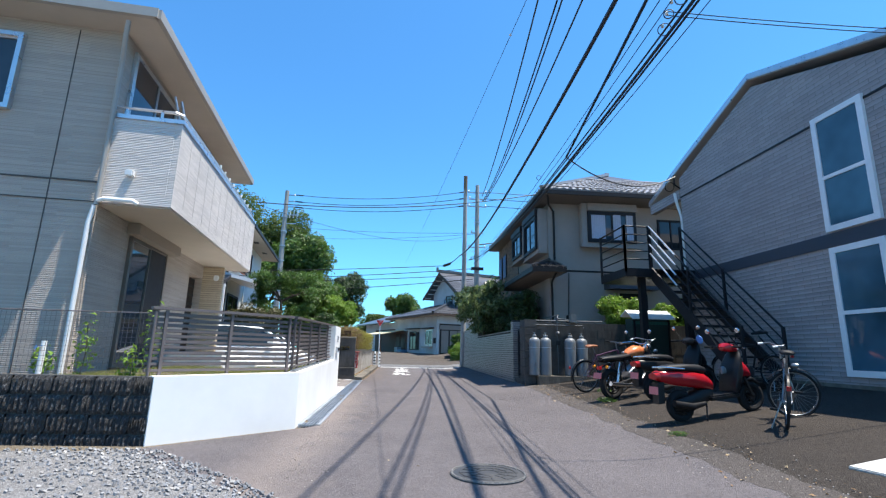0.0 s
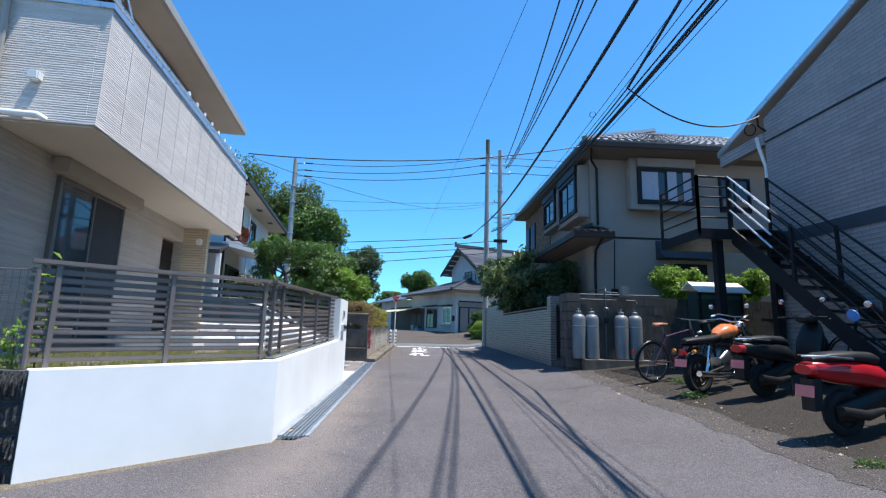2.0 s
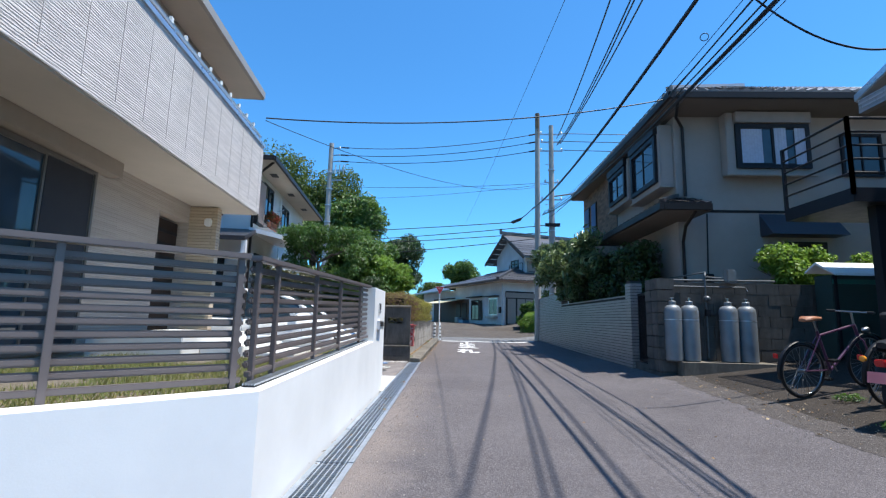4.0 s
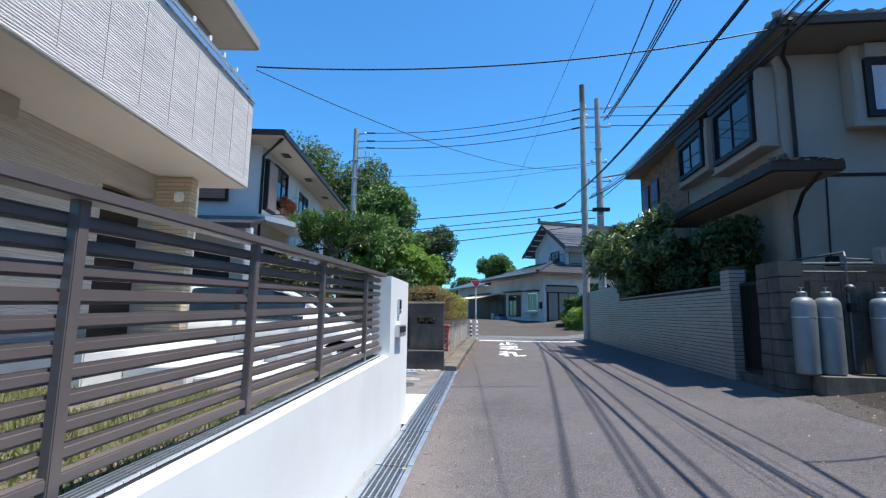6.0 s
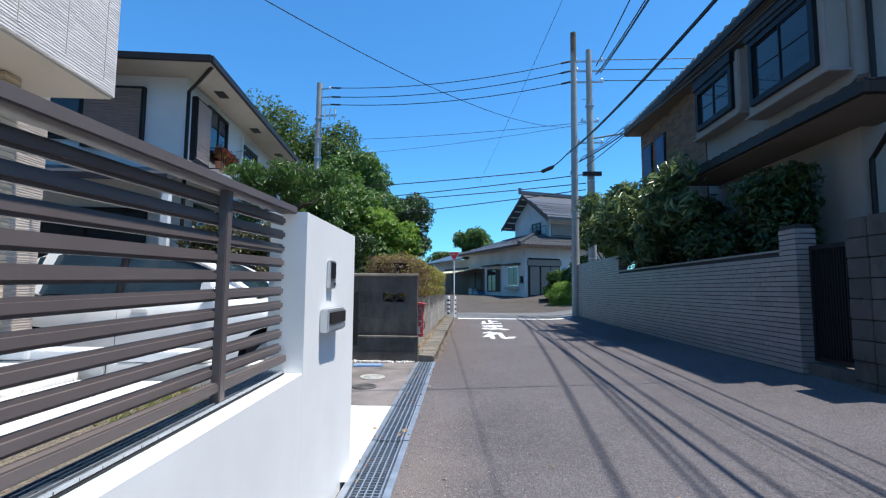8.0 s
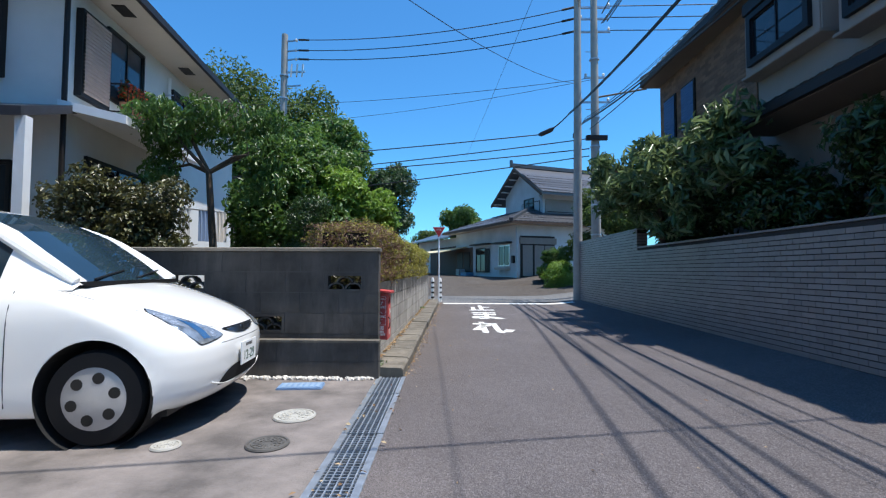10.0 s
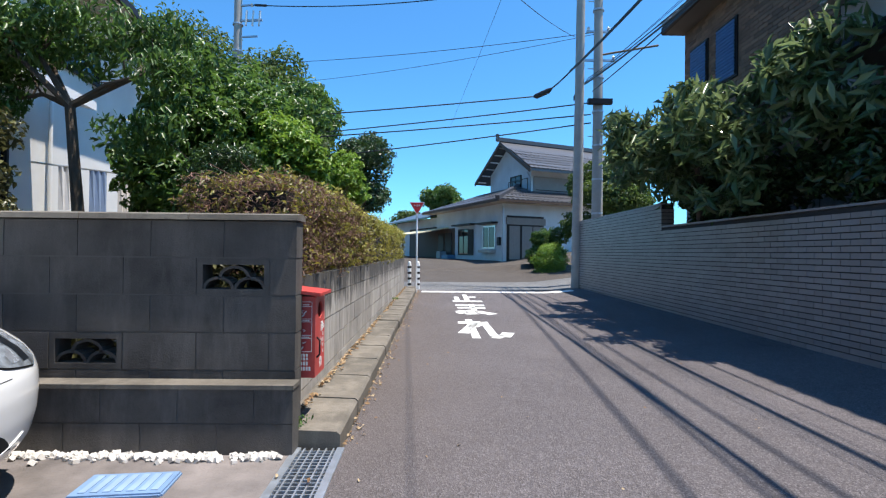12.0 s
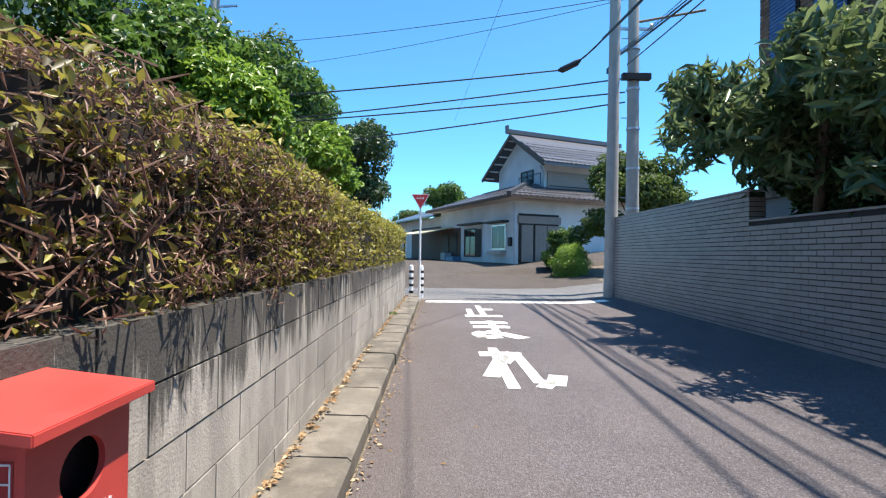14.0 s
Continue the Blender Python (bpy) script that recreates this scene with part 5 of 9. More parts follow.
    part("awning", Geo().add([(0.0, 6.2, 2.75), (0.0, 11.5, 2.75), (-2.0, 11.5, 2.35), (-2.0, 6.2, 2.35), (0.0, 6.2, 2.70), (0.0, 11.5, 2.70), (-2.0, 11.5, 2.30), (-2.0, 6.2, 2.30)],
                             [(0, 3, 2, 1), (4, 5, 6, 7), (3, 7, 6, 2), (0, 4, 7, 3), (1, 2, 6, 5)]), plain("cream_awning", (0.62, 0.55, 0.36), 0.7), h, "cream porch awning")
    # Brown timber and black panels added; their dark colours stand for the awning's shade.
    part("timber_front", Geo().box(-0.02, 5.3, 0.55, 0.0, 8.0, 2.66).box(0.325, 8.0, 0.55, 0.35, 14.0, 2.9), WOOD_BROWN, h, "brown timber front added dark for the shade under the awning")
    for y0 in (5.7, 6.8):
        part("shade_panel", Geo().box(-0.05, y0, 0.6, -0.021, y0 + 0.9, 2.4), BLACK_PAINT, h)
    for y in (6.4, 9.0, 11.3):
        part("awning_post", Geo().box(-1.95, y, 0.5, -1.87, y + 0.08, 2.33), WOOD_BROWN, h)
    part("step", Geo().box(0.3, -0.5, 0.5, 2.4, 0.0, 0.75), CONCRETE_PALE, h)
    part("clutter_shelf", Geo().box(-0.6, 5.0, 0.5, -0.1, 5.9, 1.1), plain("blue_plastic", (0.12, 0.25, 0.38), 0.5), h, bevel=0.02)
    part("clutter_box", Geo().box(-0.5, 6.3, 0.5, -0.1, 6.9, 1.3), plain("grey_plastic", (0.3, 0.33, 0.35), 0.5), h, bevel=0.02)


build_house_one()
build_house_two()
build_apartment()
build_house_four()
build_house_three()


# ---------------------------------------------------------------- right-hand walls
def build_tile_wall():
    w = thing("wall_tile", "boundary wall faced with pale brick-shaped tiles", "wall", kind="structure")
    part("core", Geo().box(3.312, 14.70, 0.0, 3.52, 21.2, 1.70).box(3.312, 21.2, 0.0, 3.52, 26.05, 2.10).box(3.312, 14.42, 0.0, 3.52, 14.70, 2.02), MORTAR_TILE, w)
    tl, th = 0.215, 0.064
    rest = Geo()
    cache = {}
    count = 0
    for zone, (y0, y1, zt) in enumerate(((14.71, 21.2, 1.70), (21.2, 26.05, 2.10))):
        r = 0
        while 0.12 + (r + 1) * th < zt + 0.01:
            y = y0 - (tl / 2 if r % 2 else 0)
            z = 0.12 + r * th
            while y < y1:
                a, b = max(y, y0), min(y + tl - 0.006, y1)
                if b - a > 0.03:
                    if count < 300 and 16.6 < y < 21.2 and z > 0.2:
                        key = round(b - a, 3)
                        if key not in cache:
                            cache[key] = Geo().box(0, 0, 0, 0.016, b - a, th - 0.011).mesh("tile")
                        t = part("tile", cache[key], TILE_WALL, w)
                        t.location = (3.30, a, z)
                        count += 1
                    else:
                        rest.box(3.30, a, z, 3.316, b, z + th - 0.011)
                y += tl
            r += 1
    for r in range(29):
        z = 0.12 + r * th
        rest.box(3.296, 14.40, z, 3.33, 14.71, z + th - 0.011)
        rest.box(3.33, 14.396, z, 3.53, 14.42, z + th - 0.011)
    for r in range(25, 30):
        z = 0.12 + r * th
        rest.box(3.298, 21.185, z, 3.525, 21.1995, z + th - 0.011)
    tagged(part("tiles", rest, TILE_WALL, w, fix=False), kind="stuff")
    for a, b, z in ((14.71, 21.2, 1.70), (21.2, 26.05, 2.10)):
        part("coping", Geo().box(3.295, a, z + 0.005, 3.53, b, z + 0.03), TILE_WALL, w)
    g = thing("garden_gate", "dark metal lattice gate between wall piers", "gate")
    part("gate_frame", Geo().box(3.44, 13.70, 0.4, 3.48, 13.75, 1.75).box(3.44, 14.35, 0.4, 3.48, 14.40, 1.75).box(3.44, 13.75, 1.7, 3.48, 14.35, 1.75).box(3.44, 13.75, 0.4, 3.48, 14.35, 0.45), BLACK_PAINT, g)
    for i in range(14):
        part("bar", Geo().box(3.45, 13.77 + 0.042 * i, 0.45, 3.47, 13.785 + 0.042 * i, 1.7), BLACK_PAINT, g)
    part("back_panel", Geo().box(3.475, 13.75, 0.45, 3.48, 14.35, 1.7), BLACK_PAINT, g)
    part("step", Geo().box(3.36, 13.70, 0.1, 3.62, 14.39, 0.38), BLOCK_DARK, g)
    p = thing("gate_pier", "rough dark stone gate pier", "pier", kind="structure")
    rnd = random.Random(2)
    for i in range(9):
        for k in range(2):
            y = 13.12 + 0.285 * k
            d = rnd.uniform(0, 0.012)
            part("stone", Geo().box(3.33 - d, y, 0.10 + 0.208 * i, 3.62 + d, y + 0.278, 0.30 + 0.208 * i), BLOCK_DARK, p, bevel=0.006)
    b = thing("wall_yard_block", "dark concrete block wall behind the gas bottles", "wall", kind="structure")
    part("core", Geo().box(3.62, 13.36, 0.1, 9.0, 13.48, 1.92), MORTAR, b)
    for r in range(9):
        x = 3.63 + (0.2 if r % 2 else 0)
        while x < 8.9:
            part("block", Geo().box(x, 13.345 + rnd.uniform(-0.003, 0.003), 0.12 + r * 0.2, x + 0.39, 13.49, 0.312 + r * 0.2), BLOCK_DARK, b)
            x += 0.40
    part("bottle_plinth", Geo().box(3.625, 12.86, 0.2, 5.25, 13.34, 0.50), BLOCK_KERB, b, "low concrete plinth")


build_tile_wall()


# ---------------------------------------------------------------- poles, wires, signs
def build_pole(x, y, h, r0, r1, mat, label, lean=(0, 0)):
    p = thing("utility_pole", label, "utility pole", pose(x, y, 0))
    z = gz(x, y) - 0.1
    part("shaft", Geo().tube([(0, 0, z), (lean[0] * 0.5, lean[1] * 0.5, h / 2), (lean[0], lean[1], h)], [r0, (r0 + r1) / 2, r1], 16), mat, p, smooth=True)
    return p


def insulator(g, x, y, z, s=1.0):
    g.lathe((x, y, z), [(0.02 * s, 0), (0.05 * s, 0.02 * s), (0.03 * s, 0.05 * s), (0.05 * s, 0.07 * s), (0.02 * s, 0.12 * s)], 10)
    return g


def build_poles():
    a = build_pole(3.27, 26.1, 10.79, 0.15, 0.10, POLE_CONC, "tall plain concrete pole with a rusty top", (-0.02, -0.35))
    part("rusty_top", Geo().tube([(-0.015, -0.31, 9.6), (-0.02, -0.35, 10.8)], 0.106, 14), POLE_WOOD, a, smooth=True)
    for i in range(6):
        part("band", Geo().tube([(0, 0, 0.75 + 0.22 * i), (0, 0, 0.78 + 0.22 * i)], 0.152, 14), GALV, a)
    part("dark_clamp", Geo().box(-0.12, -0.12, 5.5, 0.12, 0.02, 5.62), BLACK_PAINT, a)
    b = build_pole(4.1, 26.9, 10.7, 0.17, 0.11, POLE_CONC, "concrete utility pole carrying cross arms and cables")
    for z, l in ((10.25, 0.55), (9.85, 0.5), (9.4, 0.55), (7.8, 0.35), (6.95, 0.5)):
        arm = part("cross_arm", Geo().bar((-l, 0, z), (l, 0, z), 0.06, 0.06), GALV, b)
        for x in (-l + 0.05, l - 0.05):
            part("insulator", insulator(Geo(), x, 0, z + 0.03), PORCELAIN, arm, smooth=True)
    for z in (1.4, 2.4, 3.4, 4.4, 5.4, 6.4, 8.4):
        part("band", Geo().tube([(0, 0, z), (0, 0, z + 0.05)], 0.165, 14), GALV, b)
        part("step_bolt", Geo().tube([(-0.12, 0, z + 0.3), (-0.3, 0, z + 0.3)], 0.012, 6), GALV, b)
    part("splice_box", Geo().box(-0.35, -0.25, 5.6, 0.35, -0.1, 5.75), BLACK_PAINT, b)
    part("lamp_arm", Geo().tube([(0, 0, 7.1), (1.6, -0.4, 7.25)], 0.03, 6), POLE_WOOD, b)
    l = build_pole(-7.38, 29.0, 10.48, 0.17, 0.12, POLE_CONC, "concrete utility pole with switch gear before the trees")
    for z in (10.2, 9.8, 9.45):
        part("insulator_arm", Geo().bar((0, 0, z), (0.5, -0.1, z), 0.05, 0.05), GALV, l)
        part("insulator", insulator(Geo(), 0.5, -0.1, z - 0.06), PORCELAIN, l, smooth=True)
    sw = part("switch_arm", Geo().bar((-0.1, 0, 8.95), (0.85, -0.1, 8.95), 0.06, 0.06), GALV, l)
    part("switch_arm", Geo().bar((-0.1, 0, 8.4), (0.7, -0.1, 8.4), 0.05, 0.05), GALV, l)
    for k in range(3):
        part("cutout", Geo().tube([(0.3 + 0.22 * k, -0.1, 8.75), (0.33 + 0.22 * k, -0.1, 9.25)], 0.035, 8), PORCELAIN, sw, smooth=True)
    for i in range(8):
        part("band", Geo().tube([(0, 0, 2.5 + 0.9 * i), (0, 0, 2.55 + 0.9 * i)], 0.17, 14), GALV, l)


def wire(name, a, b, sag, r, label, seg=24, extra=None):
    a, b = Vector(a), Vector(b)
    pts = [a.lerp(b, i / seg) - Vector((0, 0, 4 * sag * (i / seg) * (1 - i / seg))) for i in range(seg + 1)]
    return tagged(part(name, Geo().tube(pts, r, 6), CABLE, smooth=True), label, "cable", "overhead cables")


def build_wires():
    hv, tel = "thin overhead power line", "thick black overhead telephone cable"
    # three lines from the far left pole to the right pole and on
    for z, zl in ((10.3, 10.22), (9.9, 9.8), (9.45, 9.45)):
        wire("power_line", (-6.88, 28.9, zl), (3.55, 26.9, z), 0.35, 0.016, hv)
        wire("power_line", (4.65, 26.9, z), (30, 24.0, z + 0.3), 0.5, 0.016, hv)
    # lines along the lane, over the camera to a pole behind
    for (x, z), (x2, z2), sag, r in (((4.38, 10.05), (0.64, 12.09), 2.08, 0.020), ((4.36, 9.70), (0.78, 10.66), 2.55, 0.017), ((4.42, 9.72), (0.92, 10.68), 2.55, 0.017), ((4.55, 9.77), (2.25, 10.20), 1.62, 0.020)):
        wire("power_line", (x, 26.9, z), (x2, -14.0, z2), sag, r, hv, 40)
    # thick telephone cable with a lashed thinner one
    wire("telephone_cable", (2.95, 25.9, 6.18), (1.24, -14.0, 6.0), 1.57, 0.024, tel, 40)
    wire("lashed_cable", (2.97, 25.9, 6.24), (1.28, -14.0, 6.05), 1.56, 0.009, "thin cable lashed along the telephone cable", 40)
    wire("telephone_cable", (2.95, 25.9, 6.18), (2.30, 26.5, 5.74), 0.05, 0.020, tel, 12)
    wire("telephone_cable", (2.30, 26.5, 5.74), (-30.0, 33.0, 6.0), 0.45, 0.018, tel, 40)
    # thick cable to the knot over the forecourt, and on to the far pole
    wire("telephone_cable", (3.9, 26.8, 6.0), (3.60, 10.27, 5.46), 0.25, 0.014, tel, 30)
    wire("telephone_cable", (3.60, 10.27, 5.46), (0.91, -14.0, 7.49), 0.29, 0.024, tel, 40)
    for k, (dx, dz, sag, r) in enumerate(((0.0, 0.0, 1.75, 0.018), (0.10, 0.05, 1.77, 0.013), (0.05, 0.12, 1.70, 0.011), (-0.30, 0.16, 1.62, 0.005), (-0.18, 0.12, 1.68, 0.005), (0.26, 0.02, 1.80, 0.005))):
        wire("bundle_cable", (3.62 + 0.02 * k, 26.8, 6.16 + 0.04 * k), (1.81 + dx, -14.0, 5.92 + dz), sag, r, "bundle of thin black service cables", 40)
    # coils hanging where the house drops leave the bundle
    for x, y, z, r in ((2.84, 4.75, 4.78, 0.05), (2.90, 4.95, 4.74, 0.07), (2.80, 4.45, 4.72, 0.06), (2.99, 10.4, 4.98, 0.05)):
        tagged(part("cable_coil", Geo().torus((x, y, z), r, 0.006, (0.5, 1.0, 0.2), 20, 5), CABLE, smooth=True), "loose coil of black cable on the bundle", "cable coil", "cable coils")
    for k, (x, y, z) in enumerate(((2.80, 4.62, 4.84), (2.86, 4.82, 4.86), (2.91, 5.0, 4.84))):
        tagged(part("drop_clamp", insulator(Geo(), x, y, z - 0.04, 0.4), PORCELAIN, smooth=True), "small white clamp on the cable bundle", "cable clamp", "drop clamps")
    for dz in (0.0, 0.05):
        wire("service_drop", (2.86, 4.82, 4.82 + dz), (16.0, 5.6, 6.6 + 2 * dz), 0.35, 0.006, "thin service cable to the apartments", 24)
    wire("thin_wire", (2.42, -6.0, 6.13), (0.02, 40.0, 8.25), 0.33, 0.005, "hair-thin wire with a small marker ball", 40)
    tagged(part("wire_marker", Geo().lathe((1.69, 7.5, 6.43), [(0.0, -0.02), (0.02, -0.01), (0.02, 0.01), (0.0, 0.02)], 10), PORCELAIN, smooth=True), "small pale marker ball on the thin wire", "wire marker")
    wire("service_drop", (3.60, 10.27, 5.46), (6.75, 11.2, 5.52), 0.45, 0.015, "service cable sagging to the apartments")
    # cables across the crossing
    for z0, z1, y0 in ((5.8, 5.7, 36.0), (5.5, 5.35, 33.0), (4.7, 5.1, 38.0)):
        wire("street_cable", (-30, y0, z0), (3.9, 26.9, z1), 0.6, 0.018, "cable across the side street", 30)
    wire("thin_wire", (-16, 38, 11.0), (4.1, 26.9, 7.8), 0.4, 0.010, hv, 30)
    wire("thin_wire", (-16, 40, 10.4), (4.1, 26.9, 7.75), 0.5, 0.008, hv, 30)
    wire("house_drop", (-3.88, 12.6, 4.75), (4.2, 14.2, 5.95), 0.28, 0.012, "service cable between two houses", 30)
    wire("house_drop", (-3.88, 12.6, 4.7), (3.5, 26.9, 7.6), 0.6, 0.007, "thin service cable to a house", 30)
    for z, zl in ((10.3, 10.22), (9.9, 9.8), (9.45, 9.45)):
        for k, (t, ln) in enumerate(((0.03, 0.05), (0.97, 0.03))):
            a, b = Vector((-6.88, 28.9, zl)), Vector((3.55, 26.9, z))
            q = [a.lerp(b, u) - Vector((0, 0, 1.4 * u * (1 - u))) for u in (t - 0.02, t, t + 0.02)]
            tagged(part("line_sleeve", Geo().tube(q, 0.04, 8), CABLE, smooth=True), "black insulating sleeve on a power line", "cable sleeve", "line sleeves")
    w = tagged(part("cable_splice", Geo().tube([(2.12, 26.54, 5.735), (2.20, 26.52, 5.735), (2.50, 26.32, 5.83), (2.58, 26.25, 5.88)], [0.03, 0.075, 0.075, 0.03], 10), CABLE, smooth=True), "black cable splice hanging by the pole", "cable box")


def build_sign():
    s = thing("stop_sign", "red triangular stop sign on a thin white post", "road sign", pose(-1.15, 25.74, 0))
    z = gz(-1.15, 25.74)
    part("post", Geo().tube([(0, 0, z - 0.1), (0, 0, 2.5)], 0.024, 10), WHITE_PAINT, s, smooth=True)
    tri = [(-0.205, 2.57), (0.205, 2.57), (0.0, 2.22)]
    face = part("panel", Geo().prism(tri, -0.035, -0.028, "xz"), WHITE_PAINT, s, bevel=0.0)
    part("red_face", Geo().prism([(-0.185, 2.56), (0.185, 2.56), (0.0, 2.245)], -0.038, -0.0355, "xz"), SIGN_RED, face, "red face")
    for k in range(3):
        x = -0.085 + 0.06 * k
        part("letter_bar", Geo().box(x, -0.0405, 2.465, x + 0.045, -0.0385, 2.475).box(x + 0.018, -0.0405, 2.476, x + 0.027, -0.0385, 2.51).box(x + 0.005, -0.0405, 2.49, x + 0.04, -0.0385, 2.498), WHITE_PAINT, face)
    for x, y, h in ((-1.37, 26.35, 0.98), (-1.13, 26.35, 0.98)):
        b = thing("bollard", "white guard post with dark bands", "bollard", pose(x, y, 0), "guard posts")
        part("pipe", Geo().lathe((0, 0, gz(x, y) - 0.02), [(0.05, 0), (0.05, 0.72), (0.04, 0.78), (0.01, 0.8)], 14), WHITE_PAINT, b, smooth=True)
        for k in range(4):
            part("band", Geo().tube([(0, 0, 0.30 + 0.16 * k), (0, 0, 0.36 + 0.16 * k)], 0.052, 14), BLACK_PAINT, b)


build_poles()
build_wires()
build_sign()


# ---------------------------------------------------------------- planting
def leaf_cloud(name, blobs, n, size, mat, parent, seed, droop=0.0, narrow=0.45, shell=0.55):
    """Many small folded leaves spread through a group of ellipsoids, most near their skin."""
    r = np.random.RandomState(seed)
    vol = np.array([b[3] * b[4] * b[5] for b in blobs]) ** 0.75
    pick = r.choice(len(blobs), n, p=vol / vol.sum())
    B = np.array(blobs)[pick]
    d = r.normal(size=(n, 3))
    d /= np.linalg.norm(d, axis=1)[:, None]
    rad = shell + (1 - shell) * r.rand(n) ** 0.6
    lump = 1 + 0.18 * np.sin(d[:, 0] * 5 + pick) * np.cos(d[:, 1] * 6 + 2 * pick) + 0.12 * np.sin(d[:, 2] * 9 + pick)
    c = B[:, :3] + d * B[:, 3:6] * (rad * lump)[:, None]
    nrm = d * 0.9 + r.normal(size=(n, 3)) * 0.7 + np.array([0, 0, 0.5])
    nrm /= np.linalg.norm(nrm, axis=1)[:, None]
    t = np.cross(nrm, r.normal(size=(n, 3)))
    t += np.array([0, 0, -droop])
    t /= np.linalg.norm(t, axis=1)[:, None]
    s = np.cross(nrm, t)
    L = size * (0.6 + 0.8 * r.rand(n))[:, None]
    W = L * narrow
    fold = nrm * W * 0.35
    v = np.empty((n, 4, 3))
    v[:, 0] = c - t * L * 0.5
    v[:, 1] = c + s * W * 0.5 + fold
    v[:, 2] = c + t * L * 0.5 - nrm * L * 0.12
    v[:, 3] = c - s * W * 0.5 + fold
    me = bpy.data.meshes.new(name)
    me.vertices.add(4 * n)
    me.vertices.foreach_set("co", v.reshape(-1))
    me.loops.add(6 * n)
    base = np.arange(n)[:, None] * 4
    idx = np.concatenate([base + np.array([[0, 1, 2]]), base + np.array([[0, 2, 3]])], axis=1).reshape(-1)
    me.loops.foreach_set("vertex_index", idx.astype(np.int32))
    me.polygons.add(2 * n)
    me.polygons.foreach_set("loop_start", np.arange(0, 6 * n, 3, dtype=np.int32))
    me.update()
    me.validate()
    me.materials.append(mat)
    return part(name, me, mat, parent)


def limbs(parent, base, tips, r0, seed, mat=None, split=0.45):
    """A tapered trunk that forks to the given tips."""
    rnd = random.Random(seed)
    base = Vector(base)
    fork = base.lerp(Vector([sum(t[i] for t in tips) / len(tips) for i in range(3)]), split)
    g = Geo().tube([base, base.lerp(fork, 0.5) + Vector((rnd.uniform(-0.05, 0.05), rnd.uniform(-0.05, 0.05), 0)), fork], [r0, r0 * 0.8, r0 * 0.65], 9)
    for t in tips:
        t = Vector(t)
        mid = fork.lerp(t, 0.5) + Vector((rnd.uniform(-0.15, 0.15), rnd.uniform(-0.15, 0.15), 0.1))
        g.tube([fork, mid, t], [r0 * 0.5, r0 * 0.32, r0 * 0.1], 7)
        for _ in range(3):
            q = mid.lerp(t, rnd.random())
            g.tube([q, q + Vector((rnd.uniform(-0.4, 0.4), rnd.uniform(-0.4, 0.4), rnd.uniform(0.0, 0.4)))], [r0 * 0.18, r0 * 0.05], 5)
    return part("trunk", g, mat or BARK, parent, smooth=True)


def scatter(c, ext, n, r, seed):
    """Blob centres spread through a box about c."""
    rnd = random.Random(seed)
    return [(c[0] + rnd.uniform(-1, 1) * ext[0], c[1] + rnd.uniform(-1, 1) * ext[1], c[2] + rnd.uniform(-1, 1) * ext[2], r * rnd.uniform(0.7, 1.2), r * rnd.uniform(0.7, 1.2), r * rnd.uniform(0.6, 1.0)) for _ in range(n)]


def tree(name, label, category, base, blobs, n, size, mat, seed, r0=0.08, droop=0.0, narrow=0.45, extra=(), trunk=True, split=0.45, shell=0.55):
    t = thing(name, label, category)
    if trunk:
        rnd = random.Random(seed)
        tips = [b[:3] for b in rnd.sample(blobs, min(len(blobs), 6))]
        limbs(t, base, tips, r0, seed, None, split)
    leaf_cloud("crown", blobs, n, size, mat, t, seed, droop, narrow, shell)
    for k, (bl, m2, mat2, s2) in enumerate(extra):
        leaf_cloud("crown", bl, m2, s2, mat2, t, seed + 50 + k, droop, narrow)
    return t


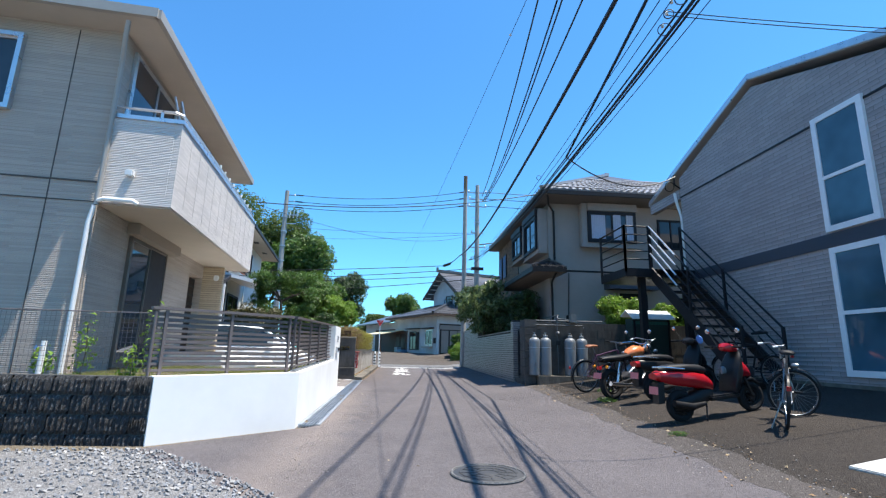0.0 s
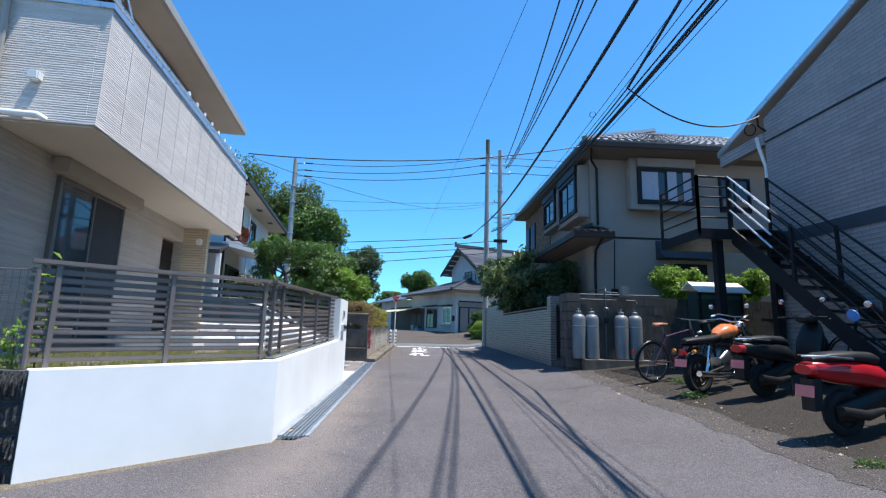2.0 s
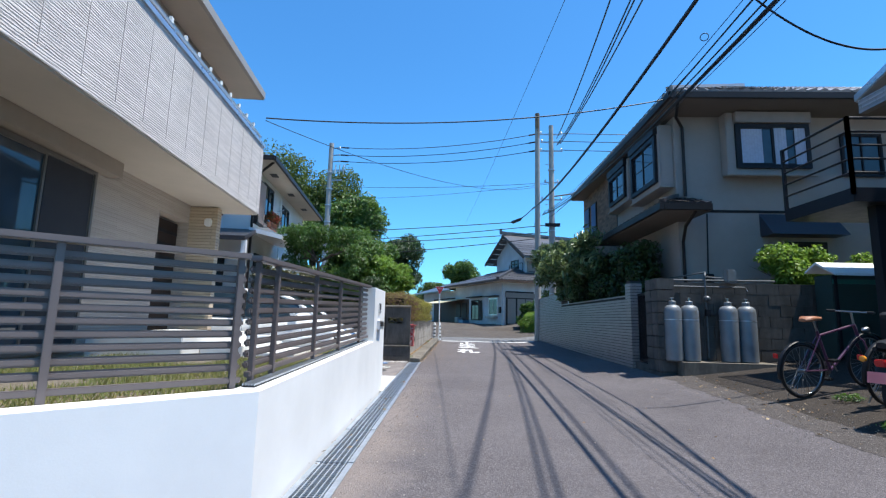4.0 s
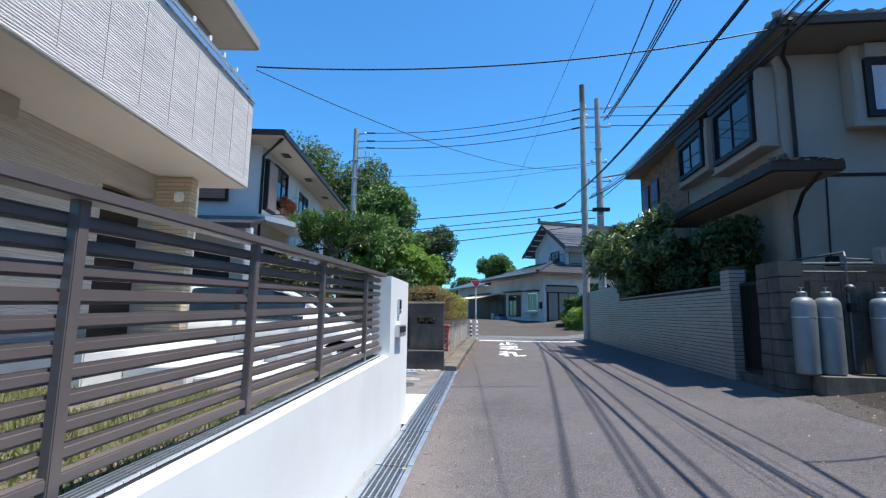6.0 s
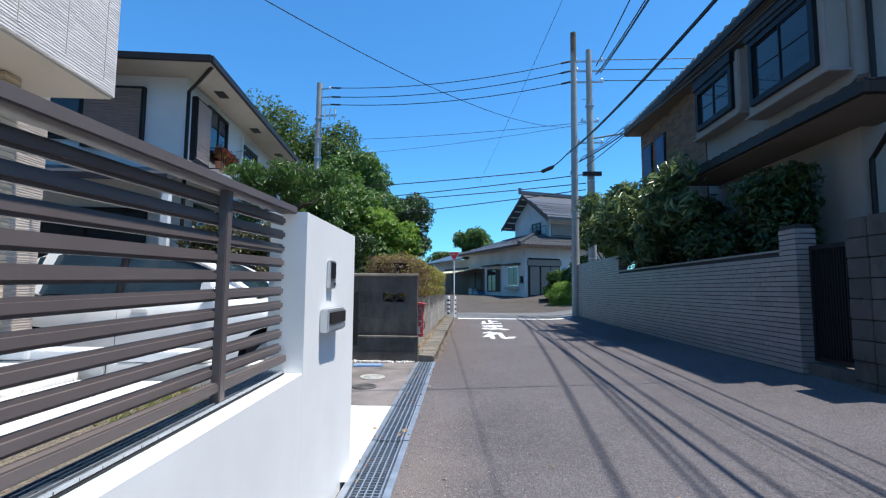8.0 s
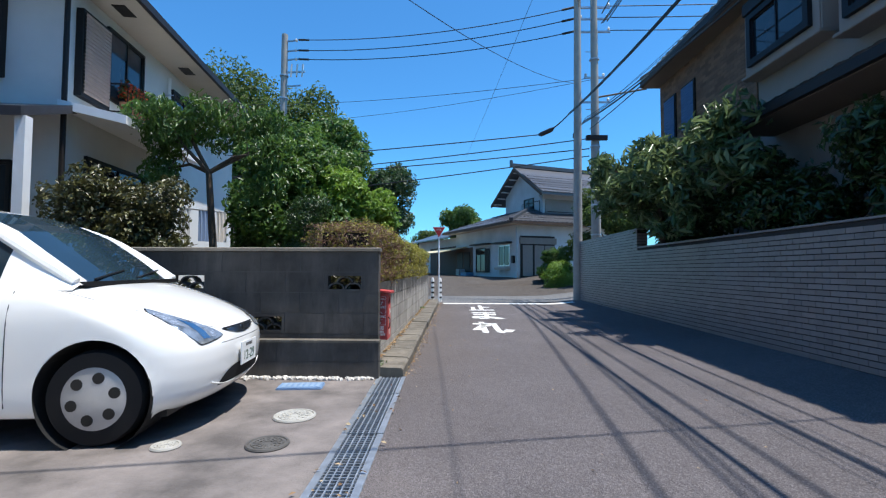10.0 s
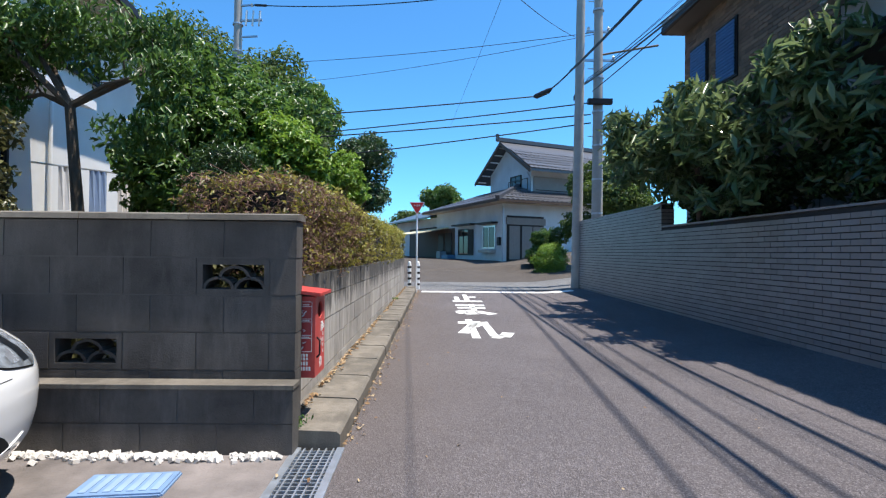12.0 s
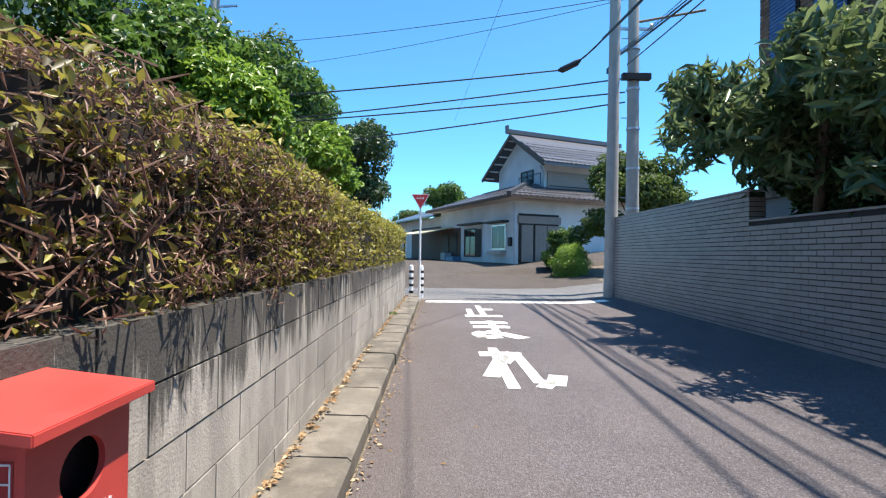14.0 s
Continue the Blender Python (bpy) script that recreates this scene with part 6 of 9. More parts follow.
def build_planting():
    # clipped hedge on the low wall
    h = thing("hedge", "clipped boxy hedge, browned and half dry, above the wall", "hedge")
    blobs = []
    rnd = random.Random(11)
    y = 16.1
    while y < 25.9:
        for x in (-2.05, -1.72):
            for z in (1.18, 1.42, 1.60):
                blobs.append((x + rnd.uniform(-0.04, 0.04), y + rnd.uniform(-0.1, 0.1), z - (0.05 if y < 16.3 else 0), 0.27, 0.26, 0.19))
        y += 0.30
    near = [b for b in blobs if b[1] < 19.5]
    leaf_cloud("foliage", [b for b in near if b[1] < 17.3], 9000, 0.042, LEAF_HEDGE, h, 4, 0, 0.42, 0.7)
    leaf_cloud("foliage", [b for b in near if b[1] >= 17.3], 19000, 0.045, LEAF_HEDGE, h, 1, 0, 0.45, 0.75)
    leaf_cloud("foliage", [b for b in blobs if b[1] >= 19.5], 14000, 0.055, LEAF_HEDGE, h, 2, 0, 0.45, 0.75)
    leaf_cloud("dry_foliage", [b for b in near if b[1] < 18.4], 46000, 0.042, LEAF_DRY, h, 3, 0, 0.14, 0.75)
    leaf_cloud("gold_foliage", [(b[0], b[1], b[2] + 0.07, b[3], b[4], b[5] * 0.75) for b in blobs if b[2] > 1.5 and b[1] > 16.9], 9000, 0.042, LEAF_GOLD, h, 6, 0, 0.5, 0.8)
    # Hidden box blocks light between the leaves; its black stands for inner shade.
    part("inner_shade_core", Geo().box(-2.1, 16.05, 1.0, -1.60, 25.9, 1.62), plain("hedge_core_shade", (0.018, 0.013, 0.010), 0.95, vary=0.4, scale=30), h, "near-black box added inside the hedge to stand for its shade")
    g = Geo()
    for _ in range(1600):
        x, y, z = rnd.uniform(-2.2, -1.42), rnd.uniform(15.95, 19.5), rnd.uniform(1.05, 1.7)
        d = Vector((rnd.uniform(-1, 1), rnd.uniform(-1, 1), rnd.uniform(-0.2, 1))) * 0.12
        g.tube([(x, y, z), (x + d.x, y + d.y, z + d.z)], [0.004, 0.002], 4, False)
    tagged(part("twig_tangle", g, plain("dry_twig", (0.16, 0.09, 0.06), 0.8), h, fix=False), kind="stuff")
    # shrubs behind the block wall
    crown = scatter((-4.35, 17.8, 3.35), (0.85, 0.35, 0.2), 15, 0.30, 21) + scatter((-5.15, 17.75, 2.85), (0.25, 0.25, 0.3), 6, 0.22, 22) + scatter((-3.5, 17.75, 2.75), (0.25, 0.25, 0.45), 8, 0.22, 26)
    tree("weeping_tree", "small weeping tree with a dark trunk and drooping leaves", "tree", (-4.08, 17.8, 0.2), crown, 7500, 0.095, LEAF_MID, 21, 0.07, 0.9, 0.34, split=0.85)
    tree("dense_shrub", "dense dark clipped evergreen hedge behind the wall", "shrub", (-5.0, 16.6, 0.2), scatter((-4.76, 16.55, 1.80), (0.62, 0.28, 0.50), 34, 0.27, 23), 15000, 0.065, LEAF_OLIVE, 23, 0.06, 0, 0.5)
    tree("camellia_tree", "broad glossy-leaved evergreen tree behind the hedge", "tree", (-3.6, 20.0, 0.2), scatter((-3.65, 20.1, 2.7), (0.85, 0.9, 1.05), 30, 0.52, 24) + scatter((-3.6, 19.2, 1.9), (0.9, 0.4, 0.5), 10, 0.4, 29) + scatter((-3.75, 18.9, 2.7), (0.4, 0.35, 0.9), 12, 0.40, 30), 38000, 0.10, LEAF_MID, 24, 0.1, 0.1, 0.5)
    tree("bright_shrub", "bright yellow-green shrub rising above the hedge", "shrub", (-2.6, 19.7, 0.2), scatter((-2.6, 19.7, 2.55), (0.3, 0.35, 0.45), 9, 0.34, 25), 8000, 0.09, LEAF_BRIGHT, 25, 0.05)
    tree("bright_shrub", "yellow-green leafy shrub above the far hedge", "shrub", (-2.75, 22.6, 0.2), scatter((-2.8, 22.6, 2.4), (0.45, 0.6, 0.5), 8, 0.36, 52), 7000, 0.10, LEAF_BRIGHT, 52, 0.05)
    tree("low_shrub", "low olive shrub seen through the pierced blocks", "shrub", (-2.9, 16.0, 0.2), scatter((-2.9, 16.0, 0.85), (1.25, 0.05, 0.40), 26, 0.2, 61), 7000, 0.06, LEAF_OLIVE, 61, 0.03)
    tree("conical_shrub", "thin grey-green shrub beside the evergreen", "shrub", (-3.0, 17.8, 0.2), scatter((-3.0, 17.8, 1.8), (0.3, 0.2, 0.5), 6, 0.26, 26), 6000, 0.06, LEAF_DARK, 26, 0.03, 0, 0.25)
    tree("round_tree", "rounded dark green tree near the crossing", "tree", (-3.6, 32.0, 0.2), scatter((-3.7, 32.2, 4.3), (0.8, 0.9, 1.2), 18, 0.75, 27), 22000, 0.13, LEAF_DARK, 27, 0.12)
    tree("round_tree", "grey-green rounded tree beside the crossing", "tree", (-5.1, 31.0, 0.2), scatter((-5.0, 31.0, 4.2), (0.8, 0.7, 1.0), 12, 0.7, 28), 14000, 0.12, LEAF_FAR, 28, 0.12)
    # tall woods behind
    for k, (x, y, z, ex, ez, r, m) in enumerate(((-10.4, 38, 8.3, 1.9, 2.5, 1.5, LEAF_FAR), (-15.2, 39, 10.0, 2.6, 2.8, 1.9, LEAF_FAR), (-7.4, 37.0, 6.9, 1.2, 2.1, 1.2, LEAF_MID), (-20, 42, 8.5, 3.0, 3.4, 1.9, LEAF_FAR), (-11.5, 34, 4.5, 1.8, 2.0, 1.2, LEAF_MID))):
        tree("tall_tree", "tall broad-leaved tree of the woods behind the street", "tree", (x, y, 0.3), scatter((x, y, z), (ex, 1.6, ez), 24, r, 31 + k), 20000, 0.24, m, 31 + k, 0.28)
    # loquat-like tree over the tile wall
    loq = (scatter((3.0, 19.8, 3.0), (0.5, 1.4, 0.5), 22, 0.36, 41) + scatter((2.75, 21.3, 2.75), (0.25, 0.5, 0.25), 4, 0.22, 63) + scatter((3.4, 20.9, 2.85), (0.45, 1.8, 0.7), 16, 0.38, 42) + scatter((3.05, 22.4, 3.6), (0.3, 0.5, 0.4), 6, 0.3, 44)
           + scatter((3.35, 18.3, 3.1), (0.35, 0.8, 0.6), 11, 0.34, 55) + scatter((3.0, 18.7, 2.15), (0.2, 0.5, 0.3), 5, 0.24, 56))
    tree("loquat_tree", "broad-leaved evergreen tree hanging over the tile wall", "tree", (3.95, 21.0, 0.3), loq, 6800, 0.22, LEAF_LOQUAT, 41, 0.07, 0.45, 0.27, shell=0.3, split=0.85)
    # These two take the darkest leaf, which puts the shade here into their colour.
    tree("garden_shrub", "green shrub above the tile wall, leaves coloured dark for shade", "shrub", (4.05, 16.6, 0.3), scatter((3.95, 16.8, 2.4), (0.3, 1.4, 0.5), 22, 0.34, 43), 10000, 0.12, LEAF_DARK, 43, 0.06, 0.3, 0.35, shell=0.4)
    tree("garden_shrub", "dark hedge added for the deep shade behind the tile wall", "shrub", (3.95, 19.6, 0.3), scatter((3.85, 19.3, 2.0), (0.18, 1.9, 0.35), 22, 0.33, 57), 9000, 0.11, LEAF_DARK, 57, 0.04)
    # shrubs by the apartments
    tree("flowering_shrub", "leafy shrub behind the yard wall", "shrub", (6.6, 14.0, 0.4), scatter((6.55, 14.05, 2.35), (0.55, 0.25, 0.4), 12, 0.32, 45), 8000, 0.09, LEAF_BRIGHT, 45, 0.04)
    tree("flowering_shrub", "leafy shrub behind the yard wall", "shrub", (8.0, 14.0, 0.4), scatter((8.0, 14.05, 2.2), (0.5, 0.25, 0.35), 10, 0.3, 46), 6000, 0.09, LEAF_BRIGHT, 46, 0.04)
    # far corner right
    tree("round_bush", "clipped round yellow-green bush on the corner", "shrub", (3.75, 31.2, 0.3), [(3.75, 31.2, 0.85, 0.62, 0.62, 0.72)], 9000, 0.06, LEAF_BRIGHT, 47, trunk=False)
    tree("corner_bush", "loose green bush on the corner", "shrub", (4.2, 32.6, 0.3), scatter((4.0, 32.6, 1.5), (0.7, 0.4, 0.5), 9, 0.42, 48), 8000, 0.11, LEAF_MID, 48, 0.05)
    tree("yard_tree", "green tree behind the concrete poles", "tree", (6.3, 31.0, 0.3), scatter((6.1, 31.0, 3.2), (1.3, 1.0, 1.2), 18, 0.65, 49), 16000, 0.15, LEAF_FAR, 49, 0.1)
    tree("far_tree", "small far green tree beyond the old house", "tree", (-0.4, 60, 0.4), scatter((-0.3, 60, 6.2), (1.6, 1.0, 1.1), 10, 1.0, 50), 7000, 0.3, LEAF_MID, 50, 0.2)
    tree("far_tree", "dark far trees at the end of the street", "tree", (-4.0, 62, 0.4), scatter((-4.0, 62, 3.2), (1.5, 1.0, 1.3), 10, 1.1, 51), 7000, 0.3, LEAF_FAR, 51, 0.2)


build_planting()


# ---------------------------------------------------------------- things along the lane
RUBBER = plain("black_rubber", (0.015, 0.015, 0.016), 0.8, vary=0.15, spec=0.25)
BLACK_PLASTIC = plain("black_plastic", (0.012, 0.012, 0.013), 0.4, vary=0.12, spec=0.25)
SEAT_BLACK = plain("black_vinyl", (0.016, 0.016, 0.018), 0.5, vary=0.12, spec=0.25, grain=150, bump=0.2)
CHROME = plain("chrome", (0.6, 0.61, 0.63), 0.2, 1.0, vary=0.04, bump=0)
MIRROR = plain("mirror_glass", (0.55, 0.58, 0.62), 0.08, 1.0, vary=0.02, bump=0)
SPOKE = plain("steel_spoke", (0.28, 0.29, 0.30), 0.3, 0.9, vary=0.05, bump=0)
PAINT_RED = plain("glossy_red", (0.36, 0.008, 0.014), 0.18, vary=0.04, bump=0)
PAINT_ORANGE = plain("orange_tank", (0.70, 0.20, 0.07), 0.25, vary=0.15, scale=14, bump=0)
PAINT_PURPLE = plain("dark_purple_frame", (0.09, 0.04, 0.08), 0.3, 0.3, vary=0.1, bump=0)
PAINT_SILVER = plain("silver_frame", (0.24, 0.25, 0.26), 0.3, 0.7, vary=0.1, bump=0)
SADDLE_BROWN = plain("tan_saddle", (0.30, 0.12, 0.06), 0.5, vary=0.15)
CAR_WHITE = plain("white_car_paint", (0.80, 0.80, 0.79), 0.12, vary=0.02, scale=2, bump=0)
CAR_WHITE.node_tree.nodes["Principled BSDF"].inputs["Coat Weight"].default_value = 0.6
LENS = plain("clear_lamp_lens", (0.36, 0.40, 0.44), 0.06, 0.55, vary=0.7, scale=16, bump=0)
LAMP_SILVER = plain("lamp_reflector", (0.45, 0.48, 0.52), 0.25, 0.6, vary=0.3, scale=30, bump=0)
HUB_GREY = plain("wheel_cover", (0.40, 0.40, 0.41), 0.35, 0.4, vary=0.1)
LAMP_RED = plain("red_lamp_lens", (0.5, 0.02, 0.02), 0.15, vary=0.1, bump=0)
LAMP_AMBER = plain("amber_lens", (0.7, 0.25, 0.03), 0.2, vary=0.05, bump=0)
BLUE_SIGN = plain("blue_plastic_bag", (0.05, 0.22, 0.62), 0.4, vary=0.1)
CYL_GREY = plain("grey_gas_bottle", (0.17, 0.19, 0.21), 0.45, 0.2, vary=0.12, scale=5)
PLATE_PINK = plain("pink_plate", (0.72, 0.20, 0.20), 0.5, vary=0.04)
WINDSCREEN = glass_mat("windscreen", (0.015, 0.03, 0.045))


def wheel(parent, x, z, R, tyre, mat_rim=None, spokes=0, disc=0.0, name="wheel", seg=32):
    """A two-wheeler's wheel in the x-z plane."""
    w = part(name, Geo().torus((x, 0, z), R - tyre, tyre, (0, 1, 0), seg, 8), RUBBER, parent, smooth=True)
    part("rim", Geo().torus((x, 0, z), R - 2.2 * tyre, max(0.007, tyre * 0.5), (0, 1, 0), seg, 6), mat_rim or SPOKE, w, smooth=True)
    g = Geo().tube([(x, -0.045, z), (x, 0.045, z)], 0.022 if spokes > 8 else 0.05, 10)
    for i in range(spokes):
        a = 2 * math.pi * i / spokes
        b = a + (0.5 if i % 2 else -0.5) * (1 if spokes > 8 else 0)
        r1 = R - 2.2 * tyre
        g.tube([(x + 0.02 * math.cos(b), 0.03 * (1 if i % 2 else -1) if spokes > 8 else 0, z + 0.02 * math.sin(b)), (x + r1 * math.cos(a), 0, z + r1 * math.sin(a))], 0.0022 if spokes > 8 else 0.018, 4, False)
    part("spokes", g, mat_rim or SPOKE, w, fix=False)
    if disc:
        part("brake_disc", Geo().tube([(x, 0.035, z), (x, 0.04, z)], disc, 20), SPOKE, w)
    return w


def shell(stations, n=16):
    """Rings for a moulded body: each station (x, zc, half width, half height, squareness)."""
    rings = []
    for x, zc, hw, hh, sq in stations:
        ring = []
        for k in range(n):
            a = 2 * math.pi * k / n
            c, s = math.cos(a), math.sin(a)
            ring.append((x, hw * math.copysign(abs(c) ** sq, c), zc + hh * math.copysign(abs(s) ** sq, s)))
        rings.append(ring)
    return rings


def mirror_pair(parent, x, z, w, mat=None):
    for s in (-1, 1):
        m = part("mirror", Geo().lathe((x - 0.03, s * w, z), [(0.0, 0), (0.036, 0.004), (0.042, 0.02), (0.02, 0.035)], 14, (1, 0, 0.15)), mat or MIRROR, parent, smooth=True)
        part("mirror_stalk", Geo().tube([(x, s * w * 0.55, z - 0.22), (x, s * w * 0.8, z - 0.1), (x, s * w, z)], 0.006, 6), BLACK_PLASTIC, m, smooth=True)


def ground_pose(x, y, yaw, lean=0):
    dx, dy = math.cos(radians(yaw)), math.sin(radians(yaw))
    slope = (gz(x + dx * 1.2, y + dy * 1.2) - gz(x, y)) / 1.35
    return pose(x, y, gz(x, y) + 0.002) @ pose(0, 0, 0, 0, 0, yaw) @ pose(0, 0, 0, 0, -math.degrees(math.atan(slope)), 0) @ pose(0, 0, 0, lean, 0, 0)


def build_scooter(label, m, paint, topbox, bag):
    s = thing("scooter", label, "scooter", m)
    wheel(s, 0.0, 0.23, 0.23, 0.055, BLACK_PLASTIC, 5, name="rear_wheel")
    wheel(s, 1.26, 0.23, 0.23, 0.05, BLACK_PLASTIC, 5, 0.09, name="front_wheel")
    part("tail_body", Geo().loft(shell([(-0.36, 0.70, 0.06, 0.06, 0.8), (-0.28, 0.68, 0.12, 0.09, 0.8), (-0.05, 0.64, 0.155, 0.12, 0.75), (0.2, 0.60, 0.16, 0.13, 0.75), (0.42, 0.54, 0.15, 0.12, 0.7), (0.52, 0.48, 0.13, 0.09, 0.7)])), paint, s, smooth=True)
    part("engine", Geo().loft(shell([(-0.15, 0.24, 0.1, 0.09, 0.7), (0.1, 0.26, 0.12, 0.12, 0.6), (0.35, 0.33, 0.13, 0.12, 0.6), (0.5, 0.36, 0.12, 0.1, 0.7)])), BLACK_PLASTIC, s, smooth=True)
    part("seat", Geo().loft(shell([(-0.30, 0.775, 0.06, 0.03, 0.8), (-0.15, 0.79, 0.13, 0.045, 0.7), (0.12, 0.77, 0.145, 0.055, 0.7), (0.38, 0.73, 0.12, 0.06, 0.7), (0.50, 0.70, 0.06, 0.04, 0.8)])), SEAT_BLACK, s, smooth=True, label="black vinyl seat")
    part("floorboard", Geo().box(0.42, -0.16, 0.26, 0.95, 0.16, 0.33), BLACK_PLASTIC, s, bevel=0.02)
    part("leg_shield", Geo().loft(shell([(0.88, 0.36, 0.17, 0.10, 0.6), (0.97, 0.55, 0.19, 0.20, 0.6), (1.07, 0.72, 0.17, 0.18, 0.6), (1.12, 0.86, 0.12, 0.08, 0.7)])), BLACK_PLASTIC, s, smooth=True)
    part("front_cowl", Geo().loft(shell([(1.04, 0.66, 0.14, 0.10, 0.7), (1.12, 0.66, 0.13, 0.14, 0.7), (1.22, 0.62, 0.10, 0.10, 0.8), (1.30, 0.56, 0.05, 0.05, 0.9)])), paint, s, smooth=True, label="red front panel" if paint is PAINT_RED else "")
    part("front_fender", Geo().loft(shell([(1.02, 0.40, 0.05, 0.03, 0.8), (1.14, 0.48, 0.07, 0.035, 0.7), (1.30, 0.49, 0.07, 0.03, 0.7), (1.44, 0.40, 0.05, 0.025, 0.8)])), BLACK_PLASTIC, s, smooth=True)
    for q in (-1, 1):
        part("fork_leg", Geo().tube([(1.24, q * 0.07, 0.24), (1.12, q * 0.07, 0.6)], 0.022, 8), BLACK_PLASTIC, s, smooth=True)
    part("handlebar_cover", Geo().loft(shell([(0.90, 0.98, 0.05, 0.03, 0.8), (0.97, 0.99, 0.14, 0.07, 0.7), (1.06, 0.97, 0.12, 0.06, 0.7), (1.12, 0.94, 0.08, 0.04, 0.8)])), paint, s, smooth=True)
    part("headlight", Geo().loft(shell([(1.11, 0.95, 0.08, 0.05, 0.8), (1.16, 0.94, 0.06, 0.035, 0.9)])), LENS, s, smooth=True)
    bar = part("handlebar", Geo().tube([(0.93, -0.34, 1.0), (0.98, -0.14, 1.0), (0.98, 0.14, 1.0), (0.93, 0.34, 1.0)], 0.014, 8), BLACK_PLASTIC, s, smooth=True)
    for sgn in (-1, 1):
        part("grip", Geo().tube([(0.92, sgn * 0.36, 1.0), (0.95, sgn * 0.22, 1.0)], 0.019, 8), RUBBER, bar, smooth=True)
        part("brake_lever", Geo().tube([(1.0, sgn * 0.2, 0.99), (1.01, sgn * 0.34, 0.975)], 0.007, 6), CHROME, bar, smooth=True)
    mirror_pair(s, 0.98, 1.24, 0.30)
    part("tail_lamp", Geo().loft(shell([(-0.385, 0.69, 0.09, 0.045, 0.7), (-0.33, 0.69, 0.12, 0.06, 0.7)])), LAMP_RED, s, smooth=True, label="red tail lamp")
    part("rear_fender", Geo().prism([(-0.40, 0.30), (-0.36, 0.60), (-0.26, 0.60), (-0.30, 0.30)], -0.07, 0.07, "xz"), BLACK_PLASTIC, s)
    part("number_plate", Geo().obox((-0.405, 0, 0.49), (0.006, 0.2, 0.11), (0, 12, 0)), PLATE_PINK, s)
    part("exhaust", Geo().tube([(0.32, -0.14, 0.24), (0.1, -0.15, 0.22), (-0.22, -0.17, 0.30)], [0.03, 0.05, 0.045], 10), BLACK_PLASTIC, s, smooth=True)
    part("grab_rail", Geo().tube([(0.05, -0.16, 0.76), (-0.25, -0.14, 0.81), (-0.36, 0, 0.82), (-0.25, 0.14, 0.81), (0.05, 0.16, 0.76)], 0.012, 8), CHROME, s, smooth=True)
    for q in (-1, 1):
        part("stand_leg", Geo().tube([(0.35, q * 0.13, 0.25), (0.28, q * 0.17, 0.0)], 0.013, 6), BLACK_PLASTIC, s)
    if topbox:
        b = part("top_box", Geo().loft(shell([(-0.34, 0.87, 0.10, 0.04, 0.6), (-0.26, 0.88, 0.16, 0.075, 0.5), (0.04, 0.88, 0.17, 0.085, 0.5), (0.12, 0.87, 0.13, 0.05, 0.6)])), BLACK_PLASTIC, s, smooth=True, label="black top case")
        part("reflector", Geo().box(-0.32, -0.12, 0.885, -0.275, 0.12, 0.915), LAMP_RED, b)
    if bag:
        part("mirror_cover", Geo().lathe((0.93, 0.47, 1.12), [(0.02, 0), (0.07, 0.01), (0.07, 0.02), (0.02, 0.03)], 12, (1, 0, 0.2)), BLUE_SIGN, s, "blue mirror")
        part("hook_bag", Geo().loft(shell([(0.82, 0.66, 0.02, 0.06, 0.9), (0.86, 0.66, 0.03, 0.06, 0.9), (0.90, 0.65, 0.02, 0.05, 0.9)])), CYL_GREY, s, smooth=True)
    return s


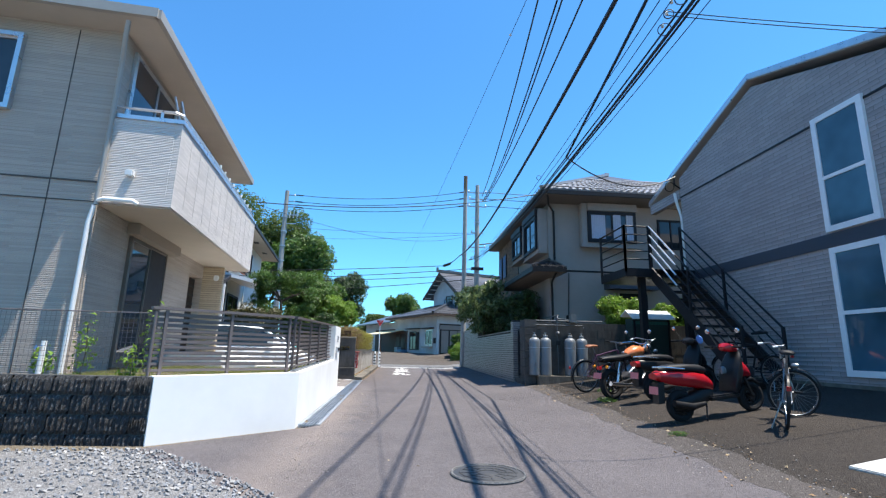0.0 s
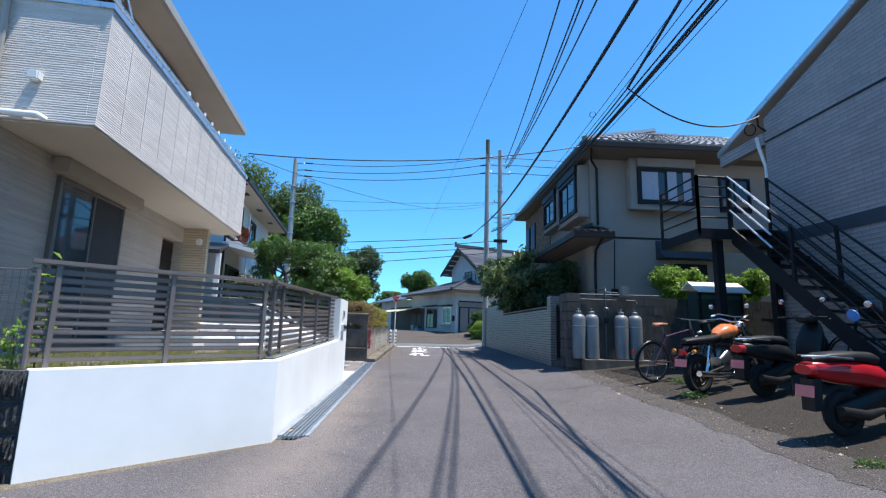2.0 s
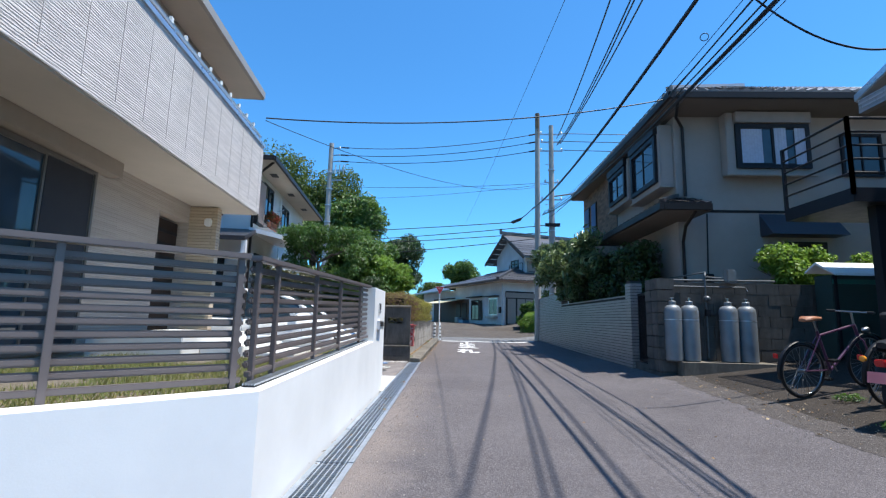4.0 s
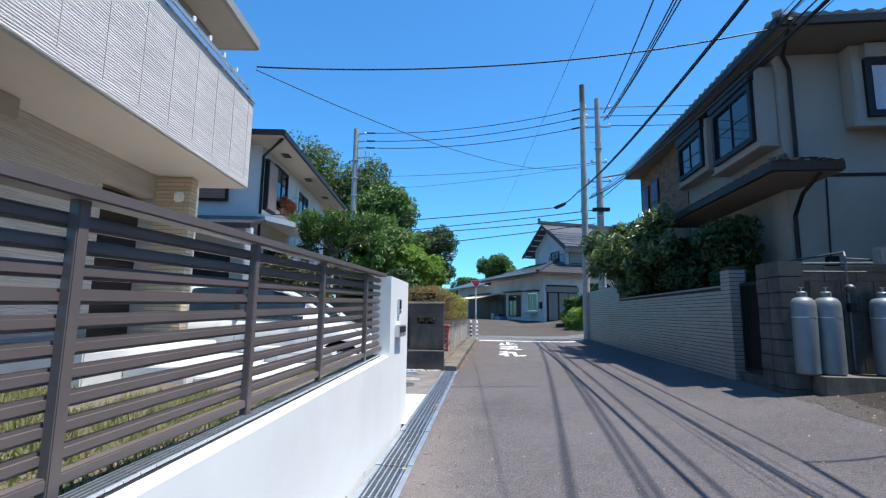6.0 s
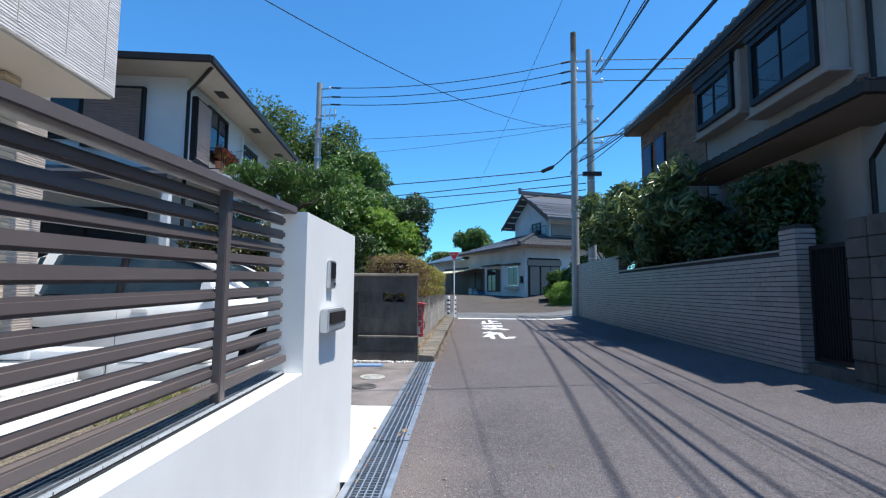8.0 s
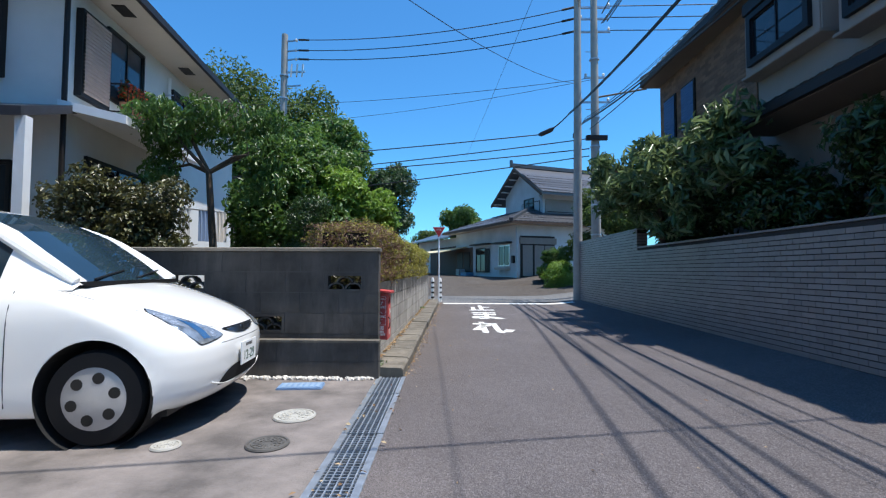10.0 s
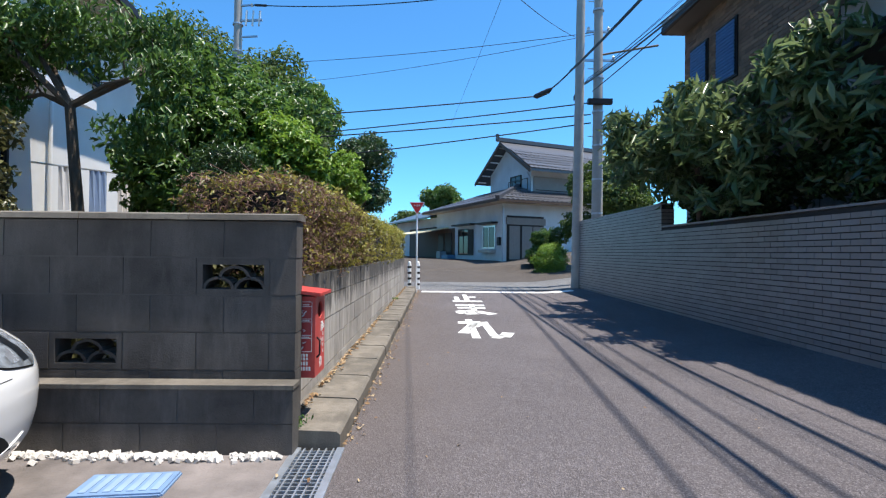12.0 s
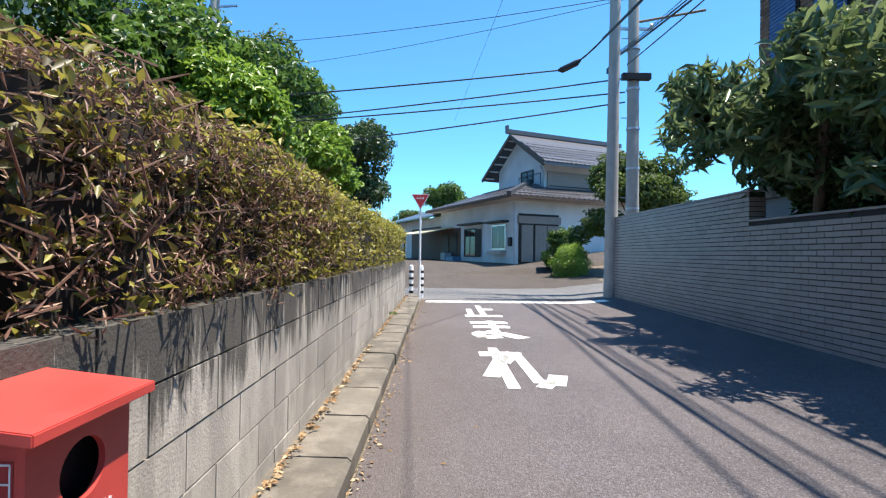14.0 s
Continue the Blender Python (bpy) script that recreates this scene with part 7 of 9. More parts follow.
def build_motorcycle(m):
    s = thing("motorcycle", "small black motorcycle with an orange fuel tank", "motorcycle", m)
    wheel(s, 0.0, 0.30, 0.30, 0.055, BLACK_PLASTIC, 8, 0.1, name="rear_wheel")
    wheel(s, 1.28, 0.30, 0.30, 0.05, BLACK_PLASTIC, 8, 0.13, name="front_wheel")
    part("fuel_tank", Geo().loft(shell([(0.48, 0.82, 0.06, 0.05, 0.8), (0.58, 0.85, 0.12, 0.09, 0.8), (0.75, 0.88, 0.15, 0.11, 0.8), (0.90, 0.87, 0.12, 0.09, 0.8), (0.97, 0.85, 0.06, 0.05, 0.9)])), PAINT_ORANGE, s, smooth=True, label="orange fuel tank")
    part("seat", Geo().loft(shell([(-0.22, 0.80, 0.05, 0.03, 0.8), (-0.1, 0.80, 0.11, 0.045, 0.7), (0.25, 0.79, 0.13, 0.05, 0.7), (0.55, 0.80, 0.08, 0.05, 0.8)])), SEAT_BLACK, s, smooth=True)
    part("engine", Geo().loft(shell([(0.42, 0.40, 0.11, 0.10, 0.5), (0.60, 0.45, 0.13, 0.17, 0.5), (0.80, 0.50, 0.11, 0.16, 0.5), (0.88, 0.5, 0.08, 0.1, 0.6)])), SPOKE, s, smooth=True, label="grey engine block")
    for i in range(6):
        part("cooling_fin", Geo().box(0.62, -0.125, 0.52 + 0.028 * i, 0.86, 0.125, 0.532 + 0.028 * i), BLACK_PLASTIC, s)
    part("frame", Geo().tube([(1.02, 0, 0.86), (0.55, 0, 0.74), (0.0, 0.1, 0.72), (-0.2, 0.08, 0.76)], 0.02, 8).tube([(1.02, 0, 0.84), (0.92, 0, 0.4), (0.45, 0, 0.28), (0.42, 0, 0.72)], 0.02, 8), BLACK_PAINT, s, smooth=True)
    for sgn in (-1, 1):
        part("fork_leg", Geo().tube([(1.28, sgn * 0.09, 0.30), (1.03, sgn * 0.09, 0.98)], 0.021, 8), CHROME, s, smooth=True)
        part("shock", Geo().tube([(0.02, sgn * 0.13, 0.32), (0.16, sgn * 0.13, 0.70)], 0.026, 8), CHROME, s, smooth=True)
        part("swingarm", Geo().tube([(0.0, sgn * 0.11, 0.30), (0.45, sgn * 0.11, 0.36)], 0.02, 8), BLACK_PAINT, s, smooth=True)
        part("indicator", Geo().lathe((-0.22, sgn * 0.17, 0.66), [(0.005, 0), (0.03, 0.01), (0.03, 0.04), (0.01, 0.05)], 10, (-1, 0, 0)), LAMP_AMBER, s, smooth=True)
    part("headlight", Geo().lathe((1.06, 0, 0.92), [(0.03, -0.03), (0.085, 0.03), (0.09, 0.09), (0.02, 0.11)], 16, (1, 0, -0.1)), CHROME, s, smooth=True)
    part("handlebar", Geo().tube([(0.82, -0.36, 1.04), (0.94, -0.18, 1.05), (1.0, -0.06, 1.0), (1.0, 0.06, 1.0), (0.94, 0.18, 1.05), (0.82, 0.36, 1.04)], 0.013, 8), CHROME, s, smooth=True)
    mirror_pair(s, 0.92, 1.25, 0.3)
    part("rear_fender", Geo().loft(shell([(-0.33, 0.50, 0.05, 0.02, 0.7), (-0.24, 0.62, 0.07, 0.02, 0.7), (0.0, 0.68, 0.07, 0.02, 0.7)])), BLACK_PLASTIC, s, smooth=True)
    part("tail_lamp", Geo().box(-0.31, -0.05, 0.60, -0.25, 0.05, 0.67), LAMP_RED, s, bevel=0.012)
    part("number_plate", Geo().obox((-0.35, 0, 0.50), (0.006, 0.2, 0.11), (0, 15, 0)), PLATE_PINK, s)
    part("exhaust", Geo().tube([(0.85, -0.1, 0.42), (0.6, -0.15, 0.24), (0.2, -0.16, 0.27), (-0.2, -0.17, 0.34)], [0.02, 0.02, 0.04, 0.045], 10), CHROME, s, smooth=True)
    part("chain_case", Geo().box(0.0, 0.085, 0.26, 0.48, 0.10, 0.38), BLACK_PLASTIC, s, bevel=0.02)
    part("side_stand", Geo().tube([(0.5, 0.1, 0.3), (0.42, 0.26, 0.0)], 0.012, 6), BLACK_PAINT, s)


def build_bicycle(label, m, frame_mat, saddle_mat, straight=True, steer=0.0, R=0.33):
    s = thing("bicycle", label, "bicycle", m)
    turn = pose(0.90, 0, 0) @ pose(0, 0, 0, 0, 0, steer) @ pose(-0.90, 0, 0)
    rw = wheel(s, 0.0, R, R, 0.018, SPOKE, 28, name="rear_wheel", seg=44)
    front = [wheel(s, 1.02, R, R, 0.018, SPOKE, 28, name="front_wheel", seg=44)]
    bb, st, hd0, hd1 = (0.42, 0, 0.29), (0.28, 0, 0.78), (0.86, 0, 0.80), (0.90, 0, 0.66)
    part("frame", Geo().tube([bb, st], 0.016, 8).tube([bb, hd1], 0.018, 8).tube([(0.30, 0, 0.72), hd0], 0.016, 8).tube([hd0, hd1], 0.02, 8)
         .tube([(0, 0.05, R), bb], 0.009, 6).tube([(0, -0.05, R), bb], 0.009, 6).tube([(0, 0.05, R), (0.30, 0.02, 0.72)], 0.008, 6).tube([(0, -0.05, R), (0.30, -0.02, 0.72)], 0.008, 6), frame_mat, s, smooth=True)
    front += [part("fork", Geo().tube([(0.90, 0.0, 0.66), (0.92, 0.05, 0.60), (1.02, 0.05, R)], 0.011, 6).tube([(0.90, 0.0, 0.66), (0.92, -0.05, 0.60), (1.02, -0.05, R)], 0.011, 6), frame_mat, s, smooth=True)]
    front += [part("stem", Geo().tube([hd0, (0.84, 0, 0.95)], 0.013, 8), SPOKE, s, smooth=True)]
    pts = [(0.82, -0.29, 0.97), (0.88, -0.08, 0.96), (0.88, 0.08, 0.96), (0.82, 0.29, 0.97)] if straight else [(0.66, -0.28, 0.97), (0.80, -0.25, 1.0), (0.88, -0.08, 0.96), (0.88, 0.08, 0.96), (0.80, 0.25, 1.0), (0.66, 0.28, 0.97)]
    hb = part("handlebar", Geo().tube(pts, 0.011, 8), SPOKE, s, smooth=True)
    front += [hb]
    for p, q in ((pts[0], pts[1]), (pts[-1], pts[-2])):
        a, b = Vector(p), Vector(q)
        part("grip", Geo().tube([a, a.lerp(b, 0.45)], 0.016, 8), WHITE_PVC if not straight else RUBBER, hb, smooth=True)
    part("seat_post", Geo().tube([st, (0.25, 0, 0.90)], 0.013, 8), SPOKE, s, smooth=True)
    part("saddle", Geo().loft(shell([(0.08, 0.93, 0.05, 0.02, 0.8), (0.13, 0.94, 0.085, 0.035, 0.8), (0.25, 0.935, 0.05, 0.03, 0.8), (0.36, 0.925, 0.018, 0.02, 0.9)], 12)), saddle_mat, s, smooth=True)
    cr = part("crank", Geo().tube([(0.42, 0.06, 0.29), (0.42, 0.07, 0.29)], 0.09, 20).tube([(0.42, 0.08, 0.29), (0.50, 0.08, 0.15)], 0.01, 6).tube([(0.42, -0.08, 0.29), (0.34, -0.08, 0.43)], 0.01, 6), SPOKE, s)
    part("pedal", Geo().box(0.46, 0.08, 0.135, 0.55, 0.17, 0.16), BLACK_PLASTIC, cr)
    part("pedal", Geo().box(0.29, -0.17, 0.42, 0.38, -0.08, 0.445), BLACK_PLASTIC, cr)
    part("chain", Geo().tube([(0.42, 0.065, 0.38), (0.0, 0.065, R + 0.035)], 0.005, 4).tube([(0.42, 0.065, 0.20), (0.0, 0.065, R - 0.035)], 0.005, 4), RUBBER, s)
    for x, a0, a1 in ((0.0, 40, 190), (1.02, 20, 150)):
        g = Geo().loft([[(x + (R + d) * math.cos(radians(a)), y, R + (R + d) * math.sin(radians(a))) for d, y in ((0.022, -0.022), (0.030, -0.012), (0.030, 0.012), (0.022, 0.022))] for a in range(a0, a1 + 1, 10)])
        mg = part("mudguard", g, BLACK_PLASTIC, s, fix=False)
        if x > 0.5:
            front += [mg]
    part("stand", Geo().tube([(0.0, 0.06, R), (-0.08, 0.16, 0.0)], 0.009, 6), SPOKE, s)
    part("rear_reflector", Geo().box(-R - 0.05, -0.025, 0.52, -R - 0.03, 0.025, 0.57), LAMP_RED, s)
    front += [part("head_lamp", Geo().lathe((0.98, 0.0, 0.72), [(0.01, 0), (0.035, 0.03), (0.04, 0.08), (0.01, 0.09)], 10, (1, 0, 0)), SPOKE, s, smooth=True)]
    for o in front:
        o.matrix_local = turn


build_scooter("red and black motor scooter parked on the forecourt", ground_pose(3.72, 6.58, 8) @ Matrix.Scale(0.88, 4), PAINT_RED, False, True)
build_scooter("black motor scooter with a red tail lamp", ground_pose(4.36, 8.42, 14) @ Matrix.Scale(0.92, 4), BLACK_PLASTIC, False, False)
build_motorcycle(ground_pose(3.90, 9.05, 22) @ Matrix.Scale(0.92, 4))
build_bicycle("purple bicycle with a tan saddle by the gas bottles", ground_pose(3.95, 10.45, 14, 4), PAINT_PURPLE, SADDLE_BROWN, True)
build_bicycle("dark bicycle parked among the motorcycles", ground_pose(4.35, 9.75, 18, 3), BLACK_PAINT, SEAT_BLACK, False)
build_bicycle("silver city bicycle with swept handlebar on the forecourt", ground_pose(4.30, 5.55, 52, 6) @ Matrix.Scale(0.88, 4), PAINT_SILVER, SEAT_BLACK, False, -72)
build_bicycle("small dark bicycle under the steel stair", ground_pose(6.15, 7.9, 100, 0), BLACK_PAINT, SEAT_BLACK, True, 0.0, R=0.28)


def car_table(z):
    """At height z: nose setback, half width, tail setback of the body's outline."""
    T = np.array([(0.17, 0.13, 0.79, 0.20), (0.20, 0.07, 0.815, 0.12), (0.26, 0.03, 0.828, 0.06), (0.36, 0.008, 0.836, 0.03), (0.46, 0.0, 0.8375, 0.0), (0.54, 0.006, 0.8375, 0.0), (0.60, 0.03, 0.8375, 0.02),
                  (0.65, 0.075, 0.837, 0.05), (0.70, 0.15, 0.836, 0.06), (0.76, 0.27, 0.832, 0.07), (0.82, 0.41, 0.822, 0.08), (0.88, 0.57, 0.803, 0.09), (0.93, 0.72, 0.775, 0.10), (0.965, 0.86, 0.735, 0.11), (0.985, 1.00, 0.68, 0.12)])
    return [float(np.interp(z, T[:, 0], T[:, k])) for k in (1, 2, 3)]


def car_front(z, a, out=0.0):
    """A point of the nose at height z and plan angle a (0 ahead, 90 at the flank)."""
    n, w, _ = car_table(z)
    k = 0.44 - 0.10 * max(0.0, z - 0.6)
    s, c = abs(math.sin(radians(a))) ** 0.74, abs(math.cos(radians(a))) ** 0.74
    return (-n - k * (1 - c) + out * math.cos(radians(a)), math.copysign(w * s + out * abs(math.sin(radians(a))), a), z + out * 0.4)


def car_at(z, y, out=0.0):
    """The nose's surface at height z and offset y."""
    w = car_table(z)[1]
    return car_front(z, math.copysign(math.degrees(math.asin(min(1.0, (abs(y) / w) ** (1 / 0.74)))), y), out)


def patch(f, nu, nv):
    g = Geo()
    g.v = [f(i / nu, j / nv) for j in range(nv + 1) for i in range(nu + 1)]
    g.f = [(j * (nu + 1) + i, j * (nu + 1) + i + 1, (j + 1) * (nu + 1) + i + 1, (j + 1) * (nu + 1) + i) for j in range(nv) for i in range(nu)]
    return g


def car_body():
    """Outlines stacked from the sill to the deck, with the wheel arches cut out."""
    zs = np.concatenate([np.linspace(0.17, 0.60, 18), np.linspace(0.62, 0.985, 20)])
    L = 3.83
    rows = []
    for z in zs:
        n, w, tl = car_table(z)
        half = [car_front(z, a) for a in np.linspace(0, 90, 22)]
        x0, x1 = half[-1][0], -L + tl + 0.30
        half += [(x0 + (x1 - x0) * i / 84, w, z) for i in range(1, 84)]
        half += [(x1 - 0.30 * math.sin(radians(b)) ** 0.8, w * max(0.0, math.cos(radians(b))) ** 0.45, z) for b in np.linspace(2, 90, 14)]
        rows.append(half + [(x, -y, zz) for x, y, zz in half[-2:0:-1]])
    m = len(rows[0])
    v = [Vector(p) for r in rows for p in r]
    R = 0.338

    def wheel_of(p):
        return min((-0.62, -3.10), key=lambda x: abs(p.x - x))
    inside = [abs(p.y) > 0.5 and (p.x - wheel_of(p)) ** 2 + (p.z - 0.30) ** 2 < R * R for p in v]
    f = []
    for j in range(len(rows) - 1):
        for i in range(m):
            q = (j * m + i, j * m + (i + 1) % m, (j + 1) * m + (i + 1) % m, (j + 1) * m + i)
            if not all(inside[k] for k in q):
                f.append(q)
    for k, p in enumerate(v):
        if inside[k]:
            c = Vector((wheel_of(p), p.y, 0.30))
            d = p - c
            if d.length > 1e-4:
                v[k] = c + d * (R / d.length)
    f += [tuple(range((len(rows) - 1) * m, len(rows) * m))]
    used = sorted({k for q in f for k in q})
    at = {k: i for i, k in enumerate(used)}
    return Geo().add([tuple(v[k]) for k in used], [tuple(at[k] for k in q) for q in f])


def build_car():
    c = thing("car", "white compact hatchback parked nose to the lane", "car", pose(-2.25, 14.50, gz(-3, 14.5) + 0.01, 0, 0, 6))
    body = part("body", car_body(), CAR_WHITE, c, smooth=True, fix=False)
    # cabin: rings (along, base half width, base z, roof half width, roof z)
    T = np.array([(0.84, 0.70, 0.93, 0.62, 0.965), (1.10, 0.765, 0.93, 0.63, 1.16), (1.35, 0.785, 0.94, 0.60, 1.335), (1.62, 0.79, 0.95, 0.575, 1.45), (2.0, 0.79, 0.96, 0.57, 1.515), (2.5, 0.785, 0.97, 0.565, 1.525), (3.0, 0.77, 0.98, 0.55, 1.49), (3.35, 0.75, 0.99, 0.53, 1.43), (3.6, 0.72, 0.98, 0.5, 1.22), (3.74, 0.69, 0.95, 0.52, 1.0)])

    def cab(s):
        bw, bz, rw, rz = (np.interp(s, T[:, 0], T[:, k]) for k in (1, 2, 3, 4))
        h = rz - bz
        return [(bw, bz), (bw - (bw - rw) * 0.45, bz + h * 0.5), (bw - (bw - rw) * 0.85, bz + h * 0.88), (rw * 0.82, rz - 0.006), (rw * 0.4, rz + 0.012), (0, rz + 0.016)]
    ss = np.concatenate([np.linspace(0.84, 1.62, 9), np.linspace(1.75, 3.74, 14)])
    roof, screen, rear, sides = Geo(), Geo(), Geo(), {-1: Geo(), 1: Geo()}
    for a, b in zip(ss, ss[1:]):
        ra, rb = cab(a), cab(b)
        for sgn in (-1, 1):
            for k in range(5):
                q = [(-a, sgn * ra[k][0], ra[k][1]), (-b, sgn * rb[k][0], rb[k][1]), (-b, sgn * rb[k + 1][0], rb[k + 1][1]), (-a, sgn * ra[k + 1][0], ra[k + 1][1])]
                if k >= 3 and b <= 1.63:
                    screen.quad(*q)
                elif k < 2 and 1.15 < a < 3.2:
                    sides[sgn].quad(*q)
                elif k >= 3 and a > 3.3:
                    rear.quad(*q)
                else:
                    roof.quad(*q)
    part("roof", roof, CAR_WHITE, body, smooth=True)
    part("windscreen", screen, WINDSCREEN, body, smooth=True)
    for sgn in (-1, 1):
        part("side_window", sides[sgn], WINDSCREEN, body, smooth=True)
    part("rear_window", rear, WINDSCREEN, body, smooth=True)
    for sgn in (-1, 1):
        pts = [(-s, sgn * (cab(s)[2][0] + 0.004), cab(s)[2][1] + 0.006) for s in np.linspace(0.86, 1.75, 9)]
        part("a_pillar", Geo().tube(pts, 0.032, 8), CAR_WHITE, body, smooth=True)
        part("b_pillar", Geo().bar((-2.25, sgn * 0.787, 0.96), (-2.3, sgn * 0.60, 1.46), 0.05, 0.09), BLACK_PLASTIC, body)
        part("c_pillar", Geo().bar((-3.15, sgn * 0.772, 0.98), (-3.1, sgn * 0.57, 1.45), 0.05, 0.13), CAR_WHITE, body)
        def lamp(grow, out, u0=0.0, u1=1.0, v0=-1.0, v1=1.0):
            def at(i, j):
                u = u0 + (u1 - u0) * i
                h = (0.118 * (max(0.0, u) / 0.22) ** 0.35 if u < 0.22 else 0.118 * ((1 - u) / 0.78) ** 0.85) + grow
                z = 0.715 - 0.105 * u ** 0.9 + h * (v0 + (v1 - v0) * j)
                return car_front(z, sgn * (46 - 28 * u), out)
            return patch(at, 16, 8)
        part("lamp_seal", lamp(0.006, 0.003), BLACK_PLASTIC, c, smooth=True)
        hl = part("headlight", lamp(0.0, 0.006), LENS, c, smooth=True, label="clear headlight")
        part("reflector", lamp(0.0, 0.0085, 0.36, 0.56, -0.7, 0.62), CHROME, hl, smooth=True)
        part("reflector", lamp(0.0, 0.0085, 0.05, 0.30, 0.0, 0.85), LAMP_SILVER, hl, smooth=True)
        part("reflector", lamp(0.0, 0.0085, 0.62, 0.80, -0.6, 0.3), LAMP_SILVER, hl, smooth=True)
        part("door_mirror", Geo().loft([[(x, sgn * (0.80 + yy), zz) for x, zz in ((-1.32 - 0.02 * r, 1.0), (-1.20 - 0.02 * r, 1.0), (-1.18, 1.06), (-1.22, 1.12), (-1.32, 1.12))] for r, yy in ((0, 0), (1, 0.17))]), CAR_WHITE, c, bevel=0.015)
        part("tail_lamp", Geo().box(-3.72, sgn * 0.62 - 0.07, 0.92, -3.56, sgn * 0.66 + 0.07, 1.2), LAMP_RED, c, bevel=0.03)
        for x in (-1.12, -2.25):
            part("door_seam", Geo().tube([(x, sgn * (car_table(z)[1] - 0.001), z) for z in np.linspace(0.24, 0.93, 8)], 0.004, 5), BLACK_PLASTIC, c)
        part("hood_seam", Geo().tube([car_at(z, sgn * y, -0.001) for z, y in ((0.655, 0.36), (0.70, 0.50), (0.80, 0.66), (0.88, 0.715), (0.93, 0.72))], 0.0028, 5), DARK_METAL, c)
        part("door_handle", Geo().box(-2.1, sgn * 0.84 - 0.012, 0.80, -1.92, sgn * 0.84 + 0.012, 0.83), CAR_WHITE, c, bevel=0.008)
        for x in (-0.62, -3.10):
            part("wheel_housing", patch(lambda i, j: (x + 0.336 * math.cos(2 * math.pi * i), sgn * (0.832 - 0.30 * min(1.0, j * 2)), 0.30 + 0.336 * math.sin(2 * math.pi * i)) if j < 0.75 else (x, sgn * 0.532, 0.30), 40, 4), RUBBER, c, "dark wheel housing")
            w = part("wheel", Geo().lathe((x, sgn * 0.645, 0.285), [(0.18, 0.0), (0.275, 0.005), (0.288, 0.03), (0.288, 0.13), (0.275, 0.165), (0.19, 0.17)], 36, (0, sgn, 0)), RUBBER, c, smooth=True)
            part("hub_cap", Geo().lathe((x, sgn * 0.775, 0.285), [(0.198, 0.0), (0.202, 0.035), (0.175, 0.045), (0.06, 0.052), (0.0, 0.056)], 32, (0, sgn, 0)), HUB_GREY, w, "silver wheel cover", smooth=True)
            for k in range(6):
                a = 2 * math.pi * k / 6 + 0.3
                part("hub_slot", Geo().lathe((x + 0.128 * math.cos(a), sgn * 0.815, 0.285 + 0.128 * math.sin(a)), [(0.036, 0.0), (0.034, 0.012), (0.0, 0.0125)], 12, (0, sgn, 0)), BLACK_PLASTIC, w)
    # nose details
    gr = part("grille", patch(lambda i, j: car_at(0.636 - 0.05 * j * (1 - abs(2 * i - 1) ** 2.2), 0.62 * (i - 0.5), 0.004), 20, 5), BLACK_PLASTIC, c, "dark mesh grille", smooth=True)
    for k in range(17):
        y = -0.27 + 0.034 * k
        h = 0.046 * (1 - abs(y / 0.31) ** 2.2)
        part("grille_bar", Geo().tube([car_at(0.633, y, 0.007), car_at(0.633 - h, y + 0.012, 0.007)], 0.0035, 4), CHROME, gr)
    part("grille_trim", Geo().tube([car_at(0.640, y, 0.005) for y in np.linspace(-0.31, 0.31, 17)], 0.005, 5), CHROME, gr, smooth=True)
    part("badge", Geo().lathe(car_at(0.613, 0, 0.004), [(0.034, 0), (0.036, 0.006), (0.022, 0.010), (0.0, 0.010)], 18, (1, 0, 0.2)), CHROME, gr, smooth=True)
    part("air_intake", patch(lambda i, j: car_at(0.262 + 0.115 * j * (1 - abs(2 * i - 1) ** 5), 0.84 * (i - 0.5), 0.004), 24, 4), RUBBER, c, "black lower air intake", smooth=True)
    part("intake_lip", Geo().tube([car_at(0.255 + 0.05 * abs(y / 0.5) ** 4, y, 0.0) for y in np.linspace(-0.5, 0.5, 25)], 0.006, 8), CAR_WHITE, c, smooth=True)
    part("bumper_crease", Geo().tube([car_at(0.555, y, -0.001) for y in np.linspace(-0.40, 0.40, 21)], 0.0028, 5), DARK_METAL, c)
    pl = part("number_plate", Geo().box(0.014, -0.165, 0.355, 0.022, 0.165, 0.52), WHITE_PAINT, c, "white number plate with green figures")
    plate_text = bpy.data.curves.new("figures", "FONT")
    plate_text.body, plate_text.size, plate_text.extrude, plate_text.align_x = "12-29", 0.105, 0.0008, "CENTER"
    t = new("figures", plate_text)
    dg = bpy.context.evaluated_depsgraph_get()
    me = bpy.data.meshes.new_from_object(t.evaluated_get(dg))
    bpy.data.objects.remove(t)
    me.materials.clear()
    me.materials.append(plain("plate_green", (0.02, 0.09, 0.05), 0.5, bump=0))
    f = part("figures", me, None, pl)
    f.matrix_local = pose(0.0232, 0, 0.38, 90, 0, 90)
    for k in range(5):
        part("plate_bar", Geo().box(0.0222, -0.07 + 0.03 * k, 0.482, 0.0232, -0.05 + 0.03 * k, 0.505), BLACK_PLASTIC, pl)
    for y0 in (-0.35, 0.15):
        part("wiper", Geo().tube([(-0.86, y0 - 0.1, 0.995), (-0.93, y0 + 0.35, 1.055)], 0.008, 6), BLACK_PLASTIC, c)
    part("cowl", Geo().box(-0.98, -0.60, 0.95, -0.82, 0.60, 0.982), BLACK_PLASTIC, c)
    part("underbody", Geo().box(-3.6, -0.7, 0.14, -0.25, 0.7, 0.22), BLACK_PLASTIC, c)


build_car()


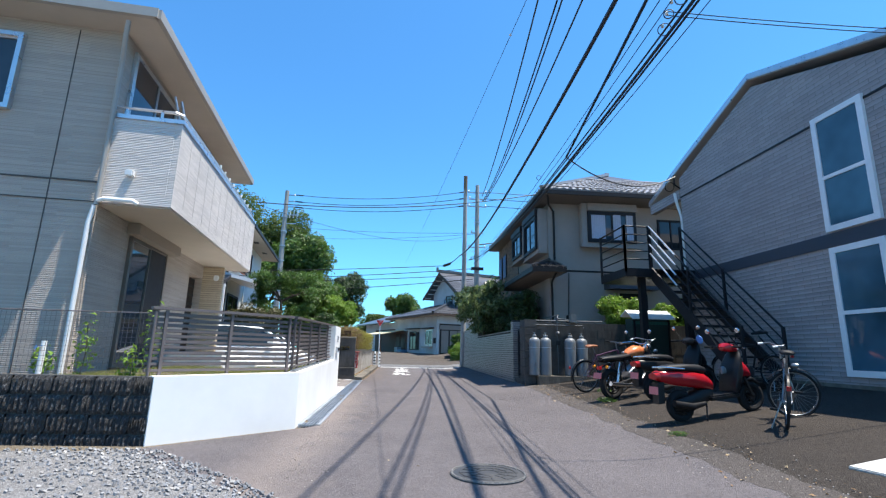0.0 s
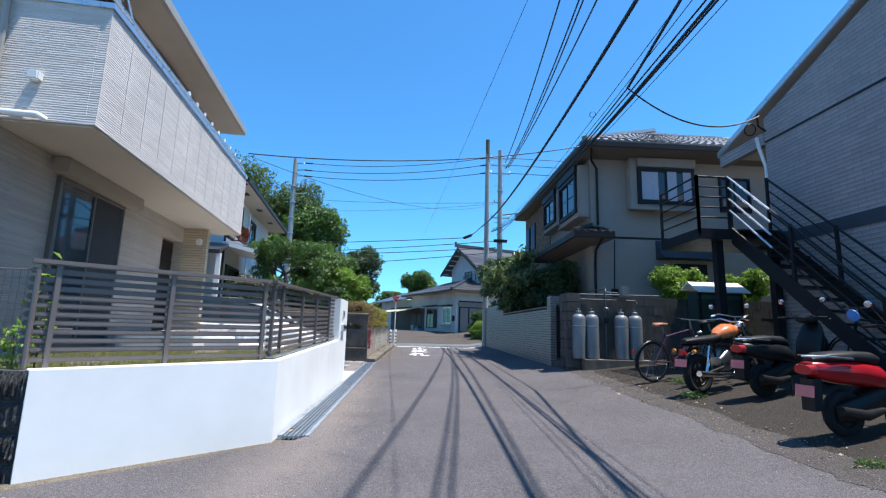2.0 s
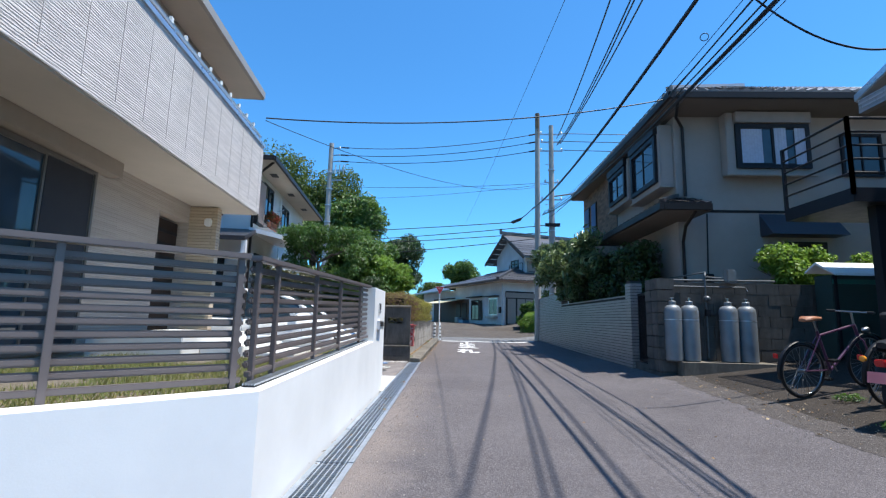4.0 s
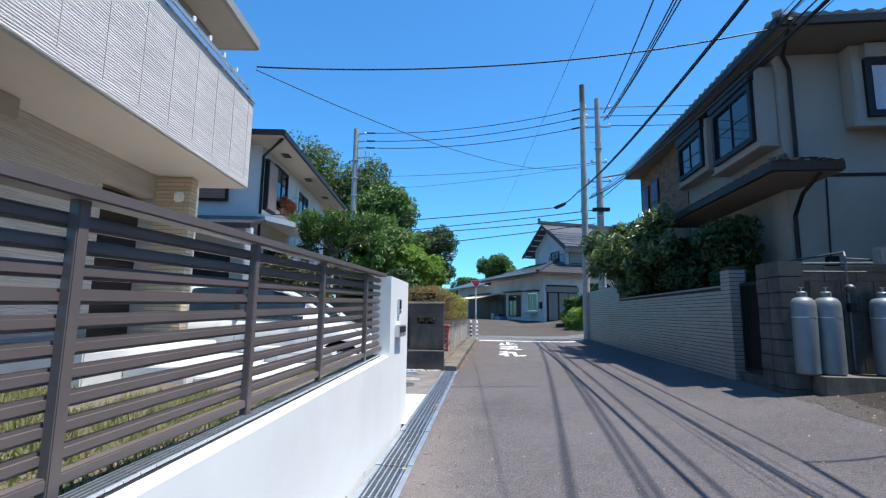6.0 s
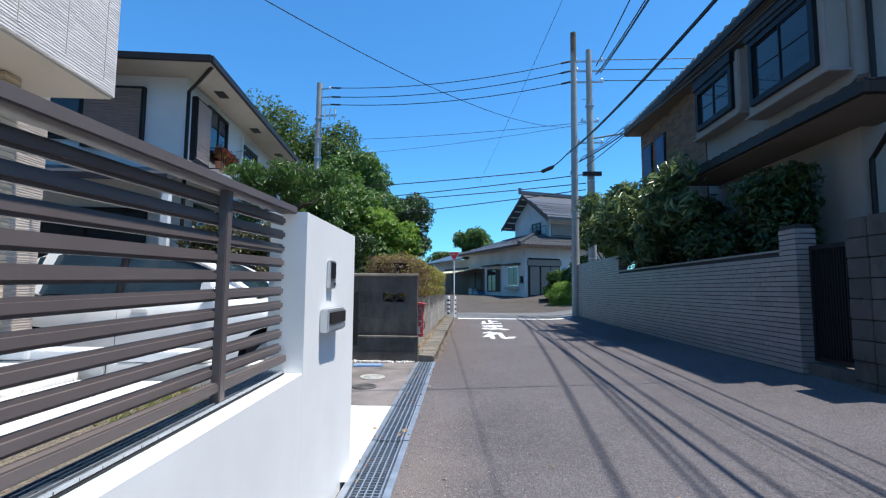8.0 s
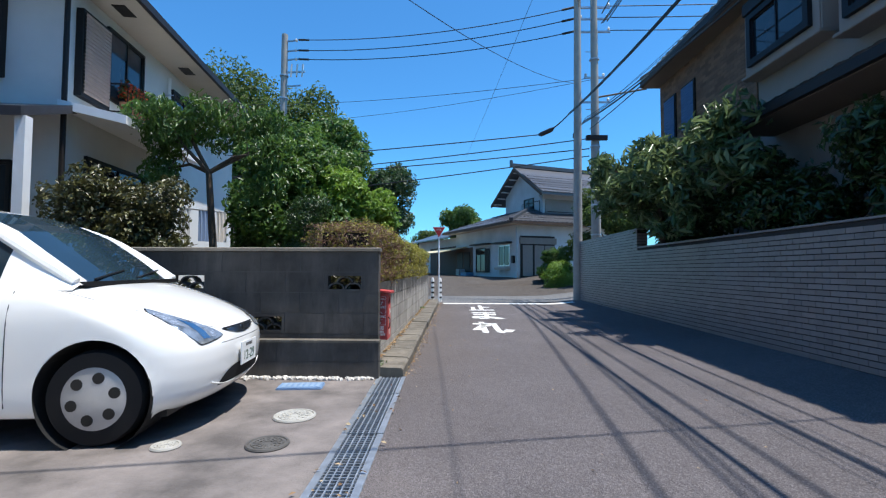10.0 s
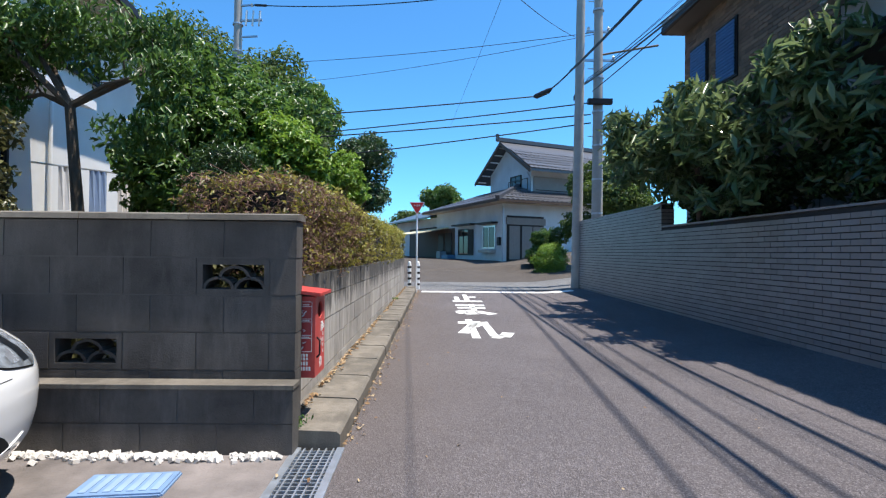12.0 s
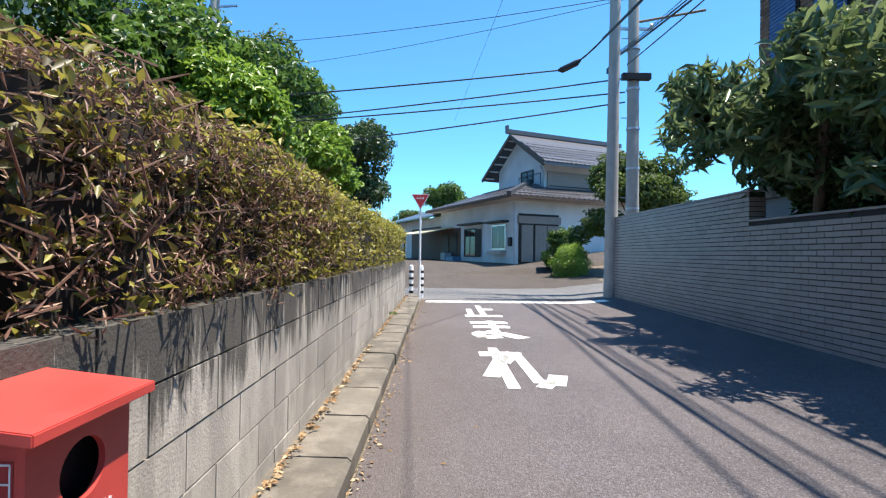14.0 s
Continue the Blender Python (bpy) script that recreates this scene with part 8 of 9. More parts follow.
PIPE_DARK = plain("weathered_pipe", (0.12, 0.13, 0.14), 0.5, 0.4, vary=0.25, scale=12)


def build_gas_bottles():
    for k, x in enumerate((3.58, 3.88, 4.56, 4.88)):
        b = thing("gas_bottle", "tall grey steel gas bottle chained to the wall", "gas bottle", pose(x, 13.12, 0.50), "gas bottles")
        part("cylinder", Geo().lathe((0, 0, 0), [(0.125, 0), (0.148, 0.02), (0.15, 0.06), (0.15, 0.87), (0.14, 0.93), (0.11, 0.97), (0.05, 0.995)], 24), CYL_GREY, b, smooth=True)
        part("valve_guard", Geo().lathe((0, 0, 0.99), [(0.06, 0), (0.062, 0.06), (0.05, 0.07)], 16), CYL_GREY, b, smooth=True)
        part("valve", Geo().tube([(0, 0, 1.02), (0, 0, 1.12)], 0.015, 8).tube([(-0.03, 0, 1.11), (0.03, 0, 1.11)], 0.012, 8), SPOKE, b)
        part("strap", Geo().tube([(0, 0, 0.72), (0, 0, 0.735)], 0.153, 24), GALV, b)
    p = thing("gas_pipework", "grey gas pipes, regulator and meter on the block wall", "pipework")
    part("manifold", Geo().tube([(3.62, 13.25, 1.78), (3.62, 13.31, 1.84), (5.0, 13.31, 1.84), (5.0, 13.25, 1.76)], 0.014, 8), PIPE_DARK, p, smooth=True)
    part("riser", Geo().tube([(4.28, 13.31, 0.55), (4.28, 13.31, 2.05), (4.34, 13.4, 2.12), (4.34, 14.95, 2.14)], 0.016, 8), PIPE_DARK, p, smooth=True)
    part("meter_pipe", Geo().tube([(4.30, 13.31, 2.02), (4.65, 13.31, 2.0)], 0.014, 8), PIPE_DARK, p, smooth=True)
    part("regulator", Geo().lathe((4.28, 13.27, 1.62), [(0.02, -0.06), (0.05, -0.03), (0.05, 0.03), (0.02, 0.06)], 14, (0, 1, 0)), PIPE_DARK, p, smooth=True)
    part("meter", Geo().box(4.62, 13.18, 1.92, 4.80, 13.32, 2.16), plain("meter_grey", (0.22, 0.22, 0.21), 0.5), p, bevel=0.02)
    part("stop_cock", Geo().box(4.24, 13.24, 1.3, 4.33, 13.31, 1.42), BLACK_PAINT, p, bevel=0.01)
    part("coping_pipe", Geo().tube([(3.65, 13.4, 1.96), (5.6, 13.4, 1.97)], 0.02, 8), PIPE_DARK, p)


def build_shed():
    s = thing("meter_hut", "small green-black hut with a sloping white roof", "hut", pose(6.72, 12.95, 0))
    z = gz(6.7, 12.9)
    part("panel_body", Geo().box(-0.52, -0.12, z - 0.05, 0.52, 0.30, 2.06), plain("dark_green_panel", (0.02, 0.045, 0.04), 0.6), s, bevel=0.01)
    part("roof", Geo().prism([(-0.30, 2.03), (-0.28, 2.07), (0.12, 2.30), (0.4, 2.16), (0.4, 2.12), (0.12, 2.26)], -0.60, 0.60, "yz"), WHITE_PAINT, s, "sloping white roof")
    part("fascia_strip", Geo().box(-0.52, -0.135, 1.90, 0.52, -0.122, 1.98), plain("teal_strip", (0.02, 0.12, 0.10), 0.5), s)
    for x in (-0.5, 0.46):
        part("post", Geo().box(x, -0.16, z - 0.05, x + 0.04, -0.12, 2.06), BLACK_PAINT, s)


LABEL_RED = plain("label_red", (0.36, 0.03, 0.03), 0.4, vary=0.1)
LABEL_WHITE = plain("label_white", (0.68, 0.66, 0.64), 0.5, vary=0.1, scale=40)


def build_red_box():
    b = thing("red_post_box", "red wooden fire-hose box with a round hole and white lettering", "box")
    x0, x1, y0, y1, z0, z1 = -1.497, -1.320, 15.735, 15.965, 0.50, 0.962
    g = Geo()
    g.box(x0, y0, z0, x1 - 0.0121, y0 + 0.012, z1).box(x0, y1 - 0.012, z0, x1 - 0.0121, y1, z1).box(x0, y0 + 0.012, z0, x0 + 0.012, y1 - 0.012, z1).box(x0, y0, z0 - 0.012, x1, y1, z0)
    part("case", g, RED_PAINT, b)
    # side panel with a round opening, facing the lane
    cy, cz, r = y0 + 0.115, 0.875, 0.052
    corners = [math.atan2(dz, dy) for dy in (y0 - cy, y1 - cy) for dz in (z0 - cz, z1 - cz)]
    angles = sorted([2 * math.pi * k / 28 - math.pi for k in range(28)] + corners)
    v, f = [], []
    n = len(angles)
    for a in angles:
        c, s = math.cos(a), math.sin(a)
        t = min(((y1 - cy) if c > 0 else (cy - y0)) / max(abs(c), 1e-6), ((z1 - cz) if s > 0 else (cz - z0)) / max(abs(s), 1e-6))
        v += [(x1, cy + r * c, cz + r * s), (x1, cy + t * c, cz + t * s), (x1 - 0.012, cy + r * c, cz + r * s), (x1 - 0.012, cy + t * c, cz + t * s)]
    for k in range(n):
        i, j = 4 * k, 4 * ((k + 1) % n)
        f += [(i, i + 1, j + 1, j), (i + 2, j + 2, j + 3, i + 3), (i, j, j + 2, i + 2), (i + 1, i + 3, j + 3, j + 1)]
    front = part("door_panel", Geo().add(v, f), RED_PAINT, b)
    part("lid", Geo().prism([(x0 - 0.01, 0.990), (x1 + 0.035, 0.965), (x1 + 0.035, 0.985), (x0 - 0.01, 1.010)], y0 - 0.03, y1 + 0.025, "xz"), RED_PAINT, b, "sloping red lid", bevel=0.002)
    # Black filler added behind the round hole to colour in the shade inside.
    part("inner_shade", Geo().box(x0 + 0.02, y0 + 0.02, 0.75, x1 - 0.04, y1 - 0.02, 0.95), BLACK_PAINT, b)
    # instruction label on the face towards the walker: framed pictures and lines of small print
    yf = y0 - 0.0015

    def up(z):
        return 0.635 + (z - 0.56) * 0.87
    rnd = random.Random(5)
    label = part("instruction_label", Geo().box(x1 - 0.139, yf, up(0.56), x1 - 0.016, yf + 0.001, up(0.905)), LABEL_RED, b, "printed instruction label with white line drawings")
    xa, xb = x1 - 0.135, x1 - 0.020
    for z in (0.90, 0.868, 0.785, 0.765, 0.675, 0.655, 0.566):
        part("rule", Geo().box(xa, yf - 0.001, up(z) - 0.0015, xb, yf - 0.0002, up(z) + 0.0015), LABEL_WHITE, label)
    for x in (xa, xb):
        part("rule", Geo().box(x - 0.0012, yf - 0.001, up(0.566), x + 0.0012, yf - 0.0002, up(0.90)), LABEL_WHITE, label)
    for z in (0.876, 0.769, 0.659):
        for k in range(9):
            part("print_bar", Geo().box(xa + 0.008 + 0.0105 * k, yf - 0.001, up(z), xa + 0.0155 + 0.0105 * k, yf - 0.0002, up(z) + 0.007), LABEL_WHITE, label)
    for z in (0.80, 0.69, 0.585):
        for k in range(7):
            x, zz, w = xa + 0.01 + rnd.random() * 0.07, z + rnd.random() * 0.045, rnd.uniform(0.008, 0.024)
            part("drawing", Geo().obox((x, yf - 0.0006, up(zz)), (w, 0.0008, w * 0.35), (0, rnd.uniform(-60, 60), 0)), LABEL_WHITE, label)
    for row, z in enumerate((0.611, 0.59, 0.56, 0.53)):
        for k in range(6 if row < 3 else 7):
            part("print_bar", Geo().box(x1 - 0.132 + 0.016 * k, yf - 0.0005, z, x1 - 0.121 + 0.016 * k, yf + 0.0003, z + (0.016 if row < 2 else 0.022)), LABEL_WHITE, b)
    # large brushed characters on the lane side
    for ch, z, size, y in (("消", 0.745, 0.062, 0.125), ("火", 0.655, 0.058, 0.105), ("器", 0.535, 0.060, 0.10)):
        lt = bpy.data.curves.new("lettering", "FONT")
        lt.body, lt.size, lt.extrude, lt.offset = ch, size, 0.0006, 0.0012
        t = new("lettering", lt)
        me = bpy.data.meshes.new_from_object(t.evaluated_get(bpy.context.evaluated_depsgraph_get()))
        bpy.data.objects.remove(t)
        me.materials.clear()
        me.materials.append(LABEL_WHITE)
        o = part("lettering", me, None, front)
        o.matrix_local = pose(x1 + 0.0008, y0 + y, z, 90, 0, 90)
    for k in range(4):
        part("print_bar", Geo().box(x1 + 0.0002, y0 + 0.178, 0.60 + 0.035 * k, x1 + 0.001, y0 + 0.196, 0.624 + 0.035 * k), LABEL_WHITE, front)
    part("round_mark", Geo().torus((x1 + 0.001, y0 + 0.188, 0.765), 0.013, 0.003, (1, 0, 0), 20, 4), LABEL_WHITE, front)
    part("handle", Geo().tube([(x1 + 0.003, y0 + 0.03, 0.72), (x1 + 0.02, y0 + 0.03, 0.70), (x1 + 0.02, y0 + 0.03, 0.62), (x1 + 0.003, y0 + 0.03, 0.60)], 0.006, 6), BLACK_PAINT, b)


def flat_round(name, label, x, y, r, mat, category, inner=None):
    z = gz(x, y)
    t = thing(name, label, category, pose(x, y, z + 0.012, math.degrees(math.atan(0.005))))
    part("cover", Geo().lathe((0, 0, -0.04), [(r, 0), (r, 0.04), (r * 0.97, 0.044)], 40), mat, t, smooth=True)
    for k in range(3):
        rr = r * (0.3 + 0.25 * k)
        part("ridge", Geo().torus((0, 0, 0.004), rr, 0.006, (0, 0, 1), 36, 5), mat, t, fix=False)
    for k in range(12):
        a = 2 * math.pi * k / 12
        g = Geo().bar((r * 0.32 * math.cos(a), r * 0.32 * math.sin(a), 0.005), (r * 0.85 * math.cos(a), r * 0.85 * math.sin(a), 0.005), 0.012, 0.006)
        part("rib", g, mat, t, fix=False)
    part("ring", Geo().torus((0, 0, 0.0), r * 1.04, 0.012, (0, 0, 1), 40, 6), inner or mat, t, smooth=True)


def stroke(g, pts, w, ox, oy, sx, sy):
    """A painted stroke of width w through points in letter units."""
    P = [Vector((ox + sx * u, oy + sy * v)) for u, v in pts]
    for a, b in zip(P, P[1:]):
        d = (b - a).normalized()
        n = Vector((-d.y, d.x))
        k = w * (abs(d.y) * 1.0 + abs(d.x) * 2.1) / 2
        q = [a + n * k, a - n * k, b - n * k, b + n * k]
        g.add([(p.x, p.y, gz(p.x, p.y) + 0.005) for p in q], [(0, 1, 2, 3)])


def build_markings():
    letters = [
        ("れ", -0.30, 18.9, [[(0.28, 0.0), (0.28, 1.0)], [(0.0, 0.80), (0.46, 0.80)], [(0.40, 0.78), (0.05, 0.22)], [(0.30, 0.55), (0.62, 0.86), (0.66, 0.10), (0.84, 0.06), (1.0, 0.26)]]),
        ("ま", -0.28, 21.05, [[(0.05, 0.88), (0.95, 0.88)], [(0.08, 0.62), (0.92, 0.62)], [(0.55, 1.0), (0.55, 0.16)], [(0.55, 0.14), (0.22, 0.10), (0.10, 0.24), (0.28, 0.36), (0.55, 0.30), (1.0, 0.06)]]),
        ("止", -0.28, 23.15, [[(0.0, 0.06), (1.0, 0.06)], [(0.52, 0.06), (0.52, 1.0)], [(0.52, 0.62), (0.90, 0.62)], [(0.18, 0.06), (0.18, 0.66)]]),
    ]
    for ch, ox, oy, strokes in letters:
        g = Geo()
        for pts in strokes:
            stroke(g, pts, 0.105, ox + 0.02, oy, 0.64, 1.62)
        tagged(part("road_lettering", g, ROAD_WHITE), "white stop lettering painted on the lane", "road marking", "stop lettering", kind="structure")
    g = Geo()
    for x in np.arange(-1.0, 3.0, 0.25):
        g.add([(a, b, gz(a, b) + 0.005) for a, b in ((x, 25.35), (x + 0.25, 25.35), (x + 0.25, 25.72), (x, 25.72))], [(0, 1, 2, 3)])
    tagged(part("stop_line", g, ROAD_WHITE), "worn white stop line at the crossing", "road marking", kind="structure")


def build_lawn():
    g = Geo()
    v = [(-2.62, 5.88), (-1.45, 7.0), (-1.45, 10.42), (-1.45, 11.0), (-3.9, 11.0), (-4.3, 5.9)]
    g.prism(v, 0.1, 0.68, "xy")
    tagged(part("garden_bed", g, EARTH), "raised garden bed behind the white wall", "ground", kind="structure")
    r = np.random.RandomState(3)
    n = 30000
    y = 5.9 + r.rand(n) * 5.0
    x = -1.47 - r.rand(n) * 2.4
    ok = (x < -1.47 - np.maximum(0, 7.1 - y) * 1.05) & (noise_mask(x, y))
    x, y = x[ok], y[ok]
    n = len(x)
    h = 0.025 + 0.035 * r.rand(n)
    a = r.rand(n) * 6.28
    w = 0.004
    v = np.empty((n, 3, 3))
    v[:, 0] = np.stack([x - w * np.cos(a), y - w * np.sin(a), np.full(n, 0.68)], 1)
    v[:, 1] = np.stack([x + w * np.cos(a), y + w * np.sin(a), np.full(n, 0.68)], 1)
    v[:, 2] = np.stack([x + 0.03 * np.sin(a * 3), y + 0.03 * np.cos(a * 2), 0.68 + h], 1)
    me = bpy.data.meshes.new("grass")
    me.from_pydata(v.reshape(-1, 3).tolist(), [], np.arange(3 * n).reshape(n, 3).tolist())
    tagged(part("grass", me, GRASS), "short dry lawn grass behind the white wall", "grass", kind="stuff")
    gt = thing("wall_grating", "narrow steel grating on top of the white wall", "grating", kind="structure")

    def at(y, x, z):
        return (wall_x(y) - 0.105 + x, y, 0.760 + 0.085 * (y - 6.86) / 3.64 + z)
    # Thin strip on the solid wall top; black colour imitates shade between the bars.
    part("bed", Geo().bar(at(6.97, 0, 0.0), at(10.47, 0, 0.0), 0.075, 0.004), BLACK_PAINT, gt, "black strip standing for the shade under the bars")
    for k in range(5):
        x = -0.032 + 0.016 * k
        part("bearer", Geo().bar(at(6.97, x, 0.009), at(10.47, x, 0.009), 0.004, 0.010), GALV, gt)
    for y in np.arange(7.0, 10.45, 0.06):
        part("cross_bar", Geo().bar(at(y, -0.034, 0.007), at(y, 0.034, 0.007), 0.005, 0.006), DARK_METAL, gt)
    # white garden blocks and steps beyond the lawn
    w = thing("garden_steps", "white concrete block edging and steps beyond the lawn", "steps", kind="structure")
    for i in range(7):
        part("block", Geo().box(-1.95 - 0.6 * i, 10.95, 0.1, -1.36 - 0.6 * i if i else -1.46, 11.12, 0.80), CONCRETE_PALE, w, bevel=0.006)
    for i, (x0, x1, y0, y1, z) in enumerate(((-4.2, -3.15, 9.35, 10.9, 0.92), (-3.148, -2.65, 9.7, 10.9, 0.80), (-2.648, -2.1, 9.78, 10.9, 0.72))):
        part("step", Geo().box(x0, y0, 0.5, x1, y1, z), CONCRETE_PALE, w, bevel=0.01)
    for i in range(6):
        x = -2.0 - 0.5 * i
        part("block", Geo().box(x - 0.48, 10.95, 0.805, x, 11.12, 0.86), WHITE_PAINT, w, bevel=0.006)


def noise_mask(x, y):
    return np.array([noise.noise((a * 1.1, b * 1.1, 0.4)) > -0.28 for a, b in zip(x, y)])


def build_small_things():
    flat_round("manhole_cover", "round dark cast-iron manhole cover in the lane", 0.80, 4.54, 0.29, plain("cast_iron", (0.06, 0.06, 0.062), 0.6, 0.3, vary=0.2), "manhole cover", ASPHALT_CROSS)
    flat_round("drain_lid", "round white plastic drain lid in the driveway", -1.785, 14.28, 0.135, plain("white_lid", (0.38, 0.37, 0.34), 0.6, vary=0.1), "drain lid")
    flat_round("drain_lid", "round dark iron lid in the driveway", -1.765, 13.73, 0.115, plain("iron_lid", (0.09, 0.085, 0.08), 0.6, vary=0.2), "drain lid")
    flat_round("drain_lid", "small round white drain lid in the driveway", -2.36, 13.67, 0.072, plain("white_lid_small", (0.38, 0.37, 0.34), 0.6, vary=0.1), "drain lid")
    m = thing("water_meter_cover", "blue plastic water meter lid at the wall's foot", "meter cover", pose(-2.02, 15.14, gz(-2, 15.1) + 0.012, 0, 0, 6))
    part("cover", Geo().box(-0.2, -0.11, -0.03, 0.2, 0.11, 0.012), plain("pale_blue_plastic", (0.16, 0.26, 0.42), 0.5, vary=0.12, scale=12), m, bevel=0.008)
    for k in range(7):
        part("rib", Geo().box(-0.16 + 0.05 * k, -0.08, 0.0121, -0.13 + 0.05 * k, 0.08, 0.016), plain("paler_blue_plastic", (0.24, 0.34, 0.48), 0.5), m)
    p = thing("cover_slab", "white-painted square cover in the forecourt", "cover slab", pose(3.93, 4.08, gz(3.93, 4.08) + 0.004, 0, -7.0, 8))
    part("slab", Geo().box(-0.24, -0.15, -0.04, 0.24, 0.15, 0.010), plain("slab_paint", (0.5, 0.5, 0.48), 0.8, vary=0.2, scale=9, bump=0.4), p, bevel=0.008)
    # pale pebbles at the foot of the ledge
    rnd = random.Random(9)
    g = Geo()
    for _ in range(700):
        x, y = rnd.uniform(-4.5, -1.42), 15.47 - abs(rnd.gauss(0, 0.035))
        r = rnd.uniform(0.008, 0.02)
        g.obox((x, y, gz(x, y) + 0.006 + r * 0.5), (r * 2, r * 1.6, r), (rnd.uniform(0, 60), rnd.uniform(0, 60), rnd.uniform(0, 180)))
    tagged(part("pebbles", g, piece_mat("pale_pebble", (0.6, 0.57, 0.53), 0.3), fix=False), "loose pale pebbles at the foot of the ledge", "pebbles", kind="stuff")
    stones = Geo()
    for _ in range(3600):
        y = 1.2 + 4.2 * rnd.random()
        x = gravel_edge(y) + 0.25 - abs(rnd.gauss(0, 1.0))
        r = rnd.uniform(0.006, 0.017)
        stones.obox((x, y, gz(x, y) + 0.004 + r * 0.3), (r * 2, r * 1.5, r), (rnd.uniform(0, 70), rnd.uniform(0, 70), rnd.uniform(0, 180)))
    tagged(part("gravel_stones", stones, piece_mat("grey_gravel_stone", (0.22, 0.222, 0.23), 0.4), fix=False), "loose blue-grey gravel beside the lane", "gravel", kind="stuff")
    grit = Geo()
    for _ in range(1500):
        y = rnd.uniform(3.0, 13.0)
        x = (-1.05 + abs(rnd.gauss(0, 0.28))) if rnd.random() < 0.45 else 3.02 + 0.055 * (y - 4) + rnd.gauss(0.0, 0.3)
        r = rnd.uniform(0.002, 0.006)
        grit.obox((x, y, gz(x, y) + 0.002 + r * 0.3), (r * 2, r * 1.5, r), (0, 0, rnd.uniform(0, 180)))
    tagged(part("road_grit", grit, piece_mat("pale_grit", (0.36, 0.32, 0.28), 0.4), fix=False), "fine pale grit along the lane's edges", "grit", kind="stuff")
    # fallen leaves along kerb and gutter
    leaves = Geo()
    def drop(x, y, z, s):
        a, t = rnd.uniform(0, 6.28), rnd.uniform(-0.4, 0.4)
        c, sn = math.cos(a) * s, math.sin(a) * s
        leaves.add([(x - c, y - sn, z), (x + sn * 0.4, y - c * 0.4, z + s * (0.3 + t)), (x + c, y + sn, z + s * 0.2), (x - sn * 0.4, y + c * 0.4, z + s * (0.3 - t))], [(0, 1, 2), (0, 2, 3)])
    for _ in range(850):
        y = rnd.uniform(15.9, 25.8)
        if noise.noise((y * 1.5, 2, 2)) < -0.25:
            continue
        x = -1.46 + abs(rnd.gauss(0, 0.025))
        drop(x, y, gz(x, y) + 0.105, rnd.uniform(0.01, 0.028))
    for _ in range(420):
        y = rnd.uniform(15.6, 25.8)
        x = -1.13 + abs(rnd.gauss(0, 0.05))
        drop(x, y, gz(x, y) + 0.006, rnd.uniform(0.008, 0.022))
    for _ in range(90):
        x, y = rnd.uniform(-1.4, -1.05), rnd.uniform(7, 15.5)
        drop(x, y, gz(x, y) + 0.02, rnd.uniform(0.01, 0.025))
    for _ in range(160):
        x, y = rnd.uniform(-1.0, 3.2), rnd.uniform(3, 25)
        drop(x, y, gz(x, y) + 0.005, rnd.uniform(0.008, 0.02))
    for _ in range(260):
        y = rnd.uniform(3.5, 13)
        x = 3.02 + 0.055 * (y - 4) + rnd.gauss(0.1, 0.25)
        drop(x, y, gz(x, y) + 0.005, rnd.uniform(0.008, 0.025))
    tagged(part("fallen_leaves", leaves, leaf_mat("fallen_leaf", (0.14, 0.07, 0.03), (0.28, 0.17, 0.08), (0.48, 0.38, 0.24), 0.7, 0.1), fix=False), "dry fallen leaves along the kerb and gutter", "leaves", kind="stuff")
    # weeds
    for k, (x, y, s) in enumerate(((-1.49, 15.66, 0.07), (-1.47, 22.6, 0.05), (3.7, 8.9, 0.08), (4.2, 10.1, 0.08), (4.5, 7.6, 0.09), (3.25, 5.9, 0.05), (3.6, 31.0, 0.15))):
        w = thing("weeds", "small tuft of green weeds in the joint", "weeds", None, "weed tufts")
        leaf_cloud("blades", [(x, y, gz(x, y) + s * 0.5 + (0.09 if x < -1.4 else 0), s * 2.2, s * 1.6, s * 0.5)], 260, s * 0.45, LEAF_MID, w, 70 + k, 0, 0.3)
    # staked plants behind the mesh fence
    for k, (x, y, h) in enumerate(((-3.55, 6.2, 1.3), (-3.0, 6.15, 1.0), (-2.75, 6.05, 1.45), (-4.0, 6.25, 0.95))):
        t = thing("climbing_plant", "thin staked plant with pale green leaves", "plant", None, "staked plants")
        part("stem", Geo().tube([(x, y, 0.6), (x + 0.03, y, (0.6 + h) / 2), (x, y, h)], 0.006, 5), BARK, t)
        leaf_cloud("leaves", [(x, y, (0.7 + h) / 2, 0.13, 0.12, (h - 0.6) / 2)], 90, 0.06, LEAF_BRIGHT, t, 80 + k, 0.2, 0.5, 0.2)
    pipe = thing("stand_pipe", "white garden standpipe behind the fence", "tap", pose(-3.95, 6.15, 0))
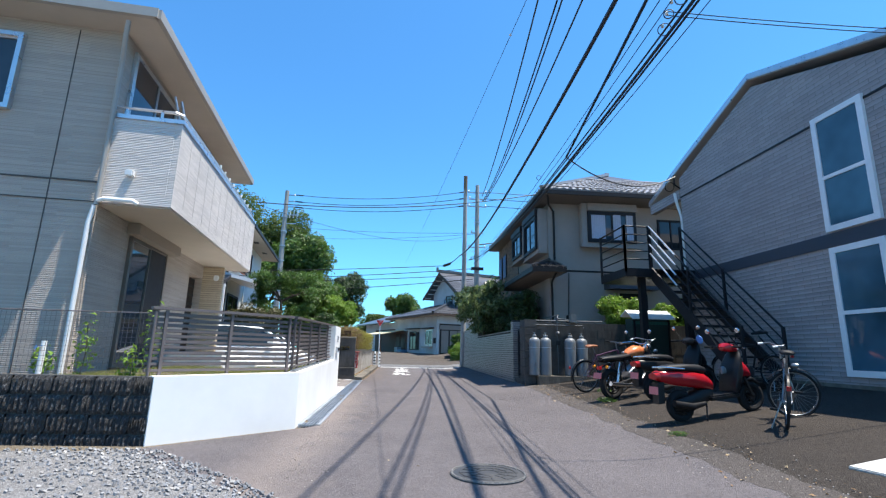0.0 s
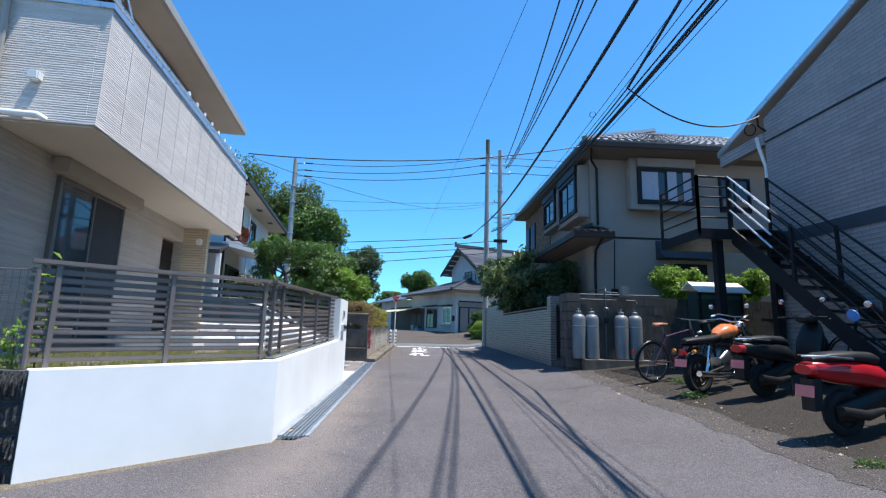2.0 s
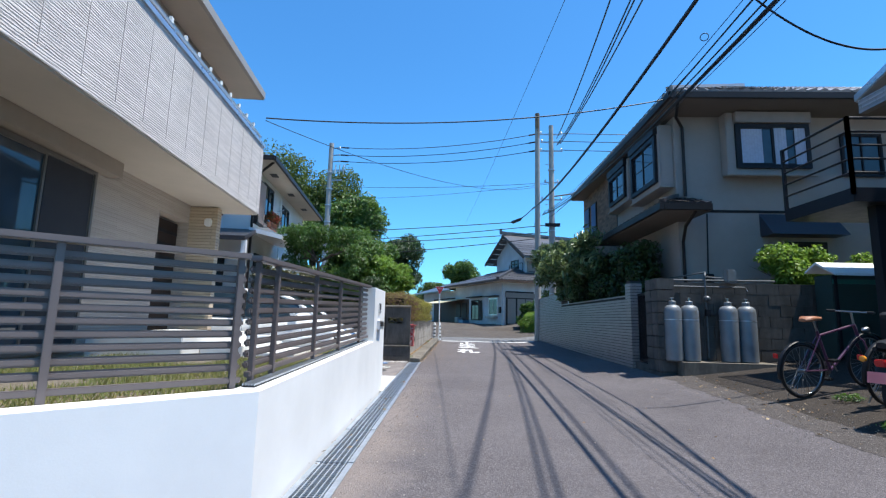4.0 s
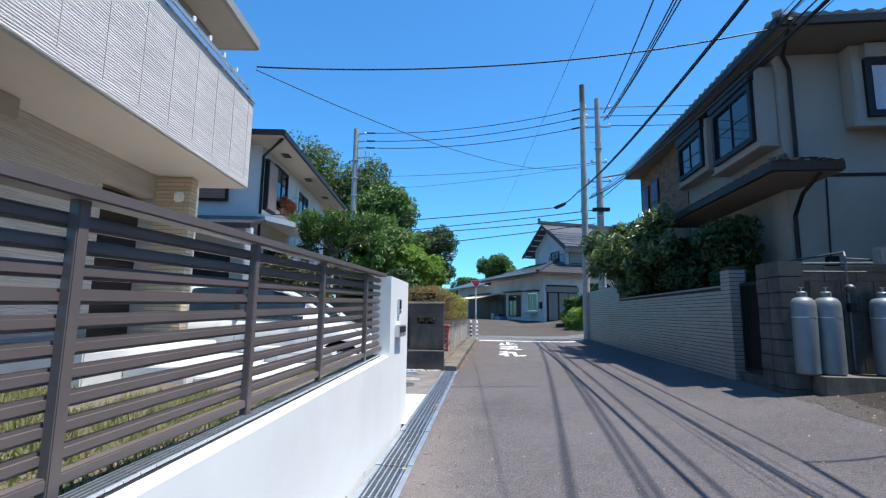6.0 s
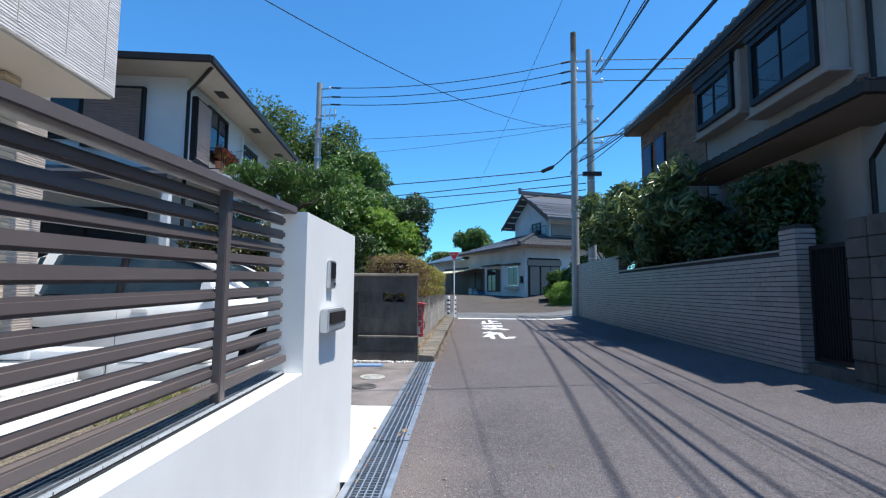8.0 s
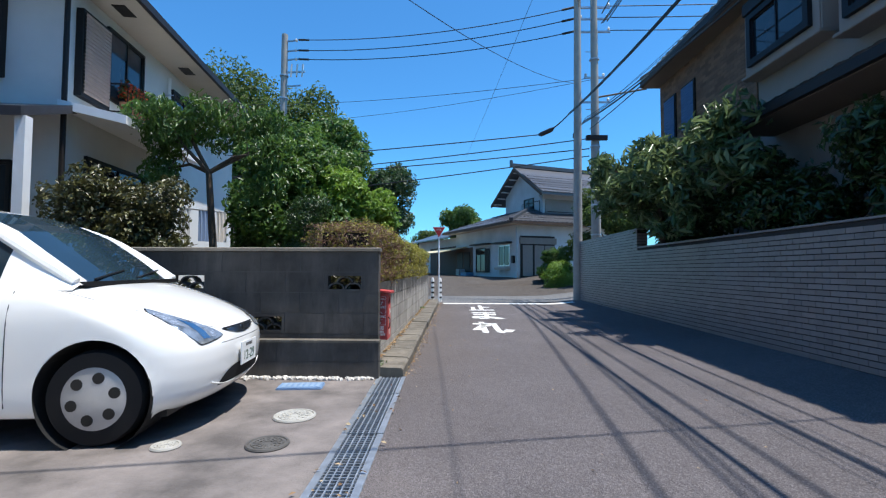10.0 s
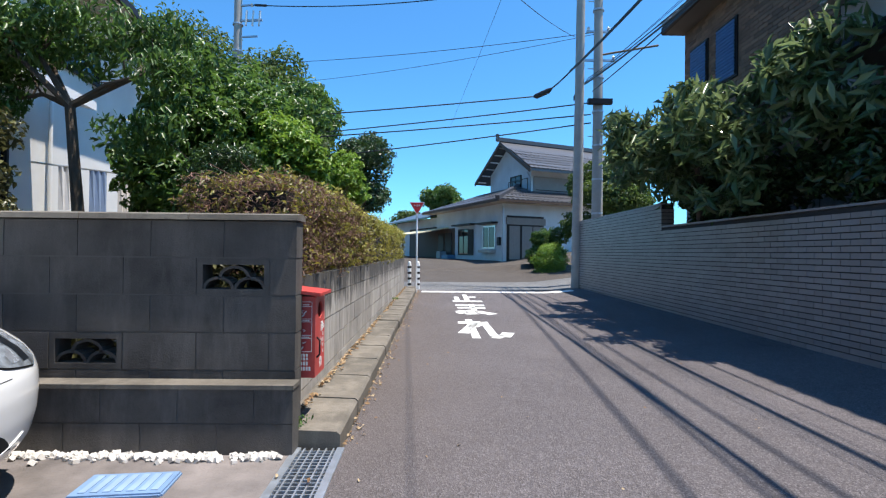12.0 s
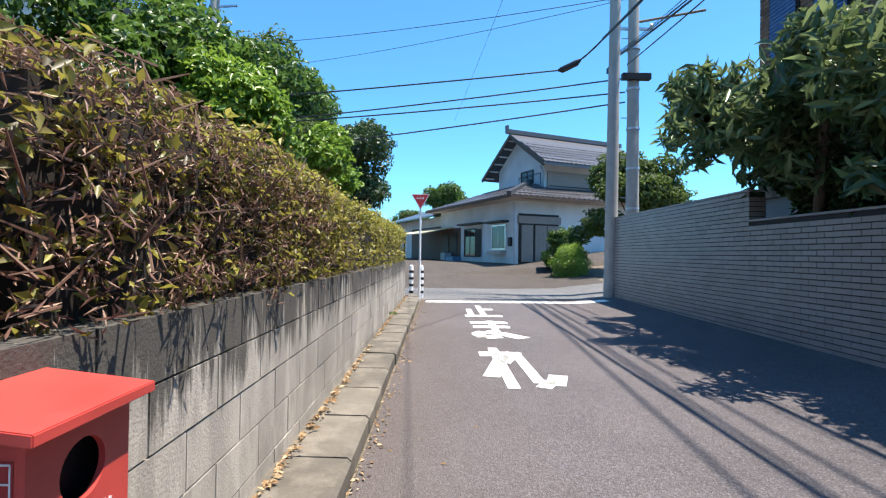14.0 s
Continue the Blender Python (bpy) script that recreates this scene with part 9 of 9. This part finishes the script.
    part("pipe", Geo().tube([(0, 0, 0.5), (0, 0, 1.08)], 0.03, 10), WHITE_PVC, pipe, smooth=True)
    part("tap", Geo().tube([(0, 0, 1.02), (0, -0.1, 1.02), (0, -0.12, 0.98)], 0.015, 8), CHROME, pipe, smooth=True)
    # red flowers at the white house's window rail
    f = thing("flower_pots", "red geraniums in pots on the window rail", "flowers")
    base = Matrix.Translation((-6.12, 17.2, 0)) @ pose(0, 0, 0, 0, 0, 7.5)
    bl = []
    for i in range(5):
        c = base @ Vector((0.22, 1.15 + 0.2 * i, 4.15))
        bl.append((c.x, c.y, c.z, 0.12, 0.12, 0.16))
        q = base @ Vector((0.2, 1.15 + 0.2 * i, 3.9))
        part("pot", Geo().lathe((q.x, q.y, q.z - 0.12), [(0.05, 0), (0.075, 0.14), (0.08, 0.16)], 12), plain("terracotta", (0.35, 0.13, 0.07), 0.8), f, smooth=True)
    leaf_cloud("flowers", bl, 700, 0.05, FLOWER_RED, f, 90, 0, 0.8)
    leaf_cloud("leaves", bl, 500, 0.06, LEAF_MID, f, 91, 0, 0.6)
    # washing on a pole beside the white house
    ln = thing("washing_line", "washing on a pole beside the white house", "laundry")
    part("pole", Geo().tube([(-5.9, 19.2, 2.35), (-4.6, 21.2, 2.35)], 0.014, 6), ALU, ln)
    for i in range(6):
        x, y = -5.75 + 0.2 * i, 19.45 + 0.3 * i
        col = ((0.7, 0.7, 0.72), (0.25, 0.35, 0.55), (0.75, 0.72, 0.7), (0.6, 0.5, 0.52), (0.08, 0.09, 0.12), (0.7, 0.72, 0.75))[i]
        g = Geo()
        for k in range(7):
            xx, yy = x + 0.02 * k, y + 0.03 * k
            o = 0.02 * (k % 2)
            g.v += [(xx + o, yy - o, 2.34), (xx + o * 1.4, yy, 1.75)]
        g.f = [(2 * k, 2 * k + 2, 2 * k + 3, 2 * k + 1) for k in range(6)]
        part("cloth", g, plain("cloth", col, 0.9, vary=0.08), ln)


build_gas_bottles()
build_shed()
build_red_box()
build_markings()
build_lawn()
build_small_things()
